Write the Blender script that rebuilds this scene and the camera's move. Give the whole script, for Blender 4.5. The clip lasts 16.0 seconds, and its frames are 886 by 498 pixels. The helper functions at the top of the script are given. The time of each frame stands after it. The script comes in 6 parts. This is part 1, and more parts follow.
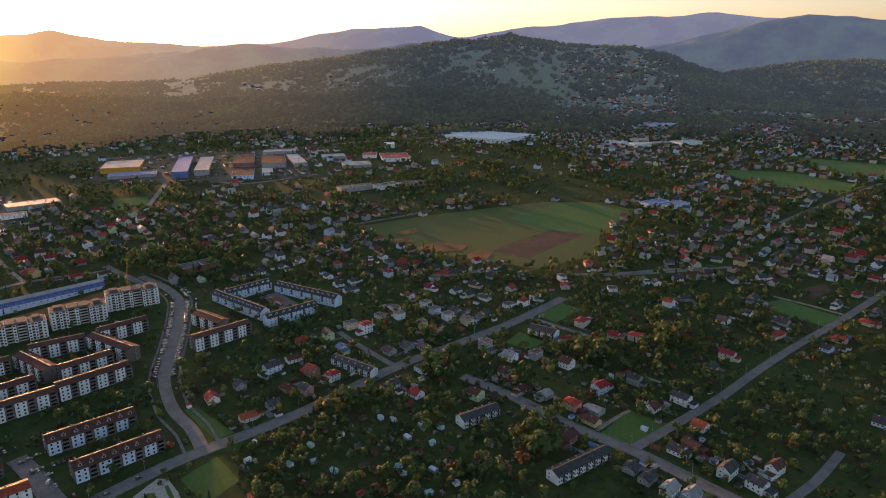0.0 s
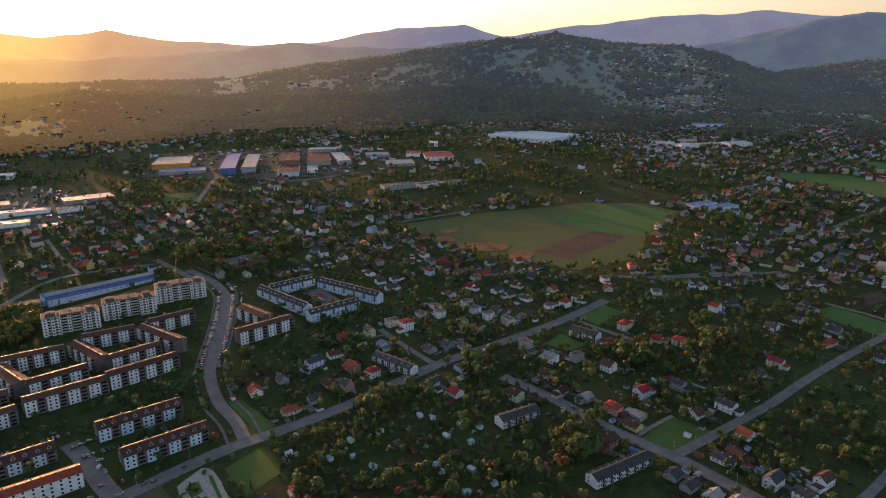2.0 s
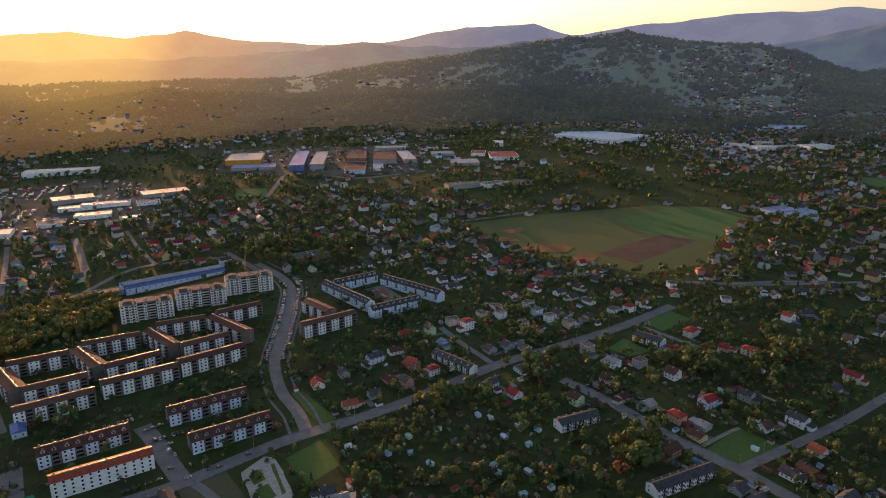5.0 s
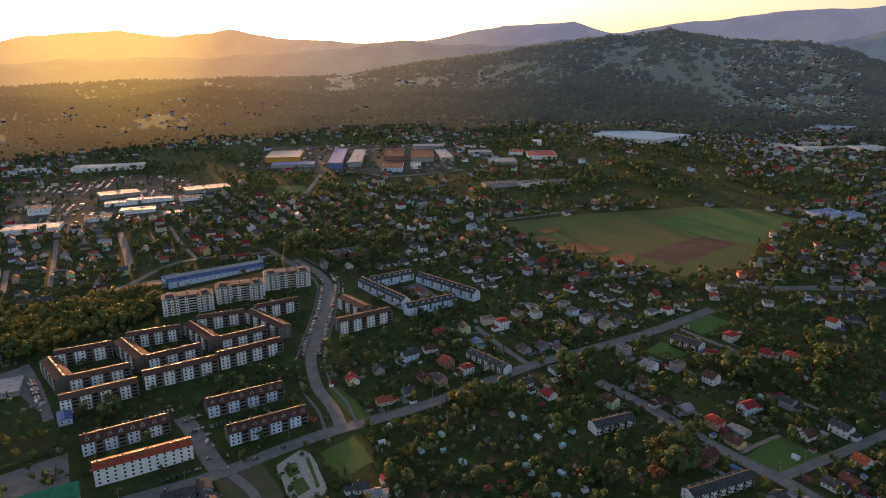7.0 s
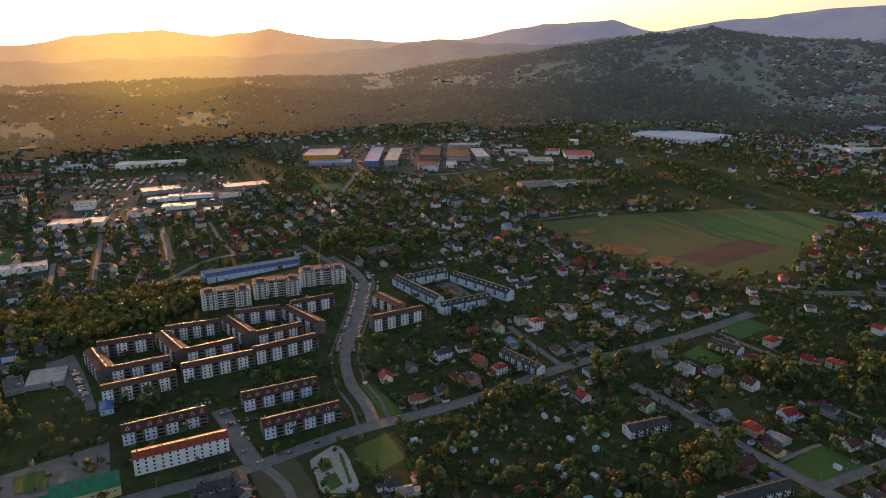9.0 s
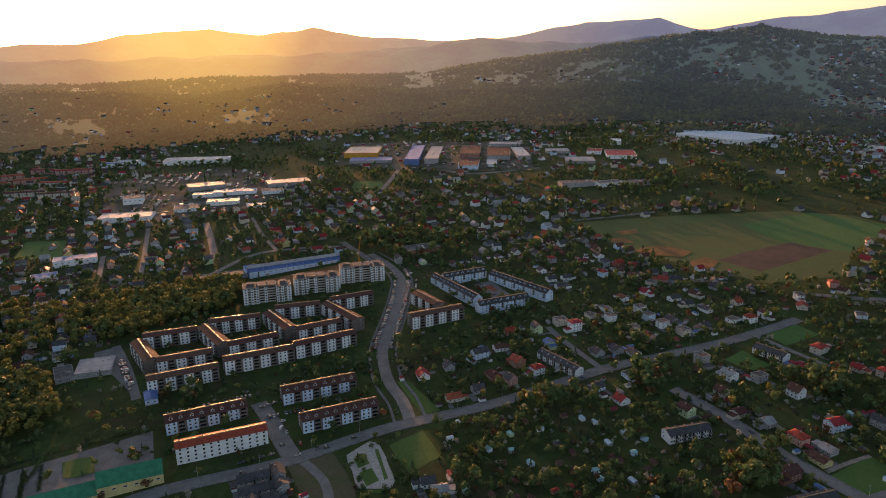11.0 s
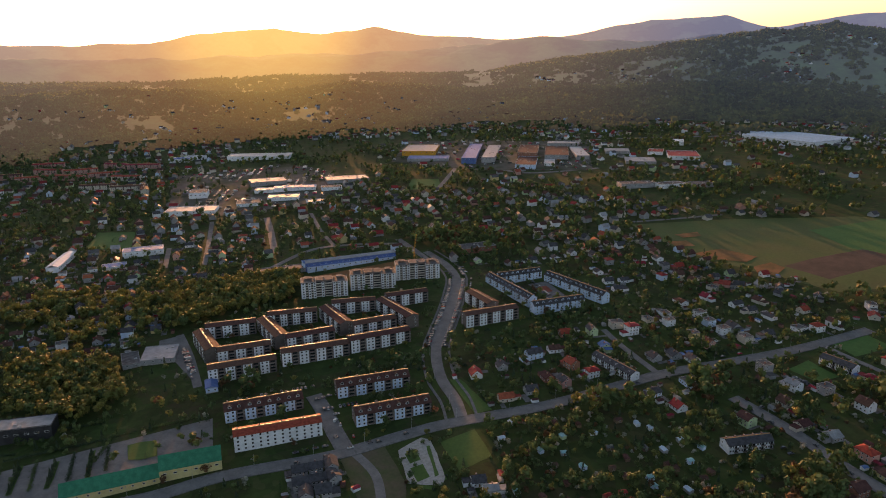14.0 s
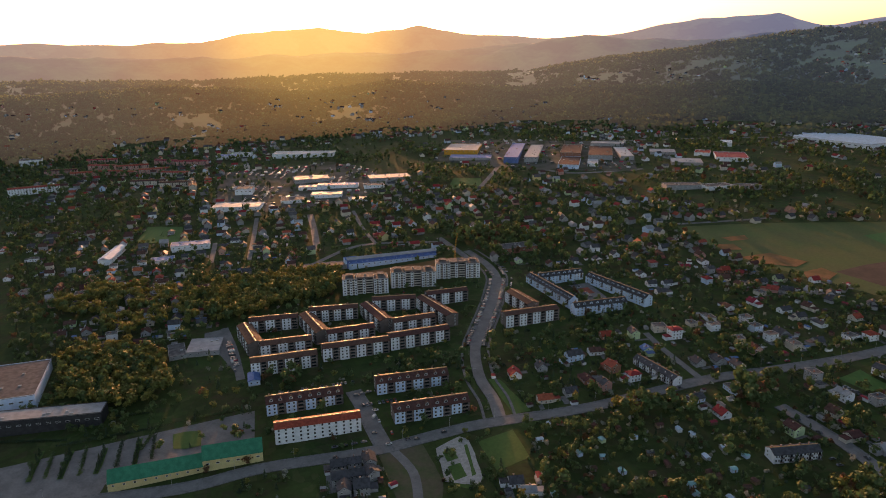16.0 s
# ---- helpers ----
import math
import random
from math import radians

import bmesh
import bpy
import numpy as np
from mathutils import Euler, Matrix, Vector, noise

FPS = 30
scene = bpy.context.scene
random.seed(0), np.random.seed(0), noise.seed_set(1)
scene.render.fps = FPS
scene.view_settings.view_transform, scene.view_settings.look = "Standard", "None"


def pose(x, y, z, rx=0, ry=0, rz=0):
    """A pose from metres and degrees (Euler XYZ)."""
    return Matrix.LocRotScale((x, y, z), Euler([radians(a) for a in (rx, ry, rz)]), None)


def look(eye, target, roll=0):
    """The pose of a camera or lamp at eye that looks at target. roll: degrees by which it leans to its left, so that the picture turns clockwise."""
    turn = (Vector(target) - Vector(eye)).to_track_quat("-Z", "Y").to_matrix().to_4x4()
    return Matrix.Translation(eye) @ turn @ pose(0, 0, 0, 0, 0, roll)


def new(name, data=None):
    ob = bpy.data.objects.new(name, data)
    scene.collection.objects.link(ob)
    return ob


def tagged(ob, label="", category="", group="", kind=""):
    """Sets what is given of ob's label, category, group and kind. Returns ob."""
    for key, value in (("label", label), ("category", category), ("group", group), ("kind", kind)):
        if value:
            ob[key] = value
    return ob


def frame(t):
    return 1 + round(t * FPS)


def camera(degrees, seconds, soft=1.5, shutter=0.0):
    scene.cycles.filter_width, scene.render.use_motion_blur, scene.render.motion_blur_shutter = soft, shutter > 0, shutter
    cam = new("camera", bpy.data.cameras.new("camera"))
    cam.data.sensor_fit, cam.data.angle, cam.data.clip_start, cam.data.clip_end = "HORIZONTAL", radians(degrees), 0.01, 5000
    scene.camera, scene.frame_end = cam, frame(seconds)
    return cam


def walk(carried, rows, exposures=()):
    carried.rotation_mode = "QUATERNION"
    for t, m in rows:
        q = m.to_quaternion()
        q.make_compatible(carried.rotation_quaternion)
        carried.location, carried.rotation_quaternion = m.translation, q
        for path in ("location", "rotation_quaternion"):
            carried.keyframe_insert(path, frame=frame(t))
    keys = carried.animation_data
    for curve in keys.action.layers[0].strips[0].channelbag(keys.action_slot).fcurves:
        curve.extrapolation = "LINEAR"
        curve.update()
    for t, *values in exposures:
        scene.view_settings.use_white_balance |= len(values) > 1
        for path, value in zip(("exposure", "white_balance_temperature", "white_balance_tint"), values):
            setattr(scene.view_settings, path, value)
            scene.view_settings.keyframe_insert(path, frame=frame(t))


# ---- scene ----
cam = camera(65.66, 16.0, soft=1.0)
walk(cam, [
    (0.0, pose(1.88, -24.55, 265.89, 74.683, 0.526, 0.568)),
    (0.5, pose(1.77, -24.59, 265.92, 74.684, 0.489, 1.497)),
    (1.0, pose(1.66, -24.60, 265.96, 74.675, 0.485, 2.429)),
    (1.5, pose(1.53, -24.63, 265.99, 74.657, 0.494, 3.279)),
    (2.0, pose(1.50, -24.64, 265.99, 74.638, 0.492, 4.155)),
    (2.5, pose(1.56, -24.58, 266.04, 74.641, 0.502, 4.986)),
    (3.0, pose(1.70, -24.55, 266.08, 74.641, 0.489, 5.862)),
    (3.5, pose(1.85, -24.56, 266.11, 74.617, 0.532, 6.711)),
    (4.0, pose(1.94, -24.54, 266.15, 74.620, 0.508, 7.686)),
    (4.5, pose(1.92, -24.61, 266.22, 74.624, 0.512, 8.691)),
    (7.0, pose(2.18, -24.97, 266.65, 74.515, 0.511, 12.711)),
    (7.5, pose(2.18, -24.86, 266.71, 74.486, 0.523, 13.578)),
    (8.0, pose(2.13, -24.77, 266.74, 74.478, 0.516, 14.278)),
    (8.5, pose(2.09, -24.81, 266.76, 74.463, 0.517, 14.984)),
    (9.0, pose(2.10, -24.82, 266.78, 74.444, 0.534, 15.698)),
    (9.5, pose(2.13, -24.72, 266.76, 74.424, 0.563, 16.584)),
    (12.0, pose(1.80, -24.46, 266.45, 74.350, 0.562, 20.468)),
    (12.5, pose(1.73, -24.46, 266.42, 74.341, 0.598, 21.167)),
    (13.0, pose(1.67, -24.51, 266.43, 74.325, 0.594, 22.033)),
    (13.5, pose(1.64, -24.61, 266.44, 74.326, 0.579, 22.941)),
    (14.0, pose(1.58, -24.78, 266.47, 74.310, 0.567, 23.807)),
    (14.5, pose(1.48, -24.98, 266.48, 74.298, 0.560, 24.636)),
    (15.0, pose(1.38, -25.11, 266.48, 74.280, 0.558, 25.444)),
    (15.5, pose(1.30, -25.13, 266.48, 74.272, 0.529, 26.343)),
    (16.0, pose(1.23, -25.13, 266.46, 74.267, 0.557, 27.302)),
], exposures=[(0.0, 1.40, 6550, 27), (7.0, 1.34, 6700, 28), (16.0, 1.28, 6850, 28)])

# ---- world and sun ----
SUN_AZ, SUN_EL = -37.6, 6.4          # degrees: bearing from +y towards +x, height
world = bpy.data.worlds.new("evening_sky")
scene.world = world
world.use_nodes = True
wn = world.node_tree.nodes
sky = wn.new("ShaderNodeTexSky")
sky.sky_type = 'NISHITA'
sky.sun_disc = False
sky.sun_elevation = radians(SUN_EL)
sky.sun_rotation = radians(SUN_AZ)
sky.altitude, sky.air_density, sky.dust_density, sky.ozone_density = 300, 1.0, 1.8, 1.0
wn["Background"].inputs["Strength"].default_value = 0.105
soft_sky = wn.new("ShaderNodeHueSaturation")
soft_sky.inputs["Hue"].default_value, soft_sky.inputs["Saturation"].default_value = 0.482, 0.92
world.node_tree.links.new(sky.outputs[0], soft_sky.inputs["Color"])
world.node_tree.links.new(soft_sky.outputs[0], wn["Background"].inputs["Color"])

lamp = bpy.data.lights.new("sun", 'SUN')
lamp.energy, lamp.angle, lamp.color = 2.7, radians(0.7), (1.0, 0.47, 0.16)
sun_dir = Vector((math.sin(radians(SUN_AZ)) * math.cos(radians(SUN_EL)), math.cos(radians(SUN_AZ)) * math.cos(radians(SUN_EL)), math.sin(radians(SUN_EL))))
sun = new("sun", lamp)
sun.matrix_world = look(sun_dir * 900, (0, 0, 0))


# ---- materials ----
MATS = {}


def material(name, colour, rough=0.8, scale=0.6, spread=0.25, bump=0.1, metal=0.0, second=None, hue=0.0, edge=0.14, spec=0.3, trans=0.0, fine=6.0):
    """A surface of two noises over its colour, a little relief, and a different tint on each object."""
    m = bpy.data.materials.new(name)
    m.use_nodes = True
    n, l = m.node_tree.nodes, m.node_tree.links
    b = n["Principled BSDF"]
    geo = n.new("ShaderNodeNewGeometry")
    big, small = n.new("ShaderNodeTexNoise"), n.new("ShaderNodeTexNoise")
    big.inputs["Scale"].default_value, big.inputs["Detail"].default_value = scale, 4
    small.inputs["Scale"].default_value, small.inputs["Detail"].default_value = scale * fine, 3
    l.new(geo.outputs["Position"], big.inputs["Vector"])
    l.new(geo.outputs["Position"], small.inputs["Vector"])
    mix = n.new("ShaderNodeMix")
    mix.data_type = 'RGBA'
    lo = second or tuple(c * (1 - spread) for c in colour)
    hi = tuple(min(1, c * (1 + spread)) for c in colour) if not second else colour
    mix.inputs["A"].default_value, mix.inputs["B"].default_value = (*lo, 1), (*hi, 1)
    ramp = n.new("ShaderNodeMapRange")
    ramp.inputs["From Min"].default_value, ramp.inputs["From Max"].default_value = 0.5 - edge, 0.5 + edge
    l.new(big.outputs["Fac"], ramp.inputs["Value"])
    l.new(ramp.outputs[0], mix.inputs["Factor"])
    hsv = n.new("ShaderNodeHueSaturation")
    l.new(mix.outputs["Result"], hsv.inputs["Color"])
    info = n.new("ShaderNodeObjectInfo")
    v = n.new("ShaderNodeMapRange")
    v.inputs["To Min"].default_value, v.inputs["To Max"].default_value = 0.72, 1.22
    l.new(small.outputs["Fac"], v.inputs["Value"])
    both = n.new("ShaderNodeMath")
    both.operation = 'MULTIPLY_ADD'
    l.new(info.outputs["Random"], both.inputs[0])
    both.inputs[1].default_value = 2 * hue
    l.new(v.outputs[0], both.inputs[2])
    l.new(both.outputs[0], hsv.inputs["Value"])
    if hue:
        h = n.new("ShaderNodeMapRange")
        h.inputs["To Min"].default_value, h.inputs["To Max"].default_value = 0.5 - hue * 0.12, 0.5 + hue * 0.12
        l.new(info.outputs["Random"], h.inputs["Value"])
        l.new(h.outputs[0], hsv.inputs["Hue"])
    l.new(hsv.outputs[0], b.inputs["Base Color"])
    b.inputs["Roughness"].default_value, b.inputs["Metallic"].default_value = rough, metal
    b.inputs["Specular IOR Level"].default_value = spec
    if bump:
        bp = n.new("ShaderNodeBump")
        bp.inputs["Strength"].default_value, bp.inputs["Distance"].default_value = bump, 0.15
        l.new(small.outputs["Fac"], bp.inputs["Height"])
        l.new(bp.outputs[0], b.inputs["Normal"])
    if trans:
        t = n.new("ShaderNodeBsdfTranslucent")
        l.new(hsv.outputs[0], t.inputs["Color"])
        ms = n.new("ShaderNodeMixShader")
        ms.inputs[0].default_value = trans
        l.new(b.outputs[0], ms.inputs[1])
        l.new(t.outputs[0], ms.inputs[2])
        l.new(ms.outputs[0], n["Material Output"].inputs["Surface"])
    MATS[name] = m
    return m


def leafy(name, low, high, trans=0.36):
    """Foliage: the tint runs from low to high, tree by tree and clump by clump, and light shines through it."""
    m = material(name, high, rough=0.65, scale=0.05, second=low, bump=0, trans=trans, spec=0.25, fine=8)
    n, l = m.node_tree.nodes, m.node_tree.links
    isl = n.new("ShaderNodeNewGeometry")
    hsv = next(k for k in n if k.type == 'HUE_SAT')
    r = n.new("ShaderNodeMapRange")
    r.inputs["To Min"].default_value, r.inputs["To Max"].default_value = 0.475, 0.52
    l.new(isl.outputs["Random Per Island"], r.inputs["Value"])
    l.new(r.outputs[0], hsv.inputs["Hue"])
    return m


material("plaster_white", (0.72, 0.74, 0.78), 0.75, 0.3, 0.08, 0.05, hue=0.06)
material("plaster_blue", (0.53, 0.65, 0.82), 0.75, 0.3, 0.08, 0.05, hue=0.05)
material("plaster_grey", (0.30, 0.30, 0.31), 0.8, 0.3, 0.12, 0.05, hue=0.06)
material("plaster_cream", (0.55, 0.50, 0.43), 0.8, 0.3, 0.08, 0.05, hue=0.05)
material("plaster_yellow", (0.52, 0.44, 0.22), 0.8, 0.3, 0.08, 0.05, hue=0.06)
material("plaster_green", (0.48, 0.60, 0.36), 0.8, 0.3, 0.08, 0.05, hue=0.06)
material("plaster_pink", (0.50, 0.28, 0.24), 0.8, 0.3, 0.08, 0.05, hue=0.06)
# brown-grey wall tone with the shade of balcony recesses put into it
material("brown_recess_shade", (0.16, 0.13, 0.12), 0.8, 0.4, 0.15, 0.05)
material("brick", (0.28, 0.13, 0.09), 0.85, 0.8, 0.2, 0.15, hue=0.08)
material("dark_panel", (0.04, 0.04, 0.045), 0.6, 0.4, 0.2, 0.05)
material("tile_red", (0.23, 0.028, 0.028), 0.75, 0.5, 0.2, 0.35, hue=0.15, spec=0.15)
material("tile_orange", (0.28, 0.07, 0.042), 0.75, 0.5, 0.2, 0.35, hue=0.15, spec=0.15)
material("tile_brown", (0.088, 0.046, 0.040), 0.8, 0.5, 0.2, 0.35, hue=0.15, spec=0.06)
material("slate", (0.06, 0.06, 0.068), 0.75, 0.5, 0.25, 0.3, hue=0.12, spec=0.15)
# orange base colour imitates the low sun glinting along the ridges
material("ridge_sun_gold", (0.42, 0.22, 0.085), 0.45, 0.6, 0.2, 0.1, spec=0.5)
material("felt", (0.095, 0.095, 0.10), 0.85, 0.3, 0.3, 0.15, hue=0.1, spec=0.1)
material("metal_grey", (0.26, 0.27, 0.29), 0.6, 0.2, 0.15, 0.1, hue=0.1, spec=0.15)
material("metal_sky", (0.42, 0.54, 0.66), 0.5, 0.2, 0.12, 0.1, spec=0.25)
material("metal_teal", (0.20, 0.40, 0.42), 0.6, 0.3, 0.15, 0.1, hue=0.15, spec=0.2)
material("metal_white", (0.34, 0.38, 0.42), 0.6, 0.2, 0.1, 0.1, hue=0.05, spec=0.15)
material("panel_blue", (0.10, 0.17, 0.40), 0.6, 0.2, 0.15, 0.05)
material("metal_blue", (0.09, 0.16, 0.36), 0.6, 0.2, 0.15, 0.1, hue=0.08, spec=0.15)
material("metal_green", (0.03, 0.20, 0.12), 0.75, 0.3, 0.15, 0.15, spec=0.15)
material("metal_orange", (0.62, 0.30, 0.03), 0.5, 0.2, 0.1, 0.05)
material("window_frame", (0.7, 0.7, 0.7), 0.5, 1.0, 0.05, 0)
material("glass", (0.02, 0.025, 0.03), 0.08, 1.0, 0.1, 0, spec=0.8)
material("concrete", (0.36, 0.35, 0.33), 0.85, 0.5, 0.15, 0.2, hue=0.06, spec=0.1)
material("asphalt", (0.175, 0.172, 0.172), 0.8, 0.12, 0.15, 0.2, spec=0.1)
material("paving", (0.165, 0.163, 0.165), 0.85, 0.4, 0.2, 0.2, spec=0.1)
material("yard", (0.125, 0.115, 0.108), 0.9, 0.03, second=(0.055, 0.066, 0.036), bump=0.2, spec=0.1, fine=12)
material("gravel", (0.24, 0.21, 0.18), 0.95, 0.3, 0.25, 0.3, spec=0.1)
material("bark", (0.09, 0.065, 0.045), 0.9, 2.0, 0.3, 0.4)
material("car_paint", (0.06, 0.065, 0.075), 0.4, 0.2, 0.05, 0, hue=0.5, spec=0.35)
material("car_white", (0.50, 0.51, 0.53), 0.4, 0.2, 0.05, 0, spec=0.35)
material("car_red", (0.35, 0.03, 0.03), 0.25, 0.2, 0.05, 0, hue=0.2, spec=0.6)
material("tyre", (0.02, 0.02, 0.02), 0.8, 2.0, 0.1, 0)
material("timber", (0.17, 0.11, 0.07), 0.85, 1.5, 0.3, 0.2, hue=0.2)
material("lawn", (0.080, 0.150, 0.034), 0.9, 0.08, second=(0.062, 0.118, 0.026), bump=0.12, trans=0.08, edge=0.3)
material("meadow", (0.078, 0.125, 0.030), 0.9, 0.03, second=(0.098, 0.106, 0.036), bump=0.08, trans=0.08, fine=10, edge=0.3)
material("crop", (0.070, 0.165, 0.038), 0.9, 0.05, second=(0.058, 0.135, 0.032), bump=0.12, trans=0.08, edge=0.3)
material("plough", (0.085, 0.055, 0.04), 0.95, 0.06, 0.2, bump=0.5)
material("dry_grass", (0.34, 0.155, 0.065), 0.95, 0.06, second=(0.20, 0.12, 0.045), bump=0.5, trans=0.2)
material("playground", (0.26, 0.07, 0.045), 0.9, 0.3, 0.15, 0.1)
material("soil", (0.10, 0.085, 0.055), 0.95, 0.08, second=(0.065, 0.085, 0.03), bump=0.5)
material("grass", (0.056, 0.092, 0.036), 0.95, 0.022, second=(0.070, 0.066, 0.030), bump=0.3, trans=0.1, fine=14, spec=0.12)
def add_plots(m):
    """Garden plots and strips: square cells along the street grid, each a little greener, browner or paler."""
    n, l = m.node_tree.nodes, m.node_tree.links
    geo = n.new("ShaderNodeNewGeometry")
    mp = n.new("ShaderNodeMapping")
    mp.inputs["Rotation"].default_value = (0, 0, radians(44))
    l.new(geo.outputs["Position"], mp.inputs["Vector"])
    hsv = next(k for k in n if k.type == 'HUE_SAT')
    src = hsv.inputs["Color"].links[0].from_socket
    for size, amount in ((0.045, 0.55), (0.16, 0.4)):
        vor = n.new("ShaderNodeTexVoronoi")
        vor.distance = 'CHEBYCHEV'
        vor.inputs["Scale"].default_value = size
        l.new(mp.outputs[0], vor.inputs["Vector"])
        ramp = n.new("ShaderNodeValToRGB")
        ramp.color_ramp.interpolation = 'CONSTANT'
        e = ramp.color_ramp.elements
        e[0].color, e[1].color, e[1].position = (0.028, 0.050, 0.014, 1), (0.042, 0.080, 0.019, 1), 0.35
        e.new(0.6).color = (0.060, 0.052, 0.028, 1)
        e.new(0.75).color = (0.045, 0.072, 0.018, 1)
        e.new(0.92).color = (0.085, 0.095, 0.035, 1)
        sep = n.new("ShaderNodeSeparateColor")
        l.new(vor.outputs["Color"], sep.inputs[0])
        l.new(sep.outputs[0], ramp.inputs["Fac"])
        mix = n.new("ShaderNodeMix")
        mix.data_type = 'RGBA'
        mix.inputs["Factor"].default_value = amount
        l.new(src, mix.inputs["A"])
        l.new(ramp.outputs["Color"], mix.inputs["B"])
        src = mix.outputs["Result"]
    l.new(src, hsv.inputs["Color"])


add_plots(MATS["grass"])
leafy("leaves_green", (0.068, 0.112, 0.044), (0.125, 0.178, 0.060), 0.32)
leafy("leaves_yellow", (0.130, 0.155, 0.042), (0.225, 0.205, 0.050), 0.34)
leafy("leaves_rust", (0.110, 0.068, 0.036), (0.190, 0.100, 0.046), 0.32)
leafy("leaves_dark", (0.032, 0.058, 0.032), (0.058, 0.092, 0.042), 0.2)
leafy("blossom", (0.24, 0.25, 0.20), (0.40, 0.40, 0.33), 0.3)


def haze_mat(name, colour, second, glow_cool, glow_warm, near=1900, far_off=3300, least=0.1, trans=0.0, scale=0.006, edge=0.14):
    """Distant land as a backdrop: dark woods and pastures, with evening haze painted on as emission, warm and bright
    where the sun stands.
    """
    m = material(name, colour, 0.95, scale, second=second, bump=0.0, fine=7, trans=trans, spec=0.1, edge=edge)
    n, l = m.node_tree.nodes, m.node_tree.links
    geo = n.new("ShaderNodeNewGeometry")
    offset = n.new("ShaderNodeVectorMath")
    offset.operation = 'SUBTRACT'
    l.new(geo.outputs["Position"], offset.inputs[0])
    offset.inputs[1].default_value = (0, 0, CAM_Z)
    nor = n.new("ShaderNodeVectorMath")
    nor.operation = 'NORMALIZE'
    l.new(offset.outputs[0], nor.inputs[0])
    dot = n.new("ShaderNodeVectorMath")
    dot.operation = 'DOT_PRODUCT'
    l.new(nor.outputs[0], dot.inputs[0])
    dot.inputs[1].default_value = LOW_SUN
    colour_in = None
    # painted sun glare: nested lobes, each warmer and brighter towards LOW_SUN
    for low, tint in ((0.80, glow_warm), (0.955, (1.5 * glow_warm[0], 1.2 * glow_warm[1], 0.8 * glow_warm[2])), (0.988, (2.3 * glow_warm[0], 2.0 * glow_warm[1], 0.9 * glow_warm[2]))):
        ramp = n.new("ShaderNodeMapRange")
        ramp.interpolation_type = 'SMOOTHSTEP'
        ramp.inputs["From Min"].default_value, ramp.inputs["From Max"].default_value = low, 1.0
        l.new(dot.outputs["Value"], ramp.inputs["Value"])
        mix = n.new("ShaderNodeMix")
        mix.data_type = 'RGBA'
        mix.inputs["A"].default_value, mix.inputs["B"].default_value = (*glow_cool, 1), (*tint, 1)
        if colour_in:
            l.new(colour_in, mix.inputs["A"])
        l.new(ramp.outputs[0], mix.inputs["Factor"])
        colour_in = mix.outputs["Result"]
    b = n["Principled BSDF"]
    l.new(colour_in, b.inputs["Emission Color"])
    # the painted haze grows stronger with distance
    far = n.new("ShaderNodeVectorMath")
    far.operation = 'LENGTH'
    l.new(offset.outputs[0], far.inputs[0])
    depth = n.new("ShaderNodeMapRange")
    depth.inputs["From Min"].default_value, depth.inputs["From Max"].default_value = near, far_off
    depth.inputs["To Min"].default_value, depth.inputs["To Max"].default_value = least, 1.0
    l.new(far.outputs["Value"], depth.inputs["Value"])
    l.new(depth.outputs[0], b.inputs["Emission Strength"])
    return m


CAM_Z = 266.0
# direction on which the painted glow centres
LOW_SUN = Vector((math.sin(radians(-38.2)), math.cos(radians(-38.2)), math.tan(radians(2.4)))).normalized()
# last two tints of each are haze put into emission, cool then warm
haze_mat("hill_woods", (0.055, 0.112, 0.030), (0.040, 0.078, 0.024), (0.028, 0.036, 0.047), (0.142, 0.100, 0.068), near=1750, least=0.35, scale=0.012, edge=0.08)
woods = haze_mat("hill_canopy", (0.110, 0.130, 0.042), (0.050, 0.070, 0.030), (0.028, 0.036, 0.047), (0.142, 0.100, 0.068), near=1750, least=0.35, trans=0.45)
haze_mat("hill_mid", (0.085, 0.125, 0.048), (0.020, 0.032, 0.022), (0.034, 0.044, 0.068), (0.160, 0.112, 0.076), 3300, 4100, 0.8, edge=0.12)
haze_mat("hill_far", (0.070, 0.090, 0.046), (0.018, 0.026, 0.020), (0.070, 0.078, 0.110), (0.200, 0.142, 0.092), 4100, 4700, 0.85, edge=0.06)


def speckle(m):
    """Each clump of leaves a little lighter or darker."""
    n, l = m.node_tree.nodes, m.node_tree.links
    hsv = next(k for k in n if k.type == 'HUE_SAT')
    src = hsv.inputs["Value"].links[0].from_socket
    geo = n.new("ShaderNodeNewGeometry")
    r = n.new("ShaderNodeMapRange")
    r.inputs["To Min"].default_value, r.inputs["To Max"].default_value = 0.75, 1.25
    l.new(geo.outputs["Random Per Island"], r.inputs["Value"])
    mul = n.new("ShaderNodeMath")
    mul.operation = 'MULTIPLY'
    l.new(src, mul.inputs[0])
    l.new(r.outputs[0], mul.inputs[1])
    l.new(mul.outputs[0], hsv.inputs["Value"])


speckle(woods)
for name in ("leaves_green", "leaves_yellow", "leaves_rust", "leaves_dark", "blossom"):
    speckle(MATS[name])


# ---- building blocks ----
SLOPE = math.tan(radians(3.0))       # the valley floor rises gently towards the hills


def spot(u, v, h=0.0, yaw=0.0):
    """A pose on the valley floor."""
    c, s = math.cos(radians(3.0)), math.sin(radians(3.0))
    return pose(u, v * c, v * s + h, 0, 0, yaw)


def on_floor(u, v, h=0.0):
    return spot(u, v, h).translation


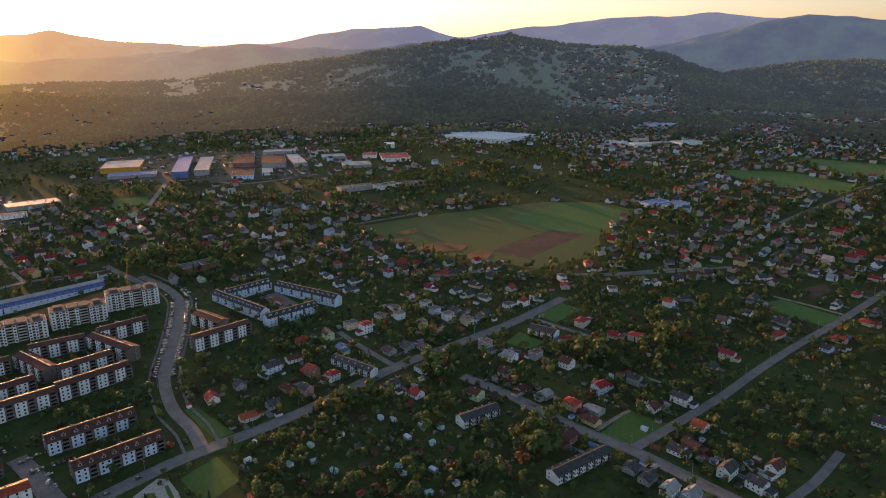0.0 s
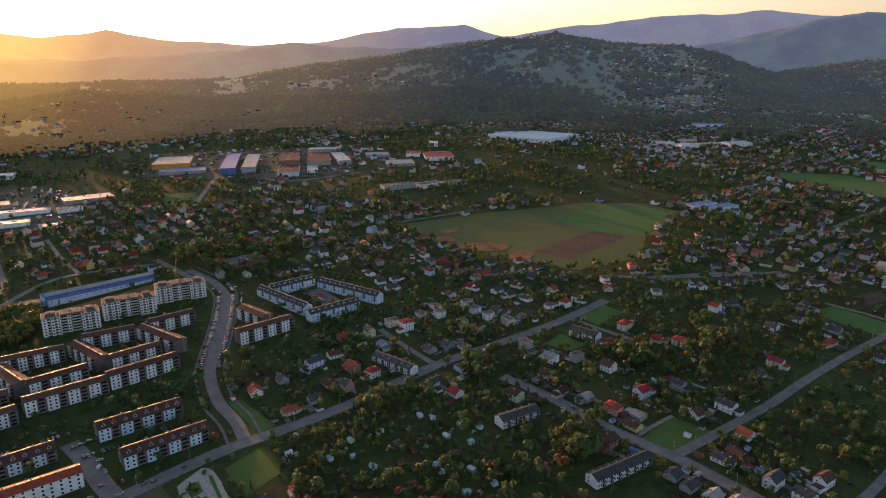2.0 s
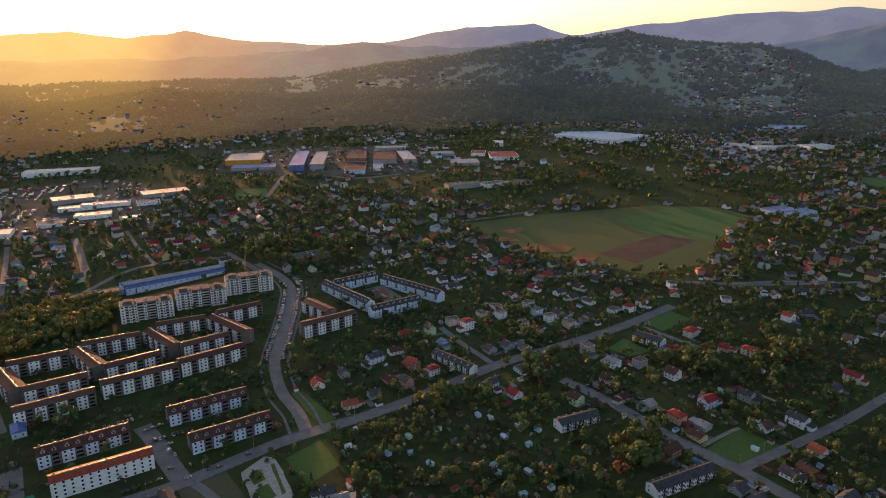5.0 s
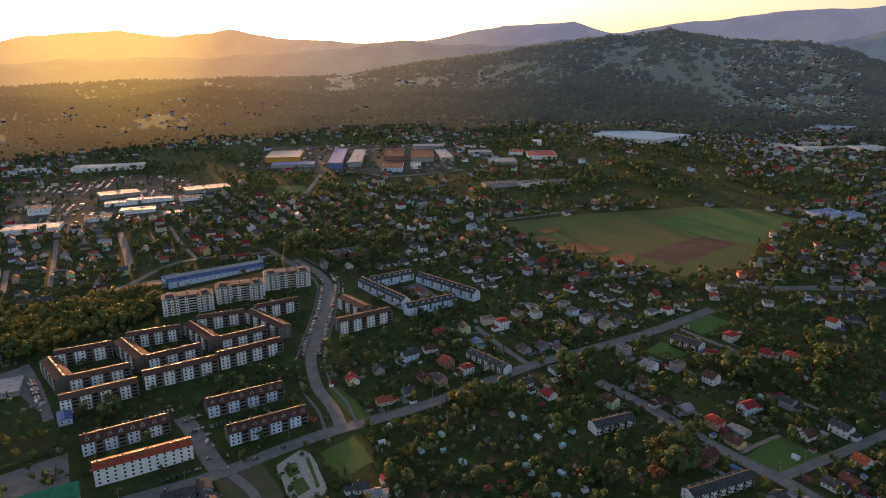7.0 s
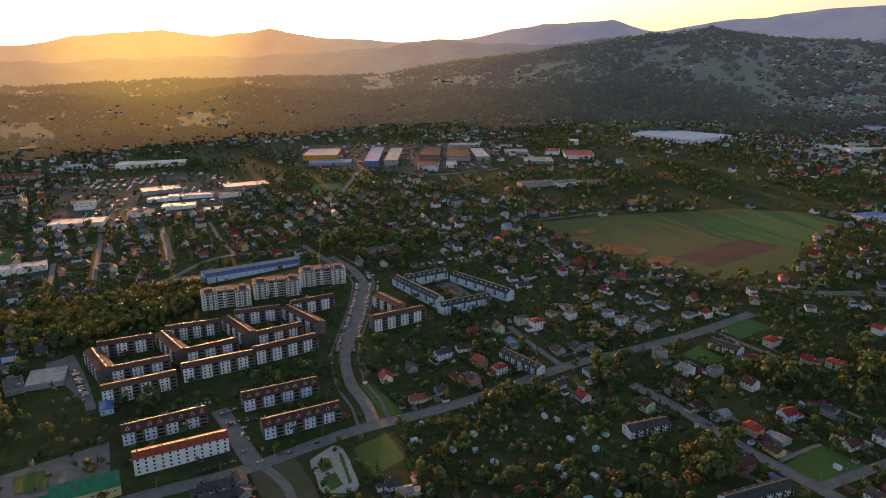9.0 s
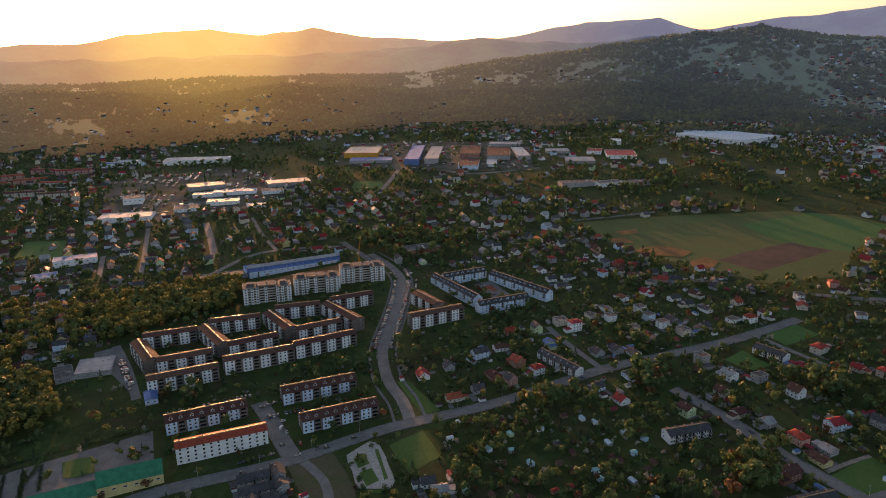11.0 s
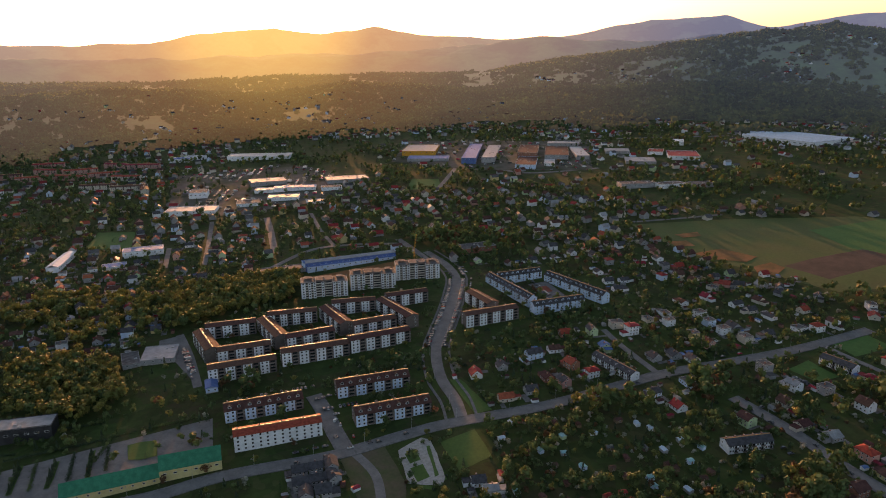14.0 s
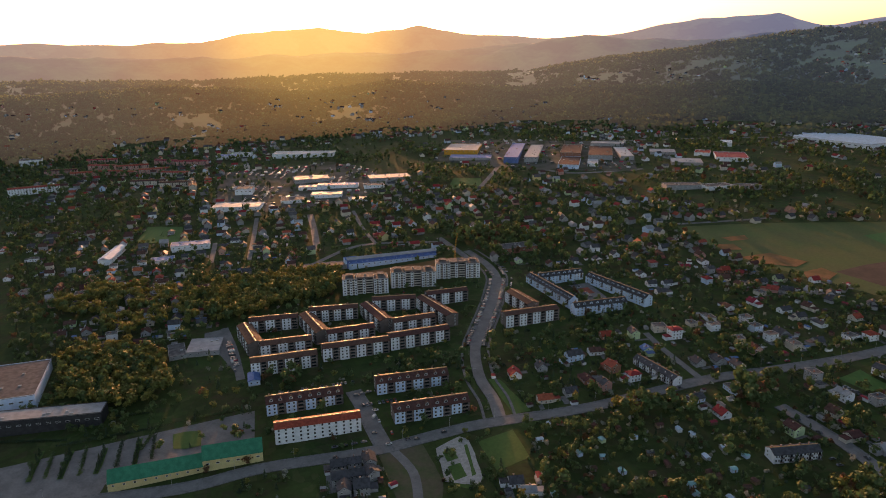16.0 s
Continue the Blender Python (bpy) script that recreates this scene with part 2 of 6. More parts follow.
def mesh(name, verts, faces, mats, index=None, smooth=False):
    me = bpy.data.meshes.new(name)
    me.from_pydata([tuple(p) for p in verts], [], faces)
    for m in mats:
        me.materials.append(MATS[m])
    if index:
        me.polygons.foreach_set("material_index", index)
    if smooth:
        me.polygons.foreach_set("use_smooth", [True] * len(me.polygons))
    me.update()
    return me


def part(name, me, parent, label="", at=None):
    ob = new(name, me)
    ob.parent = parent
    if at is not None:
        ob.matrix_local = at
    if label:
        ob["label"] = label
    return ob


def thing(name, where, label, category, group="", kind=""):
    ob = new(name)
    ob.empty_display_size = 0.5
    ob.matrix_world = where
    return tagged(ob, label, category, group, kind)


def box_data(x0, x1, y0, y1, z0, z1):
    v = [(x, y, z) for z in (z0, z1) for x, y in ((x0, y0), (x1, y0), (x1, y1), (x0, y1))]
    f = [(3, 2, 1, 0), (4, 5, 6, 7), (0, 1, 5, 4), (1, 2, 6, 5), (2, 3, 7, 6), (3, 0, 4, 7)]
    return v, f


def boxes(name, mats, *specs):
    """One mesh of several boxes: x0, x1, y0, y1, z0, z1, material index."""
    V, F, I = [], [], []
    for s in specs:
        v, f = box_data(*s[:6])
        k = len(V)
        V += v
        F += [tuple(i + k for i in q) for q in f]
        I += [s[6] if len(s) > 6 else 0] * 6
    return mesh(name, V, F, mats, I)


SHARED = {}


def shared(key, make):
    if key not in SHARED:
        SHARED[key] = make()
    return SHARED[key]


def window_mesh(w, h):
    """A white frame round a recessed dark pane, in one piece."""
    def make():
        a, t = 0.13, 0.10
        V = [(x * w / 2, y, z * h / 2) for y in (-0.02, t) for x, z in ((-1, -1), (1, -1), (1, 1), (-1, 1))]
        V += [(x * (w / 2 - a), y, z * (h / 2 - a)) for y in (t, 0.03) for x, z in ((-1, -1), (1, -1), (1, 1), (-1, 1))]
        F = []
        for k in range(4):
            n = (k + 1) % 4
            F += [(k, 4 + k, 4 + n, n), (4 + k, 8 + k, 8 + n, 4 + n), (8 + k, 12 + k, 12 + n, 8 + n)]
        F.append((15, 14, 13, 12)[::-1])
        F = [f[::-1] for f in F]
        return mesh("window", V, F, ["window_frame", "glass"], [0] * 12 + [1])
    return shared(("window", w, h), make)


def at_rear(parent, yaw):
    """True for a wall that turns its back on the valley's open side; such walls stay plain."""
    m = parent.matrix_world
    out = (m.to_3x3() @ Vector((-math.sin(radians(yaw)), math.cos(radians(yaw)), 0))).normalized()
    return out.dot(m.translation.normalized()) > 0.12


def put_window(parent, x, y, z, yaw, w=1.3, h=1.35, name="window"):
    if at_rear(parent, yaw):
        return None
    return part(name, window_mesh(w, h), parent, at=pose(x, y, z, 0, 0, yaw))


def gable_wall(L, D, H, rise, mat):
    """Four walls and two gable ends, the ridge along x."""
    x, y = L / 2, D / 2
    v = [(-x, -y, -0.6), (x, -y, -0.6), (x, y, -0.6), (-x, y, -0.6), (-x, -y, H), (x, -y, H), (x, y, H), (-x, y, H), (-x, 0, H + rise), (x, 0, H + rise)]
    f = [(0, 1, 5, 4), (2, 3, 7, 6), (1, 2, 6, 9, 5), (3, 0, 4, 8, 7), (3, 2, 1, 0), (4, 5, 9, 8), (6, 7, 8, 9)]
    return mesh("wall", v, f, [mat])


def gable_roof(L, D, H, rise, mat, over=0.6, t=0.28):
    x, y = L / 2 + over * 0.7, D / 2 + over
    drop = rise * over / (D / 2)
    V, F = [], []
    for s in (-1, 1):
        k = len(V)
        e, r = (s * y, H - drop + 0.04), (0, H + rise + 0.04)
        for px in (-x, x):
            V += [(px, e[0], e[1]), (px, r[0], r[1]), (px, r[0], r[1] + t), (px, e[0], e[1] + t)]
        q = [(0, 1, 5, 4), (2, 3, 7, 6), (3, 0, 4, 7), (0, 3, 2, 1), (4, 5, 6, 7)]
        F += [tuple(i + k for i in (p if s < 0 else p[::-1])) for p in q]
    return mesh("roof", V, F, [mat])


def ridge_mesh(L, w, over=0.5):
    """A low rounded run of ridge tiles, the gold of the low sun put into their colour."""
    x = L / 2 + over * 0.7
    prof = [(-w, -0.22), (-w * 0.55, 0.06), (0, 0.14), (w * 0.55, 0.06), (w, -0.22)]
    V = [(px, y, z) for px in (-x, x) for y, z in prof]
    F = [(k, k + 1, k + 6, k + 5) for k in range(4)] + [(4, 3, 2, 1, 0), (5, 6, 7, 8, 9)]
    return mesh("ridge", V, [f[::-1] for f in F], ["ridge_sun_gold"])


def hip_roof(L, D, H, rise, mat, over=0.6, t=0.22):
    x, y, r = L / 2 + over, D / 2 + over, max(0.4, (L - D) / 2 + 0.3)
    v = [(-x, -y, H - 0.15), (x, -y, H - 0.15), (x, y, H - 0.15), (-x, y, H - 0.15), (-x, -y, H + t), (x, -y, H + t), (x, y, H + t), (-x, y, H + t), (-r, 0, H + rise), (r, 0, H + rise)]
    f = [(3, 2, 1, 0), (0, 1, 5, 4), (1, 2, 6, 5), (2, 3, 7, 6), (3, 0, 4, 7), (4, 5, 9, 8), (6, 7, 8, 9), (5, 6, 9), (7, 4, 8)]
    return mesh("roof", v, f, [mat])


def flat_roof(L, D, H, mat, edge="concrete"):
    x, y = L / 2 + 0.15, D / 2 + 0.15
    return boxes("roof", [mat, edge], (-x, x, -y, y, H, H + 0.25, 0), (-x, x, -y, -y + 0.3, H + 0.25, H + 0.6, 1), (-x, x, y - 0.3, y, H + 0.25, H + 0.6, 1),
                 (-x, -x + 0.3, -y + 0.3, y - 0.3, H + 0.25, H + 0.6, 1), (x - 0.3, x, -y + 0.3, y - 0.3, H + 0.25, H + 0.6, 1))


def chimney_mesh():
    return shared("chimney", lambda: boxes("chimney", ["brick", "concrete"], (-0.35, 0.35, -0.45, 0.45, -1.6, 0.9, 0), (-0.45, 0.45, -0.55, 0.55, 0.9, 1.02, 1), (-0.18, 0.18, -0.18, 0.18, 1.02, 1.3, 0)))


def door_mesh():
    return shared("door", lambda: boxes("door", ["timber", "window_frame"], (-0.5, 0.5, -0.02, 0.06, 0, 2.1, 0), (-0.6, -0.5, -0.02, 0.1, 0, 2.2, 1), (0.5, 0.6, -0.02, 0.1, 0, 2.2, 1), (-0.5, 0.5, -0.02, 0.1, 2.1, 2.2, 1)))


TAKEN = []                            # (u, v, radius) of what stands on the ground
TINT = {"tile_red": "red tiled", "tile_orange": "orange tiled", "tile_brown": "brown tiled", "slate": "dark grey", "felt": "flat felt", "metal_grey": "grey metal", "metal_white": "white metal",
        "metal_blue": "blue metal", "metal_green": "green metal", "metal_teal": "pale teal metal", "metal_sky": "pale blue-grey metal", "plaster_white": "white", "plaster_blue": "pale blue", "plaster_grey": "grey", "plaster_cream": "cream", "plaster_yellow": "yellow",
        "plaster_green": "pale green", "plaster_pink": "pink", "brick": "brick", "dark_panel": "black panelled", "panel_blue": "bright blue", "metal_orange": "orange", "concrete": "concrete"}


def house(u, v, yaw, L, D, storeys, roof, wall, windows=True):
    rng = random.Random(int(u * 31 + v * 17))
    for k in range(24):
        # keep clear of the carriageways
        if not near_road(u, v, 5.5):
            break
        u, v = u + rng.uniform(-2.2, 2.2), v + rng.uniform(-0.6, 2.6)
    H = 2.7 * storeys + (0.5 if storeys == 1 else 0.2)
    L, D = L * 0.84, D * 0.86
    where = spot(u, v, 0, yaw)
    kind = "flat" if roof == "felt" else ("hip" if roof in ("tile_red", "tile_orange") and rng.random() < 0.45 else "gable")
    form = {"flat": "flat-roofed", "hip": "hipped", "gable": "gabled"}[kind]
    ob = thing("house", where, f"{TINT[wall]} plastered {'two-storey' if storeys > 1 else 'low'} house with a {form} {TINT[roof].replace('flat ', '')} roof", "house", "detached houses")
    rise = D / 2 * rng.uniform(0.5, 0.8) if storeys < 3 else 1.6
    if kind == "gable":
        part("wall", gable_wall(L, D, H, rise, wall), ob)
        part("roof", gable_roof(L, D, H, rise, roof), ob)
    else:
        part("wall", boxes("wall", [wall], (-L / 2, L / 2, -D / 2, D / 2, -0.6, H)), ob)
        part("roof", flat_roof(L, D, H, roof) if kind == "flat" else hip_roof(L, D, H, rise * 0.8, roof), ob)
    top = H + (0.3 if kind == "flat" else rise * 0.75)
    part("chimney", chimney_mesh(), ob, at=pose(rng.uniform(-L * 0.2, L * 0.2), D * 0.12, top + 0.4))
    if rng.random() < 0.55 and windows:
        # a lower wing beside the house
        w, d, h = rng.uniform(4, 6), D * 0.7, 2.7
        s = rng.choice((-1, 1))
        part("wing", boxes("wing", [wall, roof], (-w / 2, w / 2, -d / 2, d / 2, -0.6, h, 0), (-w / 2 - 0.3, w / 2 + 0.3, -d / 2 - 0.3, d / 2 + 0.3, h, h + 0.3, 1)), ob, at=pose(s * (L / 2 + w / 2), rng.uniform(-1, 1), 0))
    if windows and v > 560:
        for k in range(storeys):
            for x in (-L * 0.25, L * 0.25):
                put_window(ob, x, -D / 2, 1.6 + 2.7 * k, 180)
            put_window(ob, L / 2, 0, 1.6 + 2.7 * k, -90)
            put_window(ob, -L / 2, 0, 1.6 + 2.7 * k, 90)
    elif windows:
        for k in range(storeys):
            z = 1.6 + 2.7 * k
            for x in (-L * 0.3, 0, L * 0.3):
                for s, a in ((-1, 180), (1, 0)):
                    if k == 0 and x == 0 and s < 0:
                        part("door", door_mesh(), ob, at=pose(0, -D / 2, 0, 0, 0, 180))
                        continue
                    put_window(ob, x, s * D / 2, z, a)
            for s, a in ((-1, 90), (1, -90)):
                put_window(ob, s * L / 2, D * 0.2, z, a)
        if kind == "gable":
            for s, a in ((-1, 90), (1, -90)):
                put_window(ob, s * L / 2, 0, H + rise * 0.35, a, 1.1, 1.2)
    else:
        put_window(ob, L * 0.2, -D / 2, 1.8, 180, 1.6, 1.4)
        put_window(ob, -L / 2, 0, 1.8, 90, 1.6, 1.4)
    TAKEN.append((u, v, max(L, D) * 0.62 + 1))
    return ob


def balcony_mesh(w):
    return shared(("balcony", round(w, 1)), lambda: boxes("balcony", ["concrete", "brown_recess_shade", "glass"], (-w / 2, w / 2, -0.02, 1.2, -0.18, 0, 0), (-w / 2, w / 2, 1.14, 1.2, 0, 1.0, 1),
                  (-w / 2, -w / 2 + 0.05, 0.0, 1.14, 0, 1.0, 1), (w / 2 - 0.05, w / 2, 0.0, 1.14, 0, 1.0, 1), (-w * 0.32, w * 0.32, -0.02, 0.05, 0.05, 2.2, 2)))


def dormer_mesh(roof, wall):
    def make():
        v = [(-1.3, 0, 0), (1.3, 0, 0), (1.3, 0, 1.5), (-1.3, 0, 1.5), (0, 0, 2.6), (-1.3, -3.0, 1.5), (1.3, -3.0, 1.5), (0, -3.0, 2.6), (-1.3, -3.0, 0), (1.3, -3.0, 0),
             (-1.6, 0.3, 1.35), (0, 0.3, 2.75), (1.6, 0.3, 1.35), (-1.6, -3.0, 1.35), (0, -3.0, 2.75), (1.6, -3.0, 1.35), (-0.6, 0.03, 0.5), (0.6, 0.03, 0.5), (0.6, 0.03, 1.6), (-0.6, 0.03, 1.6)]
        f = [(1, 0, 3, 4, 2), (0, 8, 5, 3), (9, 1, 2, 6), (10, 13, 14, 11), (11, 14, 15, 12), (17, 16, 19, 18)]
        return mesh("dormer", v, f, [wall, roof, "glass"], [0, 0, 0, 1, 1, 2])
    return shared(("dormer", roof, wall), make)


def block(u, v, yaw, L, D, storeys, roof, wall, style):
    """A slab of flats or a terrace under one roof."""
    H = 2.75 * storeys
    ob = thing("apartment_block" if L > 20 and storeys > 2 else "terraced_row", spot(u, v, 0, yaw), f"{storeys}-storey {TINT[wall]} {'block of flats' if storeys > 2 else 'terrace'} with a {TINT[roof]} pitched roof", "apartment building" if storeys > 2 else "terraced houses", "blocks of flats" if storeys > 2 else "")
    rise = 3.4 if style and storeys == 3 else (1.9 if storeys > 2 else 2.4)
    L += 0.6
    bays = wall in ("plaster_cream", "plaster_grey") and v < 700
    # between bays the dark wall tone imitates shaded balcony recesses
    part("wall", gable_wall(L, D, H, rise, "brown_recess_shade" if bays else wall), ob)
    part("roof", gable_roof(L, D, H, rise, roof, 0.5), ob)
    part("ridge", ridge_mesh(L, 0.75 if storeys > 2 else 0.4), ob, "ridge tiles with low-sun gold painted in", at=pose(0, 0, H + rise + 0.34))
    n = max(2, round(L / (13 if storeys > 2 else 7)))
    step = L / n
    for s, a in ((-1, 180), (1, 0)):
        if at_rear(ob, a) and bays:
            continue
        for i in range(n):
            cx = -L / 2 + step * (i + 0.5)
            if bays and s > 0 and i % 2:
                continue
            if bays:
                bx = cx - step * 0.22
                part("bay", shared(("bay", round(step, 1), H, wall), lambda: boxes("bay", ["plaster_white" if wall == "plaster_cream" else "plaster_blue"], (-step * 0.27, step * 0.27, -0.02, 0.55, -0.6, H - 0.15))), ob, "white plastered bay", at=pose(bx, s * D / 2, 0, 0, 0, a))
                for k in range(storeys):
                    for o in ((-0.13, 0.13) if s < 0 else (0.0,)):
                        put_window(ob, bx + o * step, s * (D / 2 + 0.55), 1.6 + 2.75 * k, a, 1.5, 1.6)
                    part("balcony", balcony_mesh(step * 0.42), ob, at=pose(cx + step * 0.26, s * D / 2, 0.35 + 2.75 * k, 0, 0, a))
            elif storeys == 4:
                for k in range(storeys):
                    for o in ((-0.32, 0.0, 0.32) if s < 0 else (-0.25, 0.25)):
                        put_window(ob, cx + o * step, s * D / 2, 1.6 + 2.75 * k, a, 1.5, 1.6)
            else:
                for k in range(storeys):
                    for o in (-0.28, 0.02):
                        put_window(ob, cx + o * step, s * D / 2, 1.6 + 2.75 * k, a, 1.3, 1.45)
                    if (k or storeys == 2) and not at_rear(ob, a):
                        part("balcony", balcony_mesh(2.4), ob, at=pose(cx + step * 0.3, s * D / 2, 0.35 + 2.75 * k, 0, 0, a))
            if style and storeys == 3:
                for o in (-0.22, 0.24):
                    part("dormer", dormer_mesh(roof, wall), ob, at=pose(cx + o * step, s * (D / 2 - 1.6), H + 1.0, 0, 0, a))
            elif style and s < 0:
                tip = math.degrees(math.atan2(rise, D / 2))
                part("skylight", window_mesh(0.9, 1.2), ob, at=pose(cx, s * D * 0.27, H + rise * 0.46 + 0.36, 0, 0, a) @ pose(0, 0, 0, 90 - tip))
    for s, a in ((-1, 90), (1, -90)):
        for k in range(storeys):
            put_window(ob, s * L / 2, D * 0.22, 1.6 + 2.75 * k, a, 1.1, 1.4)
    for i in range(n):
        part("chimney", chimney_mesh(), ob, at=pose(-L / 2 + step * (i + 0.2), 0.9, H + rise + 0.1))
    TAKEN.append((u, v, D * 0.75))
    for k in range(int(L / 8) + 1):
        d = -L / 2 + k * L / max(1, int(L / 8))
        TAKEN.append((u + d * math.cos(radians(yaw)), v + d * math.sin(radians(yaw)), D * 0.5 + 3))
    return ob


def tower(u, v, yaw, L, D, storeys):
    H = 2.7 * storeys
    u, v = u - math.sin(radians(yaw)) * D / 2, v + math.cos(radians(yaw)) * D / 2
    ob = thing("apartment_block", spot(u, v, 0, yaw), "cream flat-roofed block of flats with stepped front and balconies", "apartment building", "flat-roofed blocks")
    # dark tone stands in for the shaded balcony bands between pale bays
    part("wall", boxes("wall", ["brown_recess_shade"], (-L / 2, -L * 0.18, -D / 2, D / 2, -0.6, H, 0), (-L * 0.18, L * 0.18, -D / 2 + 2, D / 2 - 1, -0.6, H + 1.2, 0), (L * 0.18, L / 2, -D / 2 - 1.5, D / 2, -0.6, H - 0.4, 0)), ob)
    part("roof", boxes("roof", ["felt", "concrete"], (-L / 2 - 0.2, -L * 0.18 + 0.2, -D / 2 - 0.2, D / 2 + 0.2, H, H + 0.4, 1), (-L / 2 + 0.3, -L * 0.19, -D / 2 + 0.3, D / 2 - 0.3, H + 0.4, H + 0.44, 0),
         (-L * 0.18, L * 0.18, -D / 2 + 1.9, D / 2 - 0.9, H + 1.2, H + 1.5, 0), (L * 0.18 - 0.2, L / 2 + 0.2, -D / 2 - 1.7, D / 2 + 0.2, H - 0.4, H, 1), (L * 0.19, L / 2 - 0.3, -D / 2 - 1.2, D / 2 - 0.3, H, H + 0.04, 0)), ob)
    for i in range(5):
        part("roof_vent", shared("vent", lambda: boxes("roof_vent", ["concrete", "felt"], (-0.7, 0.7, -0.5, 0.5, 0, 1.1, 0), (-0.85, 0.85, -0.65, 0.65, 1.1, 1.25, 1))), ob, at=pose(-L * 0.42 + i * L * 0.21, 0, H + (1.5 if i == 2 else (0.42 if i < 2 else 0.03))))
    for x, w in ((-0.34, 7.0), (0.34, 6.0)):
        part("penthouse", shared(("penthouse", w), lambda: boxes("penthouse", ["brown_recess_shade", "felt"], (-w / 2, w / 2, -3.5, 3.5, 0, 2.4, 0), (-w / 2 - 0.4, w / 2 + 0.4, -3.9, 3.9, 2.4, 2.7, 1))), ob, at=pose(x * L, 1.5, H + 0.03))
    for x, y in ((-0.45, 0), (-0.315, 0), (-0.21, 0), (-0.03, 2), (0.21, -1.5), (0.315, -1.5), (0.45, -1.5)):
        w = L * (0.095 if abs(x) > 0.4 else 0.06)
        part("bay", shared(("tower_bay", round(w, 1), H), lambda: boxes("bay", ["plaster_white"], (-w / 2, w / 2, -0.02, 0.9, -0.6, H - 0.42))), ob, "pale plastered bay", at=pose(x * L, -D / 2 + y, 0, 0, 0, 180))
        for k in range(storeys):
            put_window(ob, x * L, -D / 2 + y - 0.9, 1.6 + 2.7 * k, 180, 1.7, 1.5)
    for k in range(storeys):
        for x, y, w in ((-0.385, 0, 2.9), (-0.265, 0, 2.3), (-0.12, 2, 5.2), (0.09, 2, 7.0), (0.265, -1.5, 2.3), (0.385, -1.5, 2.9)):
            part("balcony", shared(("slab", w), lambda: boxes("balcony", ["plaster_cream", "glass"], (-w / 2, w / 2, -0.02, 0.95, -0.2, 0.75, 0), (-w * 0.4, w * 0.4, -0.02, 0.05, 0.8, 2.1, 1))), ob, at=pose(x * L, -D / 2 + y, 0.3 + 2.7 * k, 0, 0, 180))
        for s, a in ((-1, 90), (1, -90)):
            for y in (-0.25, 0.2):
                put_window(ob, s * L / 2, y * D, 1.6 + 2.7 * k - (0.3 if s > 0 else 0), a, 1.4, 1.4)
    for s, y0 in ((-1, 0), (1, -0.75)):
        part("end_wall", shared(("end_wall", D, H, s), lambda: boxes("end_wall", ["plaster_cream"], (-0.02, 0.12, -D * 0.47 + y0, D * 0.47 + y0, -0.6, H - 0.5), )), ob, at=pose(s * L / 2 - (0.1 if s < 0 else 0), 0, 0))
    for d in (-L * 0.4, -L * 0.13, L * 0.13, L * 0.4):
        TAKEN.append((u + d * math.cos(radians(yaw)), v + d * math.sin(radians(yaw)), D * 0.75))
    return ob


def hall(u, v, yaw, L, D, H, roof, wall):
    """A shed, hall or works building: shallow roof with upstand, gutters, lights, doors and windows."""
    rng = random.Random(int(u * 13 + v * 7))
    ob = thing("hall", spot(u, v, 0, yaw), f"long {TINT[wall]} hall with a shallow {TINT[roof].replace('flat ', '')} roof", "industrial building" if v > 640 else "hall")
    lift = SLOPE * (max(L, D) / 2 if max(L, D) > 30 else 0)
    H = H * (0.55 if v > 700 else 1.0) + lift * 0.3
    part("wall", boxes("wall", [wall, "concrete"], (-L / 2, L / 2, -D / 2, D / 2, 0.3 - lift, H, 0), (-L / 2 - 0.05, L / 2 + 0.05, -D / 2 - 0.05, D / 2 + 0.05, -0.8 - lift, 0.3 - lift, 1)), ob)
    if min(L, D) < 16 and roof != "felt":
        if L >= D:
            part("roof", gable_roof(L, D, H, D * 0.42 if roof == "metal_green" else min(D * 0.16, 2.2), roof, 0.4), ob)
        else:
            part("roof", gable_roof(D, L, H, min(L * 0.16, 2.2), roof, 0.4), ob, at=pose(0, 0, 0, 0, 0, 90))
    else:
        part("roof", flat_roof(L, D, H, roof, wall if wall != "brick" else "concrete"), ob)
        for i in range(min(6, int(L * D / 220))):
            part("roof_light", shared("roof_light", lambda: boxes("roof_light", ["metal_white", "concrete"], (-1.2, 1.2, -0.8, 0.8, 0, 0.5, 1), (-1.1, 1.1, -0.7, 0.7, 0.5, 0.75, 0))), ob, at=pose(rng.uniform(-0.4, 0.4) * L, rng.uniform(-0.4, 0.4) * D, H + 0.25))
    w = max(1.4, min(3.0, H * 0.3))
    for s, a in ((-1, 180), (1, 0)):
        n = max(2, min(16 if v < 700 else 6, int(L / 6)))
        for i in range(n):
            if s > 0 and v > 640:
                continue
            put_window(ob, -L / 2 + L * (i + 0.5) / n, s * D / 2, H * 0.6, a, round(w, 1), 1.3)
    c, s_ = math.cos(radians(yaw)), math.sin(radians(yaw))
    for i in range(max(1, int(L / 9))):
        for j in range(max(1, int(D / 9))):
            a, b = -L / 2 + L * (i + 0.5) / max(1, int(L / 9)), -D / 2 + D * (j + 0.5) / max(1, int(D / 9))
            TAKEN.append((u + a * c - b * s_, v + a * s_ + b * c, 8.5))
    return ob


# ---- ground and hills ----
def curve_at(table, a):
    xs, ys = zip(*table)
    return float(np.interp(a, xs, ys))


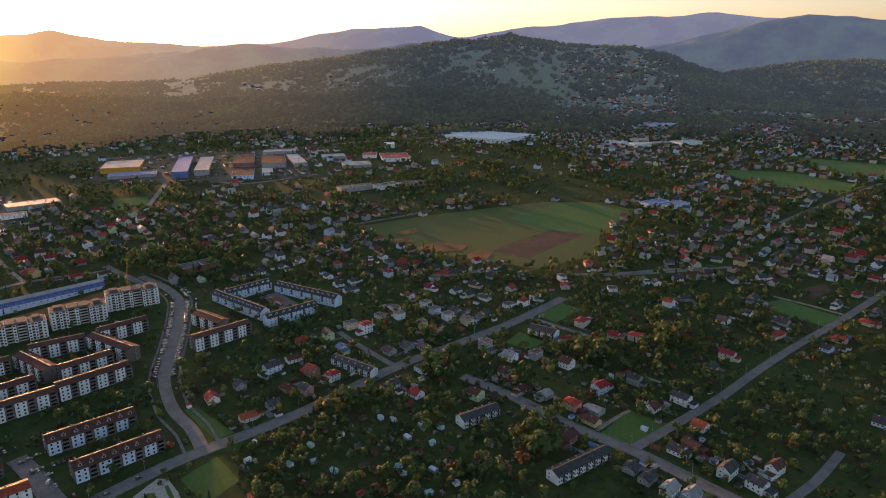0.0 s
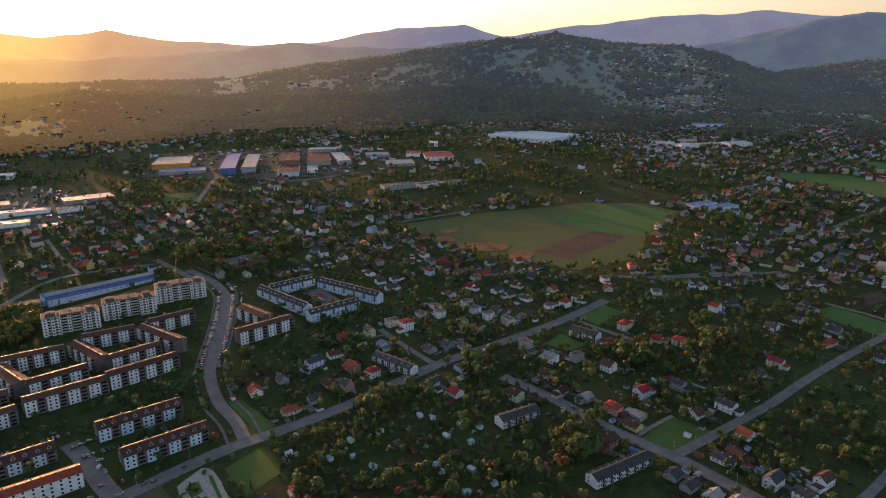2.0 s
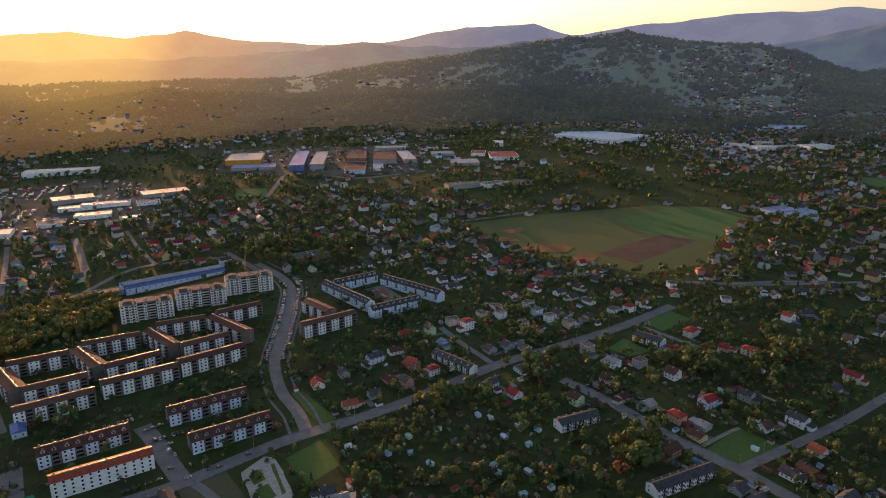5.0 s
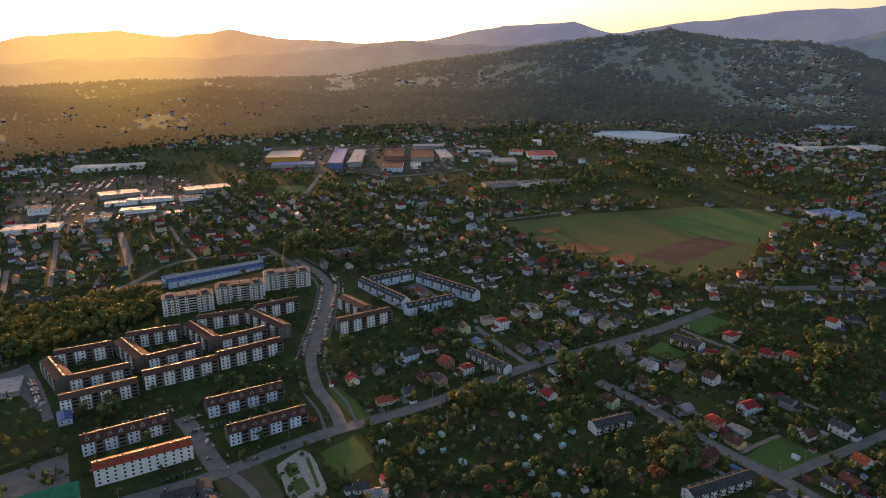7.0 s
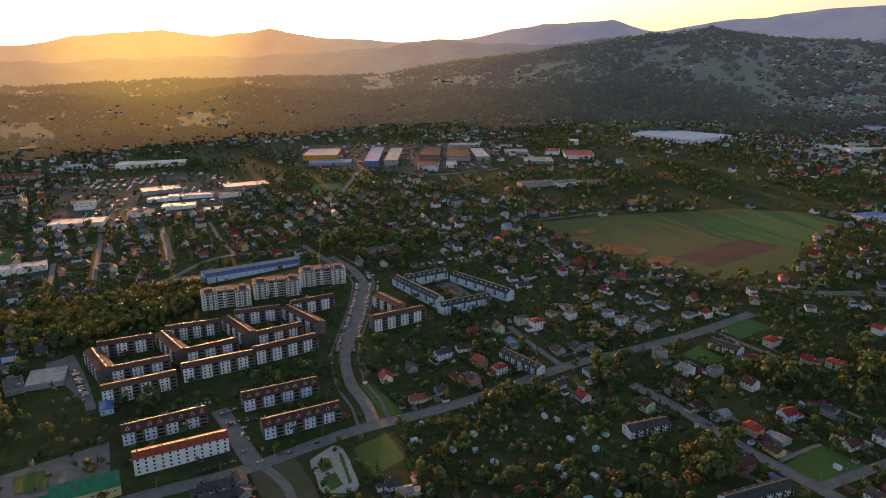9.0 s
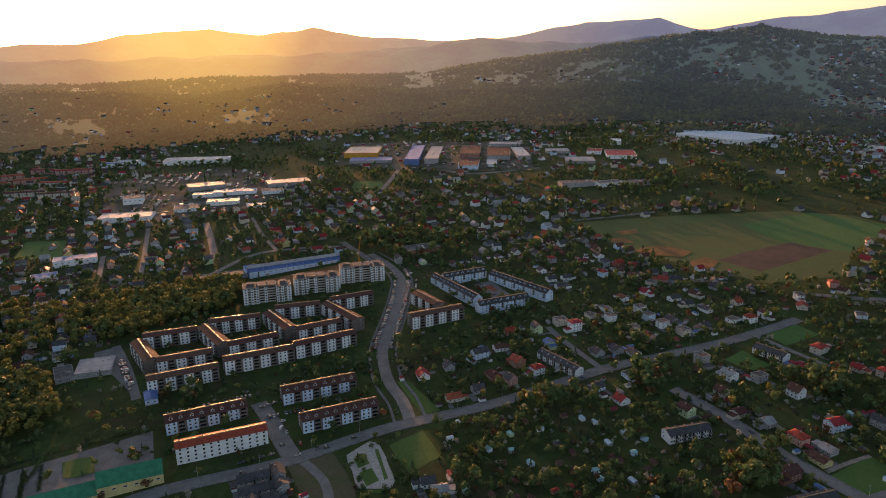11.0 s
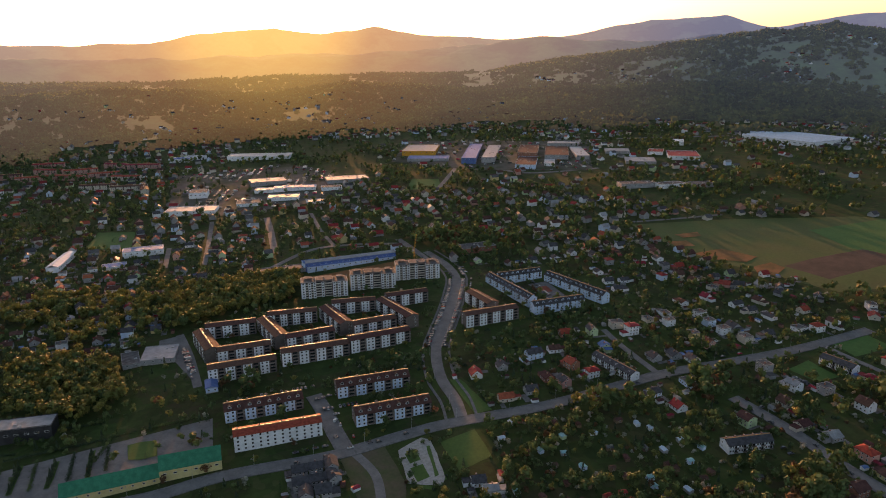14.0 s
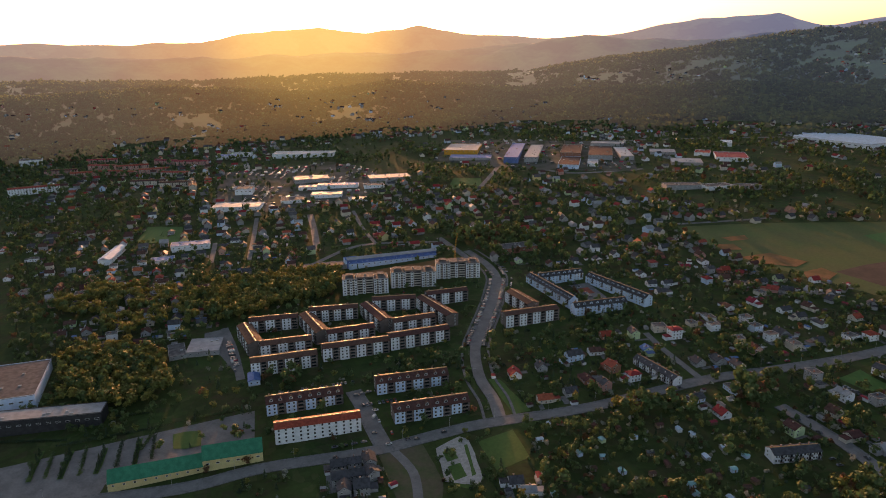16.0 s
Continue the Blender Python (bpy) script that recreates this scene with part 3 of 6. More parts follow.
# crest heights, as seen from the valley: bearing and rise in degrees
CREST_NEAR = ((-180, -4), (-75, -3.0), (-56, -2.7), (-50, -2.3), (-44, -2.6), (-38, -3.0), (-32, -2.2), (-26, -2.5), (-20, -3.0), (-14, -2.7), (-8, -2.5), (-3.5, -2.2), (0, -2.2), (4.7, -2.7), (8.4, -3.7), (12, -4.4), (60, -4.4), (180, -4))
CREST_MAIN = ((-180, -3), (-75, -1.9), (-46, -1.7), (-33, -1.6), (-26, -1.6), (-21, -1.4), (-15.5, -0.5), (-9, 0.1), (-2, 1.1), (2, 1.6), (5, 1.7), (9, 1.0), (14.5, 0.6), (17, 0.1), (20.4, -1.1), (24, -3), (60, -3.4), (180, -3))
CREST_EAST = ((-180, -4), (14, -4.0), (16.7, -2.9), (19, -1.9), (21.8, -1.1), (27, -0.4), (31, -0.4), (45, -0.8), (90, -3), (180, -4))
CREST_MID = ((-180, -2), (-75, -0.2), (-52, 0.1), (-44, 0.0), (-33, 0.4), (-26, 0.6), (-20, 1.1), (-15.5, 1.45), (-12, 1.25), (-7, 1.0), (-3, 1.4), (3, 1.2), (10, 0.9), (15, 0.7), (18, 1.2), (21, 1.9), (23.5, 2.5), (26.5, 3.1), (29, 2.7), (31.5, 2.2),
             (40, 2.4), (60, 1.2), (180, -2))
CREST_FAR = ((-180, 1.5), (-75, 1.0), (-59, 1.0), (-52, 1.0), (-46.2, 1.1), (-43.3, 1.7), (-37.2, 2.2), (-33.3, 1.6), (-29.3, 2.3), (-25.7, 1.6), (-19.4, 1.25), (-14.2, 1.5), (-12.3, 1.8), (-7.9, 2.5), (-2.4, 2.8),
             (0.4, 1.95), (4.7, 2.4), (9.1, 2.6), (13.3, 3.1), (19, 3.3), (23.3, 2.9), (26.5, 2.7), (31, 2.4), (40, 2.6), (90, 2), (180, 1.5))
LAYERS = ((CREST_NEAR, 2420, 460, 500, 14), (CREST_MAIN, 3020, 800, 600, 28), (CREST_EAST, 3200, 700, 600, 20), (CREST_MID, 3950, 700, 500, 48), (CREST_FAR, 4640, 620, 300, 34))


def height(x, y):
    """The lie of the land."""
    r = math.hypot(x, y)
    a = math.degrees(math.atan2(x, y))
    k = min(1.0, 2000 / max(r, 1))
    floor = y * k * SLOPE + max(0, r - 2000) * 0.004
    if r < 1850:
        return floor
    best = floor
    for crest, R, front, back, rough in LAYERS:
        w = 0.0
        if R - front < r <= R:
            w = (r - R + front) / front
        elif R < r < R + back:
            w = 1 - 0.6 * (r - R) / back
        elif r >= R + back:
            w = 0.4
        w = w * w * (3 - 2 * w)
        top = CAM_Z + R * math.tan(radians(curve_at(crest, a)))
        n = noise.fractal(Vector((x * 0.0016, y * 0.0016, R * 0.01)), 1.0, 2.0, 4)
        n += 0.5 * noise.fractal(Vector((x * 0.006, y * 0.006, R * 0.02)), 1.0, 2.0, 4)
        best = max(best, floor + (top - floor + n * rough * (0.5 + 0.5 * (1 - w))) * w)
    return best


def sheet(name, rings, mat, label, category, skirt=0.0):
    """A ring of land round the valley."""
    az = [-180 + 3 * i for i in range(35)] + [-75 + 0.6 * i for i in range(192)] + [40.2 + 3 * i for i in range(47)]
    az = [a for a in az if a < 180]
    V, F = [], []
    for r in rings:
        for a in az:
            x, y = r * math.sin(radians(a)), r * math.cos(radians(a))
            V.append((x, y, height(x, y) - skirt))
    n = len(az)
    for i in range(len(rings) - 1):
        for j in range(n):
            k = (j + 1) % n
            F.append((i * n + k, i * n + j, (i + 1) * n + j, (i + 1) * n + k)[::-1])
    ob = new(name, mesh(name, V, F, [mat], smooth=True))
    return tagged(ob, label, category, kind="structure")


def rings(a, b, n):
    return [a + (b - a) * i / n for i in range(n + 1)]


sheet("ground", [0.5] + rings(150, 1900, 16), "grass", "valley floor of rough spring grass and gardens", "ground")
# these three sheets glow: their haze is painted as emission
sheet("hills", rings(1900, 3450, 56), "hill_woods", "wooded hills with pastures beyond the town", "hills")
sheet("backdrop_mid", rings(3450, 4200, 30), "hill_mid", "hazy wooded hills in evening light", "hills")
sheet("backdrop_far", rings(4200, 4880, 26), "hill_far", "mountain ridge under the evening sky, blue with painted haze", "mountains")

AREAS, ROADS = {}, {}
AREAS['meadow'] = ('meadow', [(-132.8, 894.2), (-21.3, 955.5), (143.7, 1023.5), (230.5, 1021.0), (270.6, 973.1), (193.3, 840.2), (182.7, 772.1), (98.7, 721.9), (35.9, 750.2), (-53.2, 798.5)])
AREAS['green_field'] = ('crop', [(84.2, 937.6), (178.5, 1022.5), (268.0, 979.6), (195.8, 852.6), (124.3, 872.2)])
AREAS['plough'] = ('plough', [(78.1, 818.7), (136.0, 874.6), (177.4, 853.0), (92.9, 757.2), (51.2, 785.4)])
AREAS['lawn_a'] = ('lawn', [(-166.3, 345.5), (-151.1, 369.2), (-128.9, 343.9), (-143.0, 322.7)])
AREAS['lawn_b'] = ('lawn', [(-193.8, 425.5), (-186.0, 429.5), (-147.5, 396.8), (-157.3, 386.4)])
AREAS['plot_r'] = ('crop', [(80.1, 596.0), (110.4, 623.8), (127.5, 604.5), (98.6, 575.0)])
AREAS['plot_m'] = ('crop', [(48.3, 533.9), (62.9, 555.4), (83.4, 534.4), (66.7, 519.6)])
AREAS['plot_t'] = ('lawn', [(100.7, 392.6), (129.6, 422.5), (152.7, 404.4), (118.8, 378.8)])
AREAS['mud'] = ('soil', [(-219.9, 305.9), (-200.3, 329.5), (-169.2, 300.0), (-160.8, 283.6), (-184.9, 272.5)])
AREAS['court'] = ('asphalt', [(-437.8, 190.0), (-332.0, 313.7), (-305.6, 284.2), (-326.2, 257.4), (-361.3, 211.7), (-351.2, 195.5), (-405.4, 170.5)])
AREAS['parking_c'] = ('asphalt', [(-468.0, 398.1), (-456.3, 414.4), (-387.7, 360.1), (-385.6, 351.4), (-424.8, 372.1), (-437.9, 367.2)])
AREAS['kart'] = ('lawn', [(-178.4, 334.2), (-173.6, 344.0), (-146.4, 312.5), (-150.5, 299.6), (-161.9, 297.4)])
AREAS['sand'] = ('dry_grass', [(-432.3, 580.7), (-362.6, 662.1), (-342.2, 634.6), (-384.4, 589.0)])
AREAS['pasture'] = ('crop', [(-771.1, 572.2), (-818.4, 632.9), (-767.9, 652.1), (-711.7, 590.2)])
AREAS['pasture_b'] = ('crop', [(-513.9, 986.0), (-540.9, 1063.0), (-494.7, 1077.9), (-461.3, 1012.6)])
AREAS['strip_ne'] = ('crop', [(479.8, 1259.6), (623.0, 1229.0), (690.4, 1113.6), (622.4, 1056.7), (527.9, 1127.2)])
AREAS['strip_ne2'] = ('crop', [(691.5, 1375.1), (830.7, 1288.7), (755.5, 1163.1), (690.8, 1202.3)])
AREAS['field_e'] = ('crop', [(301.4, 613.4), (331.4, 628.2), (366.9, 584.0), (340.9, 562.2), (322.7, 584.5)])
AREAS['plough_e'] = ('plough', [(363.9, 654.6), (397.0, 671.1), (393.5, 648.6), (362.8, 627.7)])
AREAS['scrub'] = (None, [(228.5, 441.1), (268.9, 477.3), (317.4, 458.1), (319.5, 434.8), (255.2, 375.9), (218.2, 363.2), (207.5, 385.1), (184.7, 394.5)])
AREAS['wood'] = (None, [(-565.4, 498.0), (-514.1, 514.0), (-487.4, 563.3), (-444.3, 578.6), (-407.0, 532.9), (-412.5, 505.1), (-444.6, 468.4), (-456.9, 421.9), (-477.6, 407.9)])
AREAS['wood_b'] = (None, [(-537.2, 300.9), (-549.0, 328.3), (-505.0, 347.4), (-447.5, 340.2), (-410.5, 306.8), (-415.0, 273.6), (-475.9, 258.5)])
AREAS['allot'] = (None, [(-150.9, 375.2), (-107.5, 415.6), (-61.1, 460.6), (-44.1, 443.9), (-5.3, 432.7), (10.8, 414.4), (66.1, 370.1), (56.1, 344.1), (-30.0, 317.8), (-103.7, 303.2), (-129.4, 345.5)])
AREAS['grove_a'] = (None, [(109.2, 536.1), (134.0, 534.9), (133.9, 497.0), (106.6, 486.9)])
AREAS['grove_b'] = (None, [(-23.3, 494.5), (4.3, 508.1), (7.6, 478.6), (-6.2, 455.8), (-21.6, 467.9)])
AREAS['grove_c'] = (None, [(37.9, 388.7), (74.0, 406.8), (73.8, 371.7), (41.9, 352.7)])
AREAS['grove_d'] = (None, [(155.6, 511.4), (185.4, 527.6), (175.2, 490.0), (150.8, 480.6)])
AREAS['grove_e'] = (None, [(183.3, 587.0), (207.4, 572.2), (205.1, 531.2), (181.9, 532.4)])
AREAS['grove_f'] = (None, [(-96.8, 422.2), (-87.2, 435.8), (-59.7, 450.7), (-57.1, 432.0), (-91.2, 407.6)])
AREAS['grove_g'] = (None, [(-232.1, 744.0), (-255.5, 797.4), (-333.1, 797.5), (-415.5, 784.5), (-371.9, 710.6), (-312.1, 689.8)])
AREAS['grove_h'] = (None, [(-354.8, 344.3), (-361.0, 365.2), (-334.4, 370.2), (-322.8, 354.7)])
AREAS['dry_a'] = ('dry_grass', [(-72.4, 866.2), (-46.9, 886.8), (-40.8, 870.7), (-60.4, 855.7)])
AREAS['dry_b'] = ('dry_grass', [(-42.7, 798.3), (-15.1, 825.3), (24.2, 808.2), (13.2, 786.1), (-24.7, 782.5)])
AREAS['dry_c'] = ('dry_grass', [(19.8, 771.0), (37.7, 792.2), (52.2, 778.9), (42.5, 750.0), (26.0, 750.3)])
AREAS['dry_d'] = ('dry_grass', [(-77.2, 833.8), (-56.0, 845.6), (-44.0, 825.9), (-65.1, 817.0)])
AREAS['terrace_court'] = ('paving', [(-196.0, 640.0), (-180.0, 655.0), (-147.0, 618.0), (-160.0, 604.0)])
AREAS['playground'] = ('playground', [(-184.0, 636.0), (-177.0, 642.0), (-166.0, 630.0), (-173.0, 623.0)])
AREAS['island'] = ('lawn', [(-362.8, 265.4), (-357.6, 272.3), (-348.3, 277.3), (-334.8, 263.9), (-341.4, 256.8), (-349.5, 253.6)])
AREAS['ind'] = ('yard', [(-650.9, 1193.0), (-727.1, 1422.2), (-580.3, 1467.3), (-325.5, 1516.2), (-251.5, 1217.1), (-465.2, 1165.1)])
AREAS['ind_w'] = ('yard', [(-833.9, 773.6), (-991.2, 959.1), (-846.3, 1116.3), (-718.3, 1084.3), (-596.0, 902.9), (-628.6, 849.6), (-710.3, 751.2)])
ROADS['main'] = (8, [(-396.2, 164.9), (-316.4, 221.8), (-279.4, 262.5), (-226.4, 306.3), (-194.9, 342.1), (-176.7, 362.3), (-159.0, 377.7), (-108.6, 419.9), (-43.9, 489.5), (3.9, 528.9), (57.3, 574.4), (115.2, 634.0)])
ROADS['main_far'] = (6.5, [(133.3, 701.6), (184.0, 703.7), (238.9, 715.0), (291.7, 720.4)])
ROADS['boulevard'] = (9.0, [(-163.7, 377.6), (-178.4, 399.8), (-198.6, 422.1), (-214.8, 447.9), (-227.2, 474.4), (-235.7, 504.6), (-246.1, 545.4), (-260.9, 595.6), (-275.7, 634.6), (-300.0, 666.2), (-328.6, 691.2), (-344.5, 703.7)])
ROADS['side'] = (7, [(10.1, 473.9), (47.0, 442.7), (72.8, 414.3), (96.0, 392.9), (120.4, 372.8), (143.3, 349.4), (164.2, 327.3), (177.4, 314.9)])
ROADS['right'] = (7.5, [(120.8, 376.5), (162.5, 409.4), (202.1, 441.3), (250.4, 485.3), (303.8, 530.1), (363.1, 576.8), (447.0, 647.8)])
ROADS['lane_a'] = (5, [(75.1, 588.0), (100.1, 565.4), (125.6, 543.9)])
ROADS['lane_b'] = (3.5, [(326.8, 635.6), (351.4, 612.7), (373.1, 588.5)])
ROADS['lane_c'] = (6, [(194.0, 321.6), (223.2, 343.3), (252.8, 371.6)])
ROADS['lane_d'] = (5.5, [(-100.0, 556.7), (-79.3, 529.6), (-44.0, 490.6)])
ROADS['lane_e'] = (3, [(100.7, 397.3), (115.0, 411.0), (129.5, 423.2)])
ROADS['lane_f'] = (3, [(153.1, 471.8), (173.7, 453.8)])
ROADS['yard'] = (9, [(-215.3, 310.1), (-238.2, 329.7), (-260.3, 350.1), (-281.1, 367.0)])
ROADS['field_road'] = (6, [(-130.7, 908.1), (-78.0, 941.7), (-21.9, 980.8)])
ROADS['north_road'] = (8, [(-400.9, 738.8), (-338.4, 685.4), (-306.8, 653.0)])
ROADS['north_w'] = (7, [(-559.7, 492.1), (-524.8, 526.4), (-494.9, 573.1), (-485.3, 661.1), (-447.9, 698.1), (-389.1, 722.9)])
ROADS['st_a'] = (9, [(-518.7, 636.0), (-580.7, 709.9), (-634.7, 771.0)])
ROADS['st_b'] = (6, [(-573.6, 572.8), (-640.2, 656.0), (-698.6, 727.2)])
ROADS['st_c'] = (5, [(-462.9, 685.1), (-522.8, 742.8), (-584.8, 811.8)])
ROADS['st_d'] = (6, [(-612.1, 549.7), (-666.3, 611.3)])
ROADS['ind_road'] = (8, [(-466.0, 1011.9), (-488.9, 1114.5), (-511.3, 1210.4)])
ROADS['ind_long'] = (9, [(-637.5, 1238.9), (-456.3, 1201.5), (-357.4, 1169.2), (-246.0, 1243.3)])
ROADS['ind_top'] = (10, [(-618.8, 1426.5), (-449.3, 1481.0), (-232.2, 1587.9), (-39.2, 1664.2)])
ROADS['west_court'] = (7, [(-459.0, 413.9), (-418.6, 383.3), (-374.3, 344.9)])
ROADS['far_lane'] = (6, [(314.6, 1980.5), (319.1, 1813.2), (350.2, 1742.4)])
ROADS['far_road'] = (9, [(481.0, 1342.0), (592.4, 1443.4)])
ROADS['far_ne'] = (7, [(453.1, 899.7), (535.7, 972.4), (730.1, 1133.3)])
ROADS['east_lane'] = (5, [(127.4, 701.3), (183.2, 700.4), (261.2, 711.7), (323.1, 725.6)])
ROADS['st_sw'] = (6, [(-171.8, 274.7), (-189.7, 299.2), (-215.4, 315.2)])


def inside(p, poly):
    x, y = p
    if not min(q[0] for q in poly) < x < max(q[0] for q in poly):
        return False
    hit = False
    for (x0, y0), (x1, y1) in zip(poly, poly[1:] + poly[:1]):
        if (y0 > y) != (y1 > y) and x < (x1 - x0) * (y - y0) / (y1 - y0) + x0:
            hit = not hit
    return hit


AREA_LABEL = {"meadow": ("meadow", "open meadow of fresh and dry grass"), "crop": ("field", "bright green field of young crop"), "plough": ("field", "brown ploughed strip of field"), "lawn": ("lawn", "mown green lawn"),
              "soil": ("bare_ground", "rough bare ground with thin grass"), "asphalt": ("parking_lot", "grey asphalt yard"), "yard": ("paved_yard", "worn paved works yard"), "dry_grass": ("bare_ground", "strip of dry ochre grass"), "paving": ("courtyard", "paved courtyard between terraces"), "playground": ("playground", "red rubber playground surface")}


def ground_patch(poly, mat, h):
    """A patch of ground cover with a slightly wandering edge."""
    pts = []
    for (x0, y0), (x1, y1) in zip(poly, poly[1:] + poly[:1]):
        n = max(1, int(math.hypot(x1 - x0, y1 - y0) / 8))
        for i in range(n):
            x, y = x0 + (x1 - x0) * i / n, y0 + (y1 - y0) * i / n
            w = 0.9 if mat not in ("asphalt", "paving") else 0.15
            pts.append((x + w * noise.noise((x * 0.2, y * 0.2, 1)), y + w * noise.noise((x * 0.2, y * 0.2, 7))))
    name, label = AREA_LABEL[mat]
    bm = bmesh.new()
    f = bm.faces.new([bm.verts.new(on_floor(x, y, h)) for x, y in pts])
    f.normal_update()
    if f.normal.z < 0:
        f.normal_flip()
    bmesh.ops.triangulate(bm, faces=bm.faces)
    me = bpy.data.meshes.new(name)
    bm.to_mesh(me)
    bm.free()
    me.materials.append(MATS[mat])
    return tagged(new(name, me), label, "field" if mat in ("meadow", "crop", "plough") else "ground", kind="structure")


for i, (mat, poly) in enumerate(AREAS.values()):
    if mat:
        ground_patch(poly, mat, 0.03 + 0.012 * i)


def smooth_line(pts, step=4.0):
    """A rounded line through the points."""
    out = []
    P = [pts[0]] + list(pts) + [pts[-1]]
    for i in range(1, len(P) - 2):
        p0, p1, p2, p3 = (np.array(P[i + k]) for k in (-1, 0, 1, 2))
        n = max(1, int(np.hypot(*(p2 - p1)) / step))
        for k in range(n):
            t = k / n
            out.append(0.5 * (2 * p1 + (p2 - p0) * t + (2 * p0 - 5 * p1 + 4 * p2 - p3) * t * t + (3 * p1 - p0 - 3 * p2 + p3) * t ** 3))
    out.append(np.array(P[-2]))
    return out


def strip(name, line, a, b, h, mat, thick=0.0):
    """A band along a line, from offset a to offset b, with a real kerb face when it has thickness."""
    V, F = [], []
    for i, p in enumerate(line):
        d = line[min(i + 1, len(line) - 1)] - line[max(i - 1, 0)]
        nrm = np.array((-d[1], d[0])) / max(1e-6, np.hypot(*d))
        for o, z in ((a, h - thick), (a, h), (b, h), (b, h - thick)):
            q = p + nrm * o
            V.append(on_floor(q[0], q[1], z))
    for i in range(len(line) - 1):
        k = 4 * i
        cols = ((0, 1), (1, 2), (2, 3)) if thick else ((1, 2),)
        F += [(k + s, k + 4 + s, k + 4 + e, k + e)[::-1] for s, e in cols]
    return mesh(name, V, F, [mat])


ROAD_LINES = {}
for i, (name, (w, pts)) in enumerate(ROADS.items()):
    line = smooth_line(pts)
    ROAD_LINES[name] = (w, line)
    h = 0.42 - 0.009 * i
    mat = "gravel" if w <= 3.5 else "asphalt"
    tagged(new("road", strip("road", line, -w / 2, w / 2, h, mat, 0.45)), "light grey asphalt road between verges" if mat == "asphalt" else "pale gravel track", "road", kind="structure")
    if name in ("main", "boulevard", "side", "yard"):
        for s in (-1, 1):
            a, b = sorted((s * (w / 2 + (0.02 if name != "boulevard" else 5.6)), s * (w / 2 + (1.6 if name != "boulevard" else 7.6))))
            tagged(new("pavement", strip("pavement", line, a, b, h + 0.10 - 0.002 * s, "paving", 0.6)), "concrete pavement along the road", "pavement", kind="structure")


ROAD_CELL = {}
for w, line in ROAD_LINES.values():
    for p in line:
        ROAD_CELL.setdefault((int(p[0] // 20), int(p[1] // 20)), []).append((float(p[0]), float(p[1]), w / 2))


def near_road(u, v, gap):
    i, j = int(u // 20), int(v // 20)
    for a in (i - 1, i, i + 1):
        for c in (j - 1, j, j + 1):
            for x, y, w in ROAD_CELL.get((a, c), ()):
                if (x - u) ** 2 + (y - v) ** 2 < (w + gap + 1) ** 2:
                    return True
    return False


# ---- buildings ----
# apartment blocks: centre, heading, length, depth, storeys, roof, wall
block(-270.5, 309.2, 42.5, 57.4, 11.5, 4, 'tile_red', 'plaster_white', 0)
block(-302.9, 335.5, 44.3, 55.0, 14, 3, 'tile_brown', 'plaster_grey', 1)
block(-212.6, 364.5, 43.3, 54.6, 14, 3, 'tile_brown', 'plaster_grey', 1)
block(-244.6, 393.1, 42.6, 55.7, 14, 3, 'tile_brown', 'plaster_grey', 1)
block(-354.7, 375.0, 45.2, 52.8, 12.5, 4, 'tile_brown', 'plaster_cream', 0)
block(-314.7, 420.0, 44.2, 56.2, 12.5, 4, 'tile_brown', 'plaster_cream', 0)
block(-275.7, 460.6, 47.8, 53.7, 12.5, 4, 'tile_brown', 'plaster_cream', 0)
block(-372.3, 399.2, 44.4, 42.9, 12.5, 4, 'tile_brown', 'plaster_cream', 0)
block(-334.6, 441.3, 48.2, 42.0, 12.5, 4, 'tile_brown', 'plaster_cream', 0)
block(-294.2, 483.9, 47.8, 39.6, 12.5, 4, 'tile_brown', 'plaster_cream', 0)
block(-414.9, 432.9, 40.9, 43.7, 12.5, 4, 'tile_brown', 'plaster_cream', 0)
block(-376.6, 474.4, 38.3, 45.0, 12.5, 4, 'tile_brown', 'plaster_cream', 0)
block(-335.8, 518.1, 36.0, 41.7, 12.5, 4, 'tile_brown', 'plaster_cream', 0)
block(-295.8, 553.5, 45.2, 41.5, 12.5, 4, 'tile_brown', 'plaster_cream', 0)
block(-202.3, 540.6, 45.7, 52.9, 12.5, 4, 'tile_brown', 'plaster_cream', 0)
block(-411.2, 397.0, -35.4, 47.0, 12.5, 4, 'tile_brown', 'plaster_cream', 0)
block(-373.0, 439.3, -34.7, 50.5, 12.5, 4, 'tile_brown', 'plaster_cream', 0)
block(-333.7, 482.5, -35.0, 49.6, 12.5, 4, 'tile_brown', 'plaster_cream', 0)
block(-287.7, 517.3, -32.6, 57.9, 12.5, 4, 'tile_brown', 'plaster_cream', 0)
block(-220.9, 568.1, -37.6, 40.1, 12.5, 4, 'tile_brown', 'plaster_cream', 0)
block(-205.9, 610.5, -39.6, 82.1, 10, 3, 'slate', 'plaster_blue', 1)
block(-145.2, 638.2, -32.1, 82.9, 10, 3, 'slate', 'plaster_blue', 1)
block(-150.6, 588.0, 43.6, 53.8, 10, 3, 'slate', 'plaster_blue', 1)
block(-209.1, 649.5, 45.7, 49.8, 10, 3, 'slate', 'plaster_blue', 1)
block(-77.3, 486.7, -36.5, 43.3, 9, 2, 'slate', 'plaster_white', 1)
block(20.0, 412.7, 34.8, 31.0, 10, 2, 'slate', 'plaster_white', 0)
block(81.0, 356.0, 35.9, 46.0, 10, 2, 'slate', 'plaster_white', 0)
block(83.9, 549.8, -35.1, 25.4, 11, 2, 'slate', 'plaster_white', 0)
tower(-382.0, 538.1, 35.7, 47.3, 18, 6)
tower(-345.6, 574.9, 33.8, 47.5, 18, 6)
tower(-313.6, 616.7, 31.8, 47.6, 18, 6)
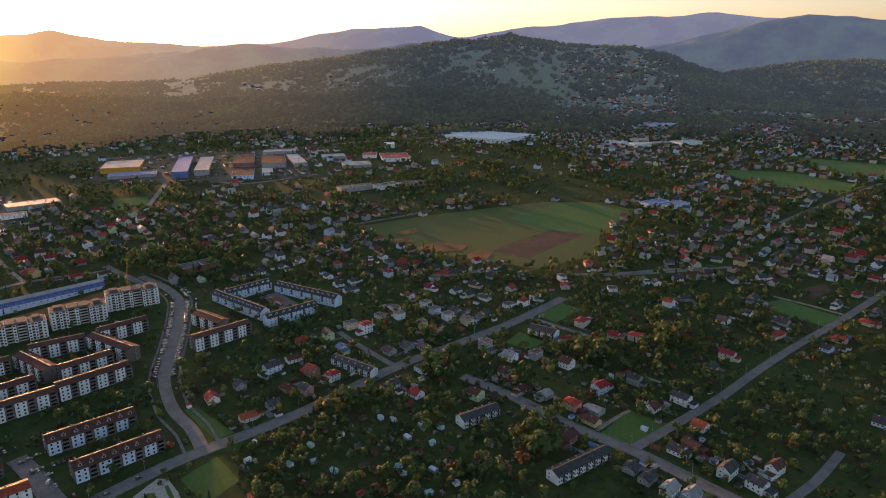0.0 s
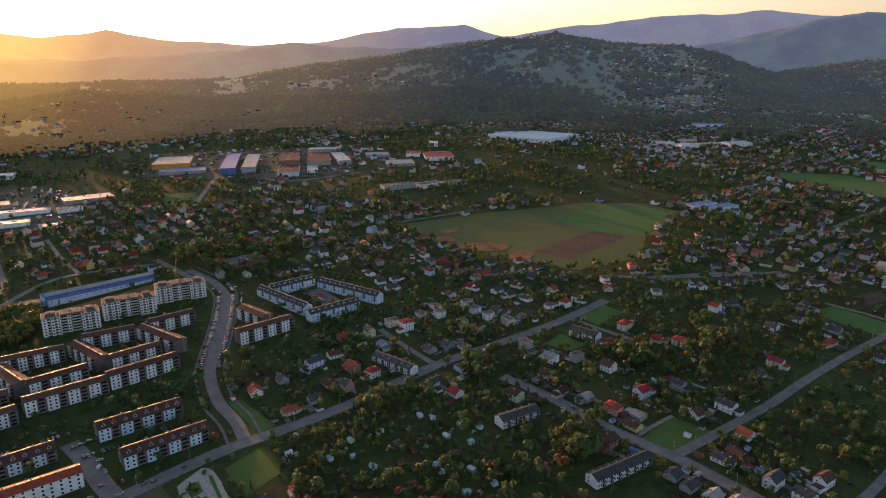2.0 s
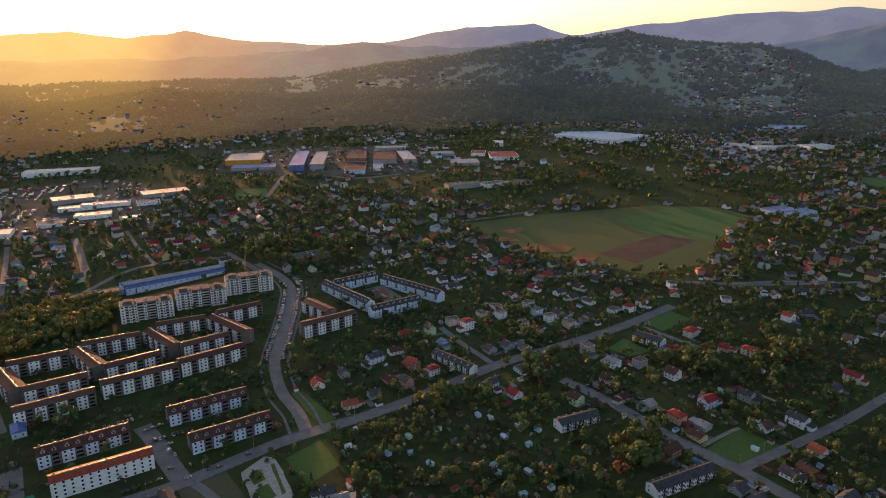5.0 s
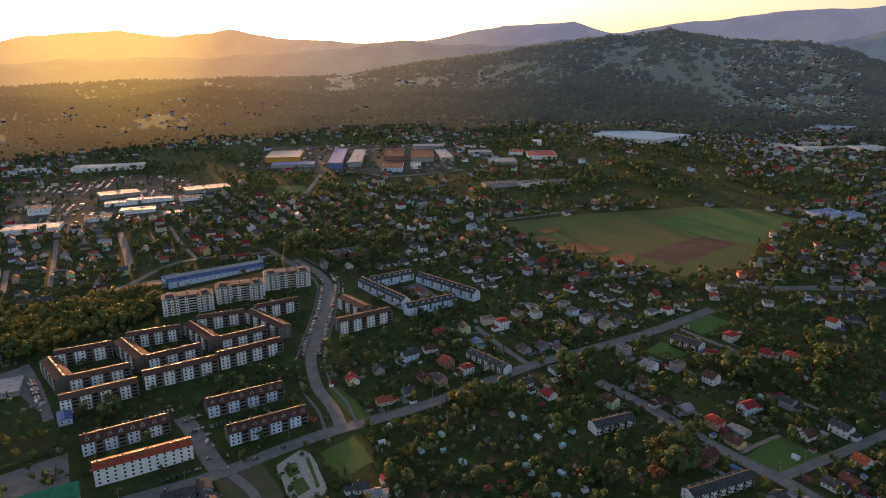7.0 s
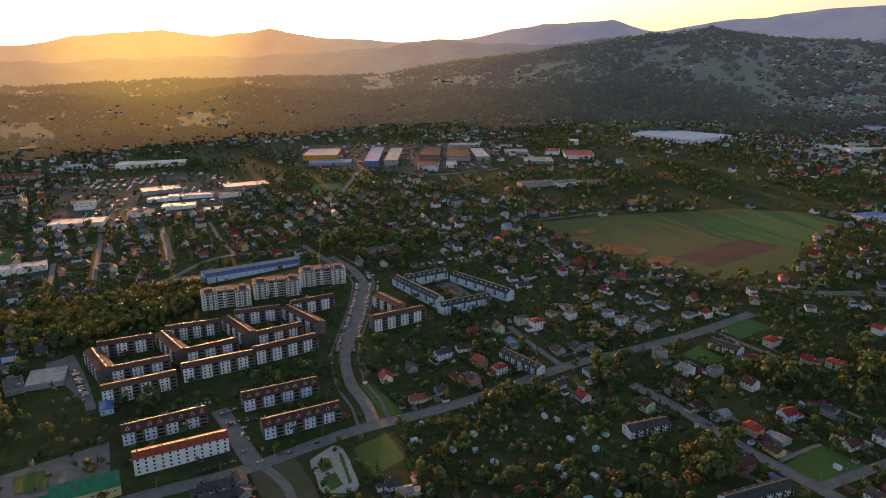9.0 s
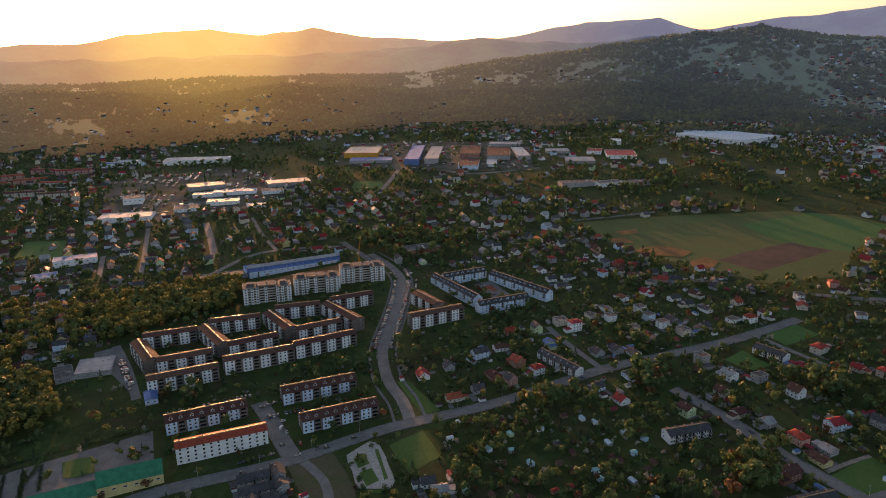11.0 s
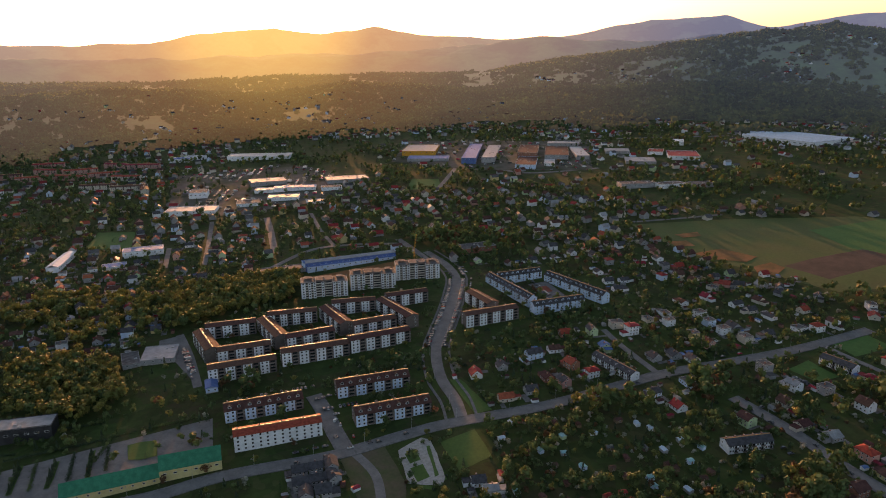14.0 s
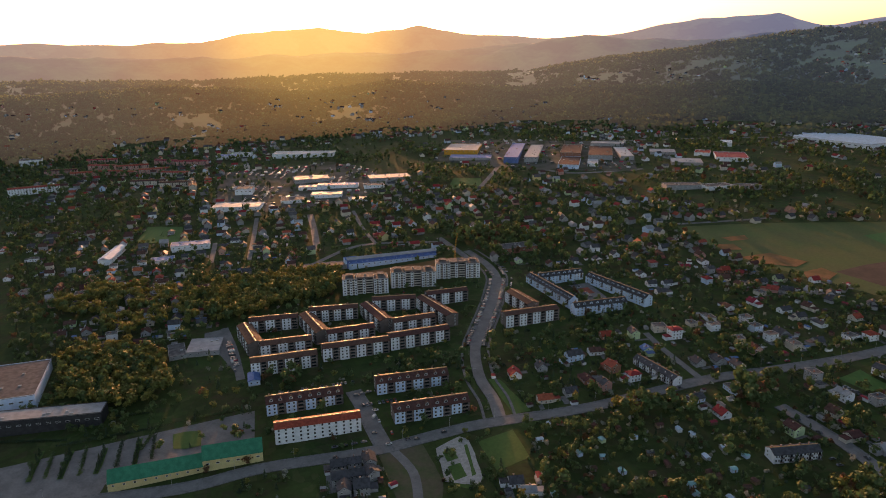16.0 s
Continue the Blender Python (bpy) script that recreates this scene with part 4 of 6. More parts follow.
# sheds and halls: centre, heading, length, depth, height, roof, wall
hall(-289.1, 729.8, 47.0, 43.8, 21.6, 10.0, 'felt', 'brick')
hall(-335.7, 228.3, 46.3, 55.4, 13.5, 4.5, 'metal_green', 'plaster_yellow')
hall(-303.2, 261.8, 43.1, 37.1, 14.9, 6.9, 'metal_green', 'plaster_yellow')
hall(-456.1, 236.5, 37.7, 77.1, 16.2, 10.0, 'metal_grey', 'dark_panel')
hall(-527.7, 255.0, 46.7, 44.9, 67.2, 10.0, 'felt', 'plaster_blue')
hall(-443.4, 375.0, 36.8, 27.2, 29.7, 3.6, 'metal_grey', 'plaster_grey')
hall(-460.1, 358.3, 50.4, 13.7, 27.0, 3.0, 'felt', 'plaster_grey')
hall(-363.0, 347.9, 43.7, 9.1, 16.2, 3.8, 'metal_blue', 'plaster_blue')
hall(-748.0, 520.0, 124.0, 66.0, 14.0, 5.0, 'metal_sky', 'plaster_white')
hall(-680.4, 583.2, 44.0, 47.2, 21.6, 6.2, 'metal_blue', 'plaster_white')
hall(-668.5, 527.7, 48.6, 26.8, 16.2, 5.0, 'metal_blue', 'plaster_white')
hall(-641.9, 1316.1, 18.8, 69.2, 108.0, 12, 'metal_grey', 'metal_orange')
hall(-588.7, 1238.1, 20.4, 83.0, 45.4, 7, 'metal_blue', 'plaster_grey')
hall(-525.5, 1321.9, 17.2, 28.1, 223.4, 8, 'metal_blue', 'panel_blue')
hall(-485.1, 1327.0, 15.7, 26.2, 191.4, 8, 'metal_grey', 'plaster_grey')
hall(-385.8, 1251.7, 13.9, 38.2, 108.7, 8, 'tile_brown', 'plaster_blue')
hall(-419.4, 1372.6, 14.6, 40.2, 129.0, 8, 'tile_brown', 'brick')
hall(-343.3, 1259.9, 15.2, 19.3, 54.6, 7, 'metal_white', 'plaster_white')
hall(-358.1, 1367.9, 14.7, 46.2, 139.0, 8, 'tile_brown', 'plaster_grey')
hall(-313.7, 1375.4, 20.1, 24.8, 135.1, 7, 'metal_white', 'plaster_grey')
hall(-369.2, 1467.1, 11.0, 68.2, 35.8, 8, 'metal_grey', 'plaster_grey')
hall(-113.7, 1395.3, 10.2, 57.0, 80.2, 9, 'tile_red', 'plaster_white')
hall(-167.4, 1417.7, 4.4, 28.8, 45.1, 9, 'tile_red', 'plaster_white')
hall(-184.2, 1325.1, 12.5, 55.3, 57.2, 6, 'metal_grey', 'plaster_grey')
hall(-243.6, 1412.8, 13.7, 48.3, 45.7, 6, 'metal_grey', 'plaster_grey')
hall(-136.3, 1535.9, 5.7, 22.5, 44.4, 12, 'plaster_white', 'plaster_white')
hall(-764.8, 759.4, 30.0, 72.9, 35.1, 10.0, 'metal_white', 'plaster_white')
hall(-827.4, 842.8, 34.6, 28.7, 29.7, 17.5, 'felt', 'plaster_white')
hall(-778.3, 961.4, 45.5, 62.3, 40.5, 10.0, 'metal_grey', 'plaster_grey')
hall(-732.5, 911.6, 31.2, 53.4, 24.3, 7.5, 'metal_white', 'plaster_white')
hall(-678.9, 873.7, 31.0, 49.8, 27.0, 8.8, 'metal_grey', 'plaster_white')
hall(-711.5, 827.3, 37.0, 37.2, 32.4, 7.5, 'felt', 'plaster_white')
hall(-613.7, 867.7, 41.2, 28.7, 18.9, 7.5, 'metal_grey', 'plaster_white')
hall(-651.7, 1023.5, 40.7, 74.2, 40.5, 7.5, 'metal_grey', 'plaster_grey')
hall(-159.6, 1115.6, 29.2, 55.6, 24.3, 11.2, 'felt', 'plaster_grey')
hall(-108.2, 1130.7, 40.4, 45.9, 21.6, 10.0, 'felt', 'plaster_white')
hall(-63.5, 1145.7, 33.6, 38.1, 21.6, 10.0, 'felt', 'plaster_grey')
hall(-1479.5, 887.7, 51.9, 42.8, 32.4, 20.0, 'felt', 'plaster_white')
hall(-833.8, 847.6, 47.7, 25.1, 24.3, 15.0, 'felt', 'plaster_white')
hall(-411.5, 638.0, 47.3, 108.0, 11.0, 7.2, 'metal_grey', 'panel_blue')
hall(-405.8, 632.8, 47.3, 106.0, 4.6, 4.2, 'metal_blue', 'plaster_blue')
hall(-446.5, 604.0, 47.3, 14.0, 12.0, 9.6, 'metal_blue', 'plaster_blue')
hall(-469.0, 584.5, 45.0, 50.0, 17.0, 4.6, 'felt', 'plaster_grey')
hall(310.0, 1003.0, 33.0, 44.0, 20.0, 9.0, 'metal_blue', 'plaster_blue')
hall(336.0, 990.0, 33.0, 46.0, 22.0, 9.0, 'metal_blue', 'plaster_blue')
hall(375.0, 1540.0, -30.0, 44.0, 26.0, 11.0, 'metal_white', 'plaster_white')
hall(420.0, 1512.0, 20.0, 46.0, 30.0, 12.0, 'metal_white', 'plaster_white')
hall(468.0, 1530.0, 20.0, 58.0, 26.0, 9.0, 'metal_grey', 'plaster_grey')
hall(530.0, 1532.0, 24.0, 62.0, 36.0, 12.0, 'metal_white', 'plaster_white')
hall(438.0, 1580.0, 10.0, 40.0, 18.0, 9.0, 'metal_grey', 'plaster_cream')
hall(560.0, 1830.0, 8.0, 84.0, 40.0, 11.0, 'metal_blue', 'plaster_blue')
hall(-948.0, 1158.0, 28.0, 130.0, 44.0, 11.0, 'metal_white', 'plaster_white')
hall(-1096.0, 1082.0, 26.0, 44.0, 26.0, 11.0, 'metal_blue', 'plaster_white')
hall(-1082.0, 1112.0, 26.0, 40.0, 20.0, 11.0, 'metal_white', 'plaster_white')
hall(-700.0, 935.0, 30.0, 70.0, 22.0, 9.0, 'metal_blue', 'plaster_white')
hall(-640.0, 955.0, 38.0, 34.0, 20.0, 9.0, 'felt', 'plaster_white')


def factory(u, v, yaw, L, D, H, bays):
    """A wide works hall whose roof is a row of long shallow ridges."""
    ob = thing("factory", spot(u, v, 0, yaw), "wide white factory with a ribbed pale blue metal roof", "industrial building")
    part("wall", boxes("wall", ["plaster_white", "concrete"], (-L / 2, L / 2, -D / 2, D / 2, -4.0, H, 0), (-L / 2 - 0.1, L / 2 + 0.1, -D / 2 - 0.1, D / 2 + 0.1, -8.0, -4.0, 1)), ob)
    w = D / bays
    for i in range(bays):
        part("roof_bay", shared(("roof_bay", L, w), lambda: gable_roof(L, w - 1.6, 0, 1.9, "metal_sky", 0.2)), ob, at=pose(0, -D / 2 + w * (i + 0.5), H + 0.15))
        part("gutter", shared(("gutter", L), lambda: boxes("gutter", ["metal_grey"], (-L / 2, L / 2, -0.9, 0.9, 0, 0.35))), ob, at=pose(0, -D / 2 + w * i + 0.9, H))
    for i in range(14):
        put_window(ob, -L / 2 + L * (i + 0.5) / 14, -D / 2, H * 0.3, 180, 6.0, 1.6)
    part("office", boxes("office", ["plaster_blue", "felt"], (-22, 22, -9, 9, -6, H + 2.5, 0), (-22.2, 22.2, -9.2, 9.2, H + 2.5, H + 3.0, 1)), ob, at=pose(-L / 2 - 15, D * 0.1, 0, 0, 0, 90))
    for i in range(int(L / 9)):
        for j in range(int(D / 9)):
            p = spot(u, v, 0, yaw) @ Vector((-L / 2 + 9 * i, -D / 2 + 9 * j, 0))
            TAKEN.append((p.x, p.y / math.cos(radians(3.0)), 9.0))


factory(97.0, 1650.0, -38.3, 178.0, 138.0, 5.5, 9)
# red-roofed flats of the old town
for u, v, yaw, L in ((-1236, 846, 50, 62), (-1176, 876, 14, 60), (-1205, 925, 50, 60), (-1130, 915, 50, 56), (-1048, 832, 35, 62), (-985, 842, 38, 60), (-945, 838, -42, 40), (-1118, 1000, 27, 66), (-1270, 905, 20, 58), (-1060, 905, 20, 54), (-1330, 950, 40, 60), (-1180, 990, 15, 50), (-1310, 840, 48, 58)):
    block(u, v, yaw, L, 13, 3, 'tile_red' if v > 845 else 'tile_brown', 'plaster_pink' if u < -1100 else 'plaster_cream', 0)
block(-1200, 712, 57, 80, 14, 4, 'tile_red', 'plaster_white', 0)
# houses: place, heading, length, depth, storeys, roof, wall
house(-177.1, 438.6, 124, 12.8, 10.4, 1, 'tile_red', 'plaster_white')
house(-161.9, 457.6, 126, 10.1, 9.4, 1, 'slate', 'plaster_grey')
house(-143.4, 483.9, 48, 16.2, 8.7, 2, 'slate', 'plaster_blue')
house(-130.9, 501.3, 35, 11.9, 9.6, 1, 'tile_brown', 'plaster_white')
house(-130.0, 534.3, 35, 11.0, 10.3, 1, 'tile_red', 'brick')
house(-108.3, 545.1, 125, 12.8, 8.8, 2, 'slate', 'plaster_green')
house(-92.2, 521.1, 124, 10.0, 10.2, 1, 'metal_blue', 'plaster_green')
house(-90.9, 566.2, 35, 13.4, 10.2, 2, 'felt', 'plaster_cream')
house(-76.1, 557.9, 41, 11.9, 9.9, 3, 'tile_red', 'plaster_white')
house(-110.2, 478.3, 141, 12.4, 10.4, 2, 'tile_orange', 'brick')
house(-92.0, 470.5, 45, 11.3, 8.8, 2, 'tile_red', 'plaster_white')
house(-123.0, 452.9, 134, 11.1, 9.7, 1, 'tile_brown', 'brick')
house(-108.9, 448.8, 139, 11.2, 9.1, 2, 'slate', 'plaster_pink')
house(-129.3, 429.9, 40, 11.1, 9.5, 1, 'slate', 'plaster_grey')
house(-143.3, 412.9, 36, 13.4, 8.5, 1, 'tile_orange', 'plaster_cream')
house(-47.9, 587.4, 130, 10.1, 10.1, 2, 'felt', 'plaster_white')
house(-25.4, 567.0, 131, 10.0, 8.6, 2, 'felt', 'plaster_yellow')
house(-14.6, 598.7, 134, 10.7, 10.0, 2, 'felt', 'plaster_blue')
house(-1.8, 585.7, 44, 11.2, 9.2, 2, 'felt', 'plaster_white')
house(-23.7, 614.6, 43, 10.4, 10.0, 2, 'felt', 'plaster_white')
house(-51.8, 512.7, 135, 10.1, 10.4, 1, 'slate', 'plaster_grey')
house(-36.5, 524.8, 128, 12.1, 10.3, 1, 'slate', 'plaster_grey')
house(-15.2, 510.3, 133, 11.9, 9.1, 1, 'slate', 'plaster_white')
house(-11.7, 552.1, 128, 10.3, 8.8, 2, 'tile_brown', 'plaster_pink')
house(-66.5, 589.5, 131, 10.6, 8.6, 1, 'felt', 'plaster_cream')
house(-53.5, 607.7, 128, 11.4, 9.0, 1, 'felt', 'plaster_white')
house(-41.3, 639.5, 130, 11.6, 9.3, 1, 'tile_brown', 'plaster_white')
house(-21.3, 660.9, 139, 10.1, 9.5, 1, 'tile_red', 'plaster_white')
house(-5.9, 702.3, 176, 12.6, 10.4, 1, 'tile_orange', 'plaster_pink')
house(-54.9, 742.7, 35, 10.4, 9.4, 1, 'tile_red', 'brick')
house(-39.8, 739.5, 92, 11.0, 9.4, 1, 'tile_red', 'brick')
house(-90.4, 698.4, 130, 13.4, 9.4, 1, 'slate', 'plaster_grey')
house(-104.0, 680.7, 39, 11.7, 9.1, 1, 'slate', 'plaster_white')
house(-118.8, 673.1, 35, 11.3, 10.5, 1, 'slate', 'plaster_white')
house(-133.9, 696.4, 128, 11.7, 9.2, 1, 'slate', 'plaster_white')
house(-105.1, 654.1, 36, 12.7, 10.2, 1, 'slate', 'plaster_white')
house(-213.4, 710.9, 40, 12.7, 9.9, 1, 'slate', 'plaster_white')
house(-190.1, 726.3, 130, 11.3, 9.9, 1, 'slate', 'plaster_white')
house(-189.0, 789.5, 122, 12.7, 9.9, 1, 'slate', 'plaster_grey')
house(-164.8, 773.5, 126, 12.3, 9.7, 1, 'tile_orange', 'plaster_cream')
house(-142.5, 796.8, 123, 10.9, 9.8, 1, 'tile_brown', 'plaster_cream')
house(-124.6, 827.4, 125, 12.3, 10.1, 1, 'tile_brown', 'plaster_grey')
house(-104.2, 816.6, 124, 12.6, 10.2, 1, 'slate', 'plaster_grey')
house(-79.6, 762.3, 125, 13.0, 9.9, 1, 'slate', 'plaster_white')
house(-175.9, 750.3, 131, 11.8, 9.6, 1, 'slate', 'plaster_white')
house(-214.4, 806.2, 125, 13.3, 9.5, 1, 'slate', 'plaster_grey')
house(-238.9, 824.0, 34, 12.6, 8.8, 1, 'tile_brown', 'plaster_cream')
house(-95.5, 736.0, 33, 12.3, 9.3, 1, 'tile_red', 'plaster_cream')
house(-44.5, 458.2, 49, 12.2, 9.9, 1, 'slate', 'plaster_blue')
house(-24.9, 444.7, 134, 11.5, 9.8, 1, 'tile_red', 'plaster_white')
house(-22.7, 483.4, 131, 12.2, 8.6, 1, 'felt', 'plaster_blue')
house(-127.6, 315.3, 34, 10.2, 8.8, 1, 'slate', 'plaster_white')
house(-117.8, 310.6, 34, 10.7, 8.6, 1, 'metal_grey', 'plaster_white')
house(-150.2, 782.4, 122, 12.1, 9.7, 1, 'slate', 'plaster_grey')
house(-130.2, 772.7, 126, 10.0, 9.3, 1, 'tile_brown', 'brick')
house(-206.9, 829.0, 122, 10.4, 10.2, 1, 'tile_brown', 'plaster_cream')
house(-191.6, 838.8, 119, 12.1, 8.7, 1, 'tile_red', 'plaster_cream')
house(19.5, 441.4, 139, 12.0, 10.4, 2, 'tile_brown', 'plaster_green')
house(50.2, 502.3, 139, 12.8, 9.8, 2, 'metal_grey', 'plaster_white')
house(30.5, 521.7, 128, 12.1, 9.6, 3, 'felt', 'plaster_grey')
house(71.5, 505.2, 44, 12.1, 9.2, 2, 'felt', 'plaster_grey')
house(44.0, 477.3, 136, 10.4, 9.6, 1, 'tile_brown', 'plaster_cream')
house(95.0, 489.4, 136, 12.2, 10.3, 2, 'tile_brown', 'plaster_white')
house(54.1, 450.2, 49, 10.8, 9.1, 1, 'tile_brown', 'plaster_cream')
house(113.7, 450.3, 39, 13.4, 10.3, 2, 'tile_red', 'plaster_blue')
house(88.7, 426.6, 135, 13.4, 9.5, 2, 'tile_red', 'plaster_pink')
house(99.0, 407.1, 132, 13.4, 9.5, 1, 'tile_brown', 'plaster_yellow')
house(105.2, 419.8, 134, 10.4, 9.7, 1, 'metal_grey', 'plaster_grey')
house(79.1, 385.3, 46, 12.7, 10.2, 2, 'tile_brown', 'brick')
house(121.7, 569.5, 50, 14.0, 10.4, 2, 'tile_red', 'plaster_cream')
house(145.3, 543.9, 138, 10.9, 8.8, 1, 'tile_red', 'plaster_cream')
house(163.5, 537.3, 138, 15.1, 9.4, 2, 'tile_red', 'plaster_cream')
house(104.9, 535.3, 141, 12.6, 8.7, 1, 'tile_red', 'plaster_cream')
house(143.0, 462.5, 137, 11.9, 9.2, 2, 'slate', 'plaster_grey')
house(214.7, 613.4, 129, 11.6, 9.2, 2, 'tile_red', 'plaster_white')
house(146.1, 423.8, 41, 10.1, 9.0, 1, 'tile_brown', 'plaster_white')
house(169.7, 434.1, 132, 16.1, 9.6, 2, 'slate', 'plaster_white')
house(171.8, 399.9, 131, 11.5, 9.7, 1, 'tile_orange', 'plaster_white')
house(147.5, 372.6, 135, 11.7, 10.3, 1, 'slate', 'plaster_white')
house(158.7, 377.9, 127, 13.0, 8.9, 1, 'tile_brown', 'brick')
house(113.1, 353.2, 47, 10.2, 10.2, 1, 'slate', 'plaster_grey')
house(209.8, 484.2, 42, 11.0, 10.1, 1, 'slate', 'plaster_cream')
house(73.0, 618.0, 43, 11.7, 9.6, 2, 'tile_red', 'plaster_white')
house(86.1, 632.1, 134, 10.5, 9.7, 2, 'tile_brown', 'plaster_white')
house(58.0, 613.8, 42, 10.8, 10.1, 1, 'felt', 'plaster_white')
house(63.7, 657.6, 47, 10.1, 9.9, 1, 'tile_red', 'plaster_cream')
house(121.3, 685.3, 104, 12.5, 8.6, 2, 'felt', 'plaster_white')
house(121.3, 663.2, 90, 12.3, 10.4, 1, 'tile_orange', 'plaster_cream')
house(169.0, 654.7, 90, 11.0, 10.3, 1, 'felt', 'plaster_white')
house(36.1, 631.6, 137, 11.4, 8.8, 1, 'slate', 'plaster_white')
house(33.6, 592.0, 37, 10.4, 9.3, 1, 'slate', 'plaster_grey')
house(16.1, 574.4, 127, 12.0, 10.0, 2, 'felt', 'plaster_cream')
house(19.2, 641.2, 43, 11.5, 9.1, 1, 'slate', 'plaster_cream')
house(6.4, 652.1, 46, 13.3, 9.2, 1, 'slate', 'plaster_white')
house(79.3, 696.9, 91, 10.5, 9.8, 1, 'slate', 'plaster_grey')
house(7.5, 704.5, 2, 11.9, 9.7, 1, 'slate', 'plaster_grey')
house(158.4, 729.9, 93, 10.9, 10.0, 2, 'tile_orange', 'plaster_pink')
house(192.4, 730.7, 9, 10.8, 9.2, 1, 'felt', 'plaster_cream')
house(261.7, 806.1, 3, 12.5, 9.8, 1, 'slate', 'plaster_white')
house(266.2, 855.4, 97, 10.3, 8.7, 1, 'tile_red', 'plaster_cream')
house(307.8, 819.4, 10, 13.1, 9.5, 1, 'slate', 'plaster_white')
house(294.5, 762.8, 98, 10.1, 10.0, 1, 'tile_red', 'plaster_cream')
house(274.0, 747.4, 93, 13.3, 9.9, 1, 'tile_red', 'plaster_cream')
house(281.9, 773.1, 93, 13.4, 9.8, 1, 'tile_orange', 'plaster_cream')
house(252.0, 735.8, 3, 12.2, 9.2, 1, 'slate', 'plaster_grey')
house(208.7, 680.9, 97, 12.1, 9.2, 1, 'slate', 'plaster_white')
house(219.5, 671.8, 95, 12.9, 9.8, 1, 'slate', 'plaster_white')
house(234.9, 627.8, 8, 13.0, 9.5, 1, 'slate', 'plaster_grey')
house(281.3, 699.5, 13, 12.6, 9.3, 1, 'slate', 'plaster_grey')
house(223.8, 896.1, 92, 10.7, 8.6, 1, 'tile_brown', 'plaster_cream')
house(245.6, 823.5, 6, 12.7, 8.5, 1, 'tile_red', 'plaster_cream')
house(277.7, 797.4, 99, 12.2, 9.4, 1, 'tile_red', 'plaster_cream')
house(318.3, 910.8, 128, 10.5, 8.8, 1, 'felt', 'plaster_cream')
house(214.9, 853.7, 101, 13.1, 8.8, 1, 'slate', 'plaster_grey')
house(345.6, 887.6, 130, 10.6, 9.1, 2, 'felt', 'plaster_white')
house(71.2, 442.3, 42, 10.1, 10.3, 1, 'metal_grey', 'plaster_grey')
house(5.6, 598.4, 134, 12.4, 9.8, 1, 'slate', 'plaster_grey')
house(25.8, 669.0, 139, 10.4, 9.8, 1, 'tile_brown', 'plaster_cream')
house(45.1, 710.8, 90, 12.6, 8.8, 1, 'slate', 'plaster_grey')
house(56.4, 733.5, 85, 10.8, 8.7, 1, 'tile_brown', 'plaster_grey')
house(282.6, 592.1, 132, 11.3, 9.1, 1, 'slate', 'plaster_white')
house(253.3, 574.1, 128, 12.6, 9.9, 1, 'slate', 'plaster_white')
house(305.8, 569.1, 126, 12.4, 10.4, 1, 'slate', 'plaster_grey')
house(290.8, 543.8, 39, 13.4, 8.5, 1, 'tile_red', 'plaster_cream')
house(229.6, 502.5, 135, 14.4, 8.6, 2, 'tile_red', 'plaster_cream')
house(376.7, 610.2, 44, 11.8, 9.2, 1, 'slate', 'plaster_white')
house(381.4, 568.2, 127, 13.1, 9.5, 1, 'tile_red', 'plaster_cream')
house(410.0, 635.5, 37, 10.9, 8.6, 1, 'tile_red', 'plaster_cream')
house(338.1, 531.3, 125, 10.9, 9.3, 1, 'tile_red', 'plaster_cream')
house(318.4, 516.2, 125, 10.1, 10.4, 1, 'slate', 'plaster_blue')
house(171.0, 349.1, 43, 14.4, 9.6, 2, 'slate', 'plaster_white')
house(183.6, 335.7, 125, 13.4, 9.6, 2, 'slate', 'plaster_white')
house(201.0, 351.0, 37, 13.0, 8.9, 2, 'tile_brown', 'plaster_white')
house(129.9, 330.4, 44, 11.7, 9.6, 2, 'metal_grey', 'plaster_white')
house(141.9, 327.8, 44, 12.5, 10.3, 1, 'metal_grey', 'plaster_white')
house(120.6, 343.5, 44, 12.9, 8.9, 1, 'slate', 'plaster_grey')
house(296.9, 403.8, 132, 10.3, 10.0, 1, 'slate', 'plaster_white')
house(438.1, 814.3, 40, 10.5, 8.7, 1, 'tile_red', 'plaster_white')
house(346.1, 747.2, 99, 11.5, 9.7, 1, 'slate', 'plaster_white')
house(363.7, 700.1, 99, 12.5, 8.6, 2, 'felt', 'plaster_pink')
house(302.4, 676.6, 101, 11.3, 8.7, 1, 'slate', 'plaster_white')
house(396.3, 695.7, 129, 12.6, 9.6, 1, 'slate', 'plaster_white')
house(422.1, 708.0, 41, 12.7, 9.6, 1, 'tile_brown', 'plaster_white')
house(435.5, 692.6, 133, 12.3, 10.4, 1, 'tile_brown', 'plaster_cream')
house(456.7, 711.3, 42, 10.9, 10.1, 1, 'felt', 'plaster_blue')
house(483.3, 797.1, 128, 10.2, 8.8, 1, 'tile_red', 'plaster_cream')
house(485.6, 770.8, 132, 11.0, 8.6, 1, 'tile_red', 'plaster_white')
house(433.9, 752.7, 41, 10.1, 8.6, 1, 'tile_brown', 'plaster_cream')
house(302.6, 626.5, 46, 13.0, 10.4, 1, 'slate', 'plaster_grey')
house(335.3, 684.4, 10, 11.5, 9.2, 1, 'slate', 'plaster_white')
house(519.5, 859.4, 127, 12.0, 10.2, 1, 'tile_red', 'plaster_cream')
house(445.8, 857.4, 38, 11.9, 8.8, 1, 'tile_red', 'plaster_cream')
house(364.6, 804.4, 12, 13.3, 10.1, 1, 'tile_brown', 'plaster_white')
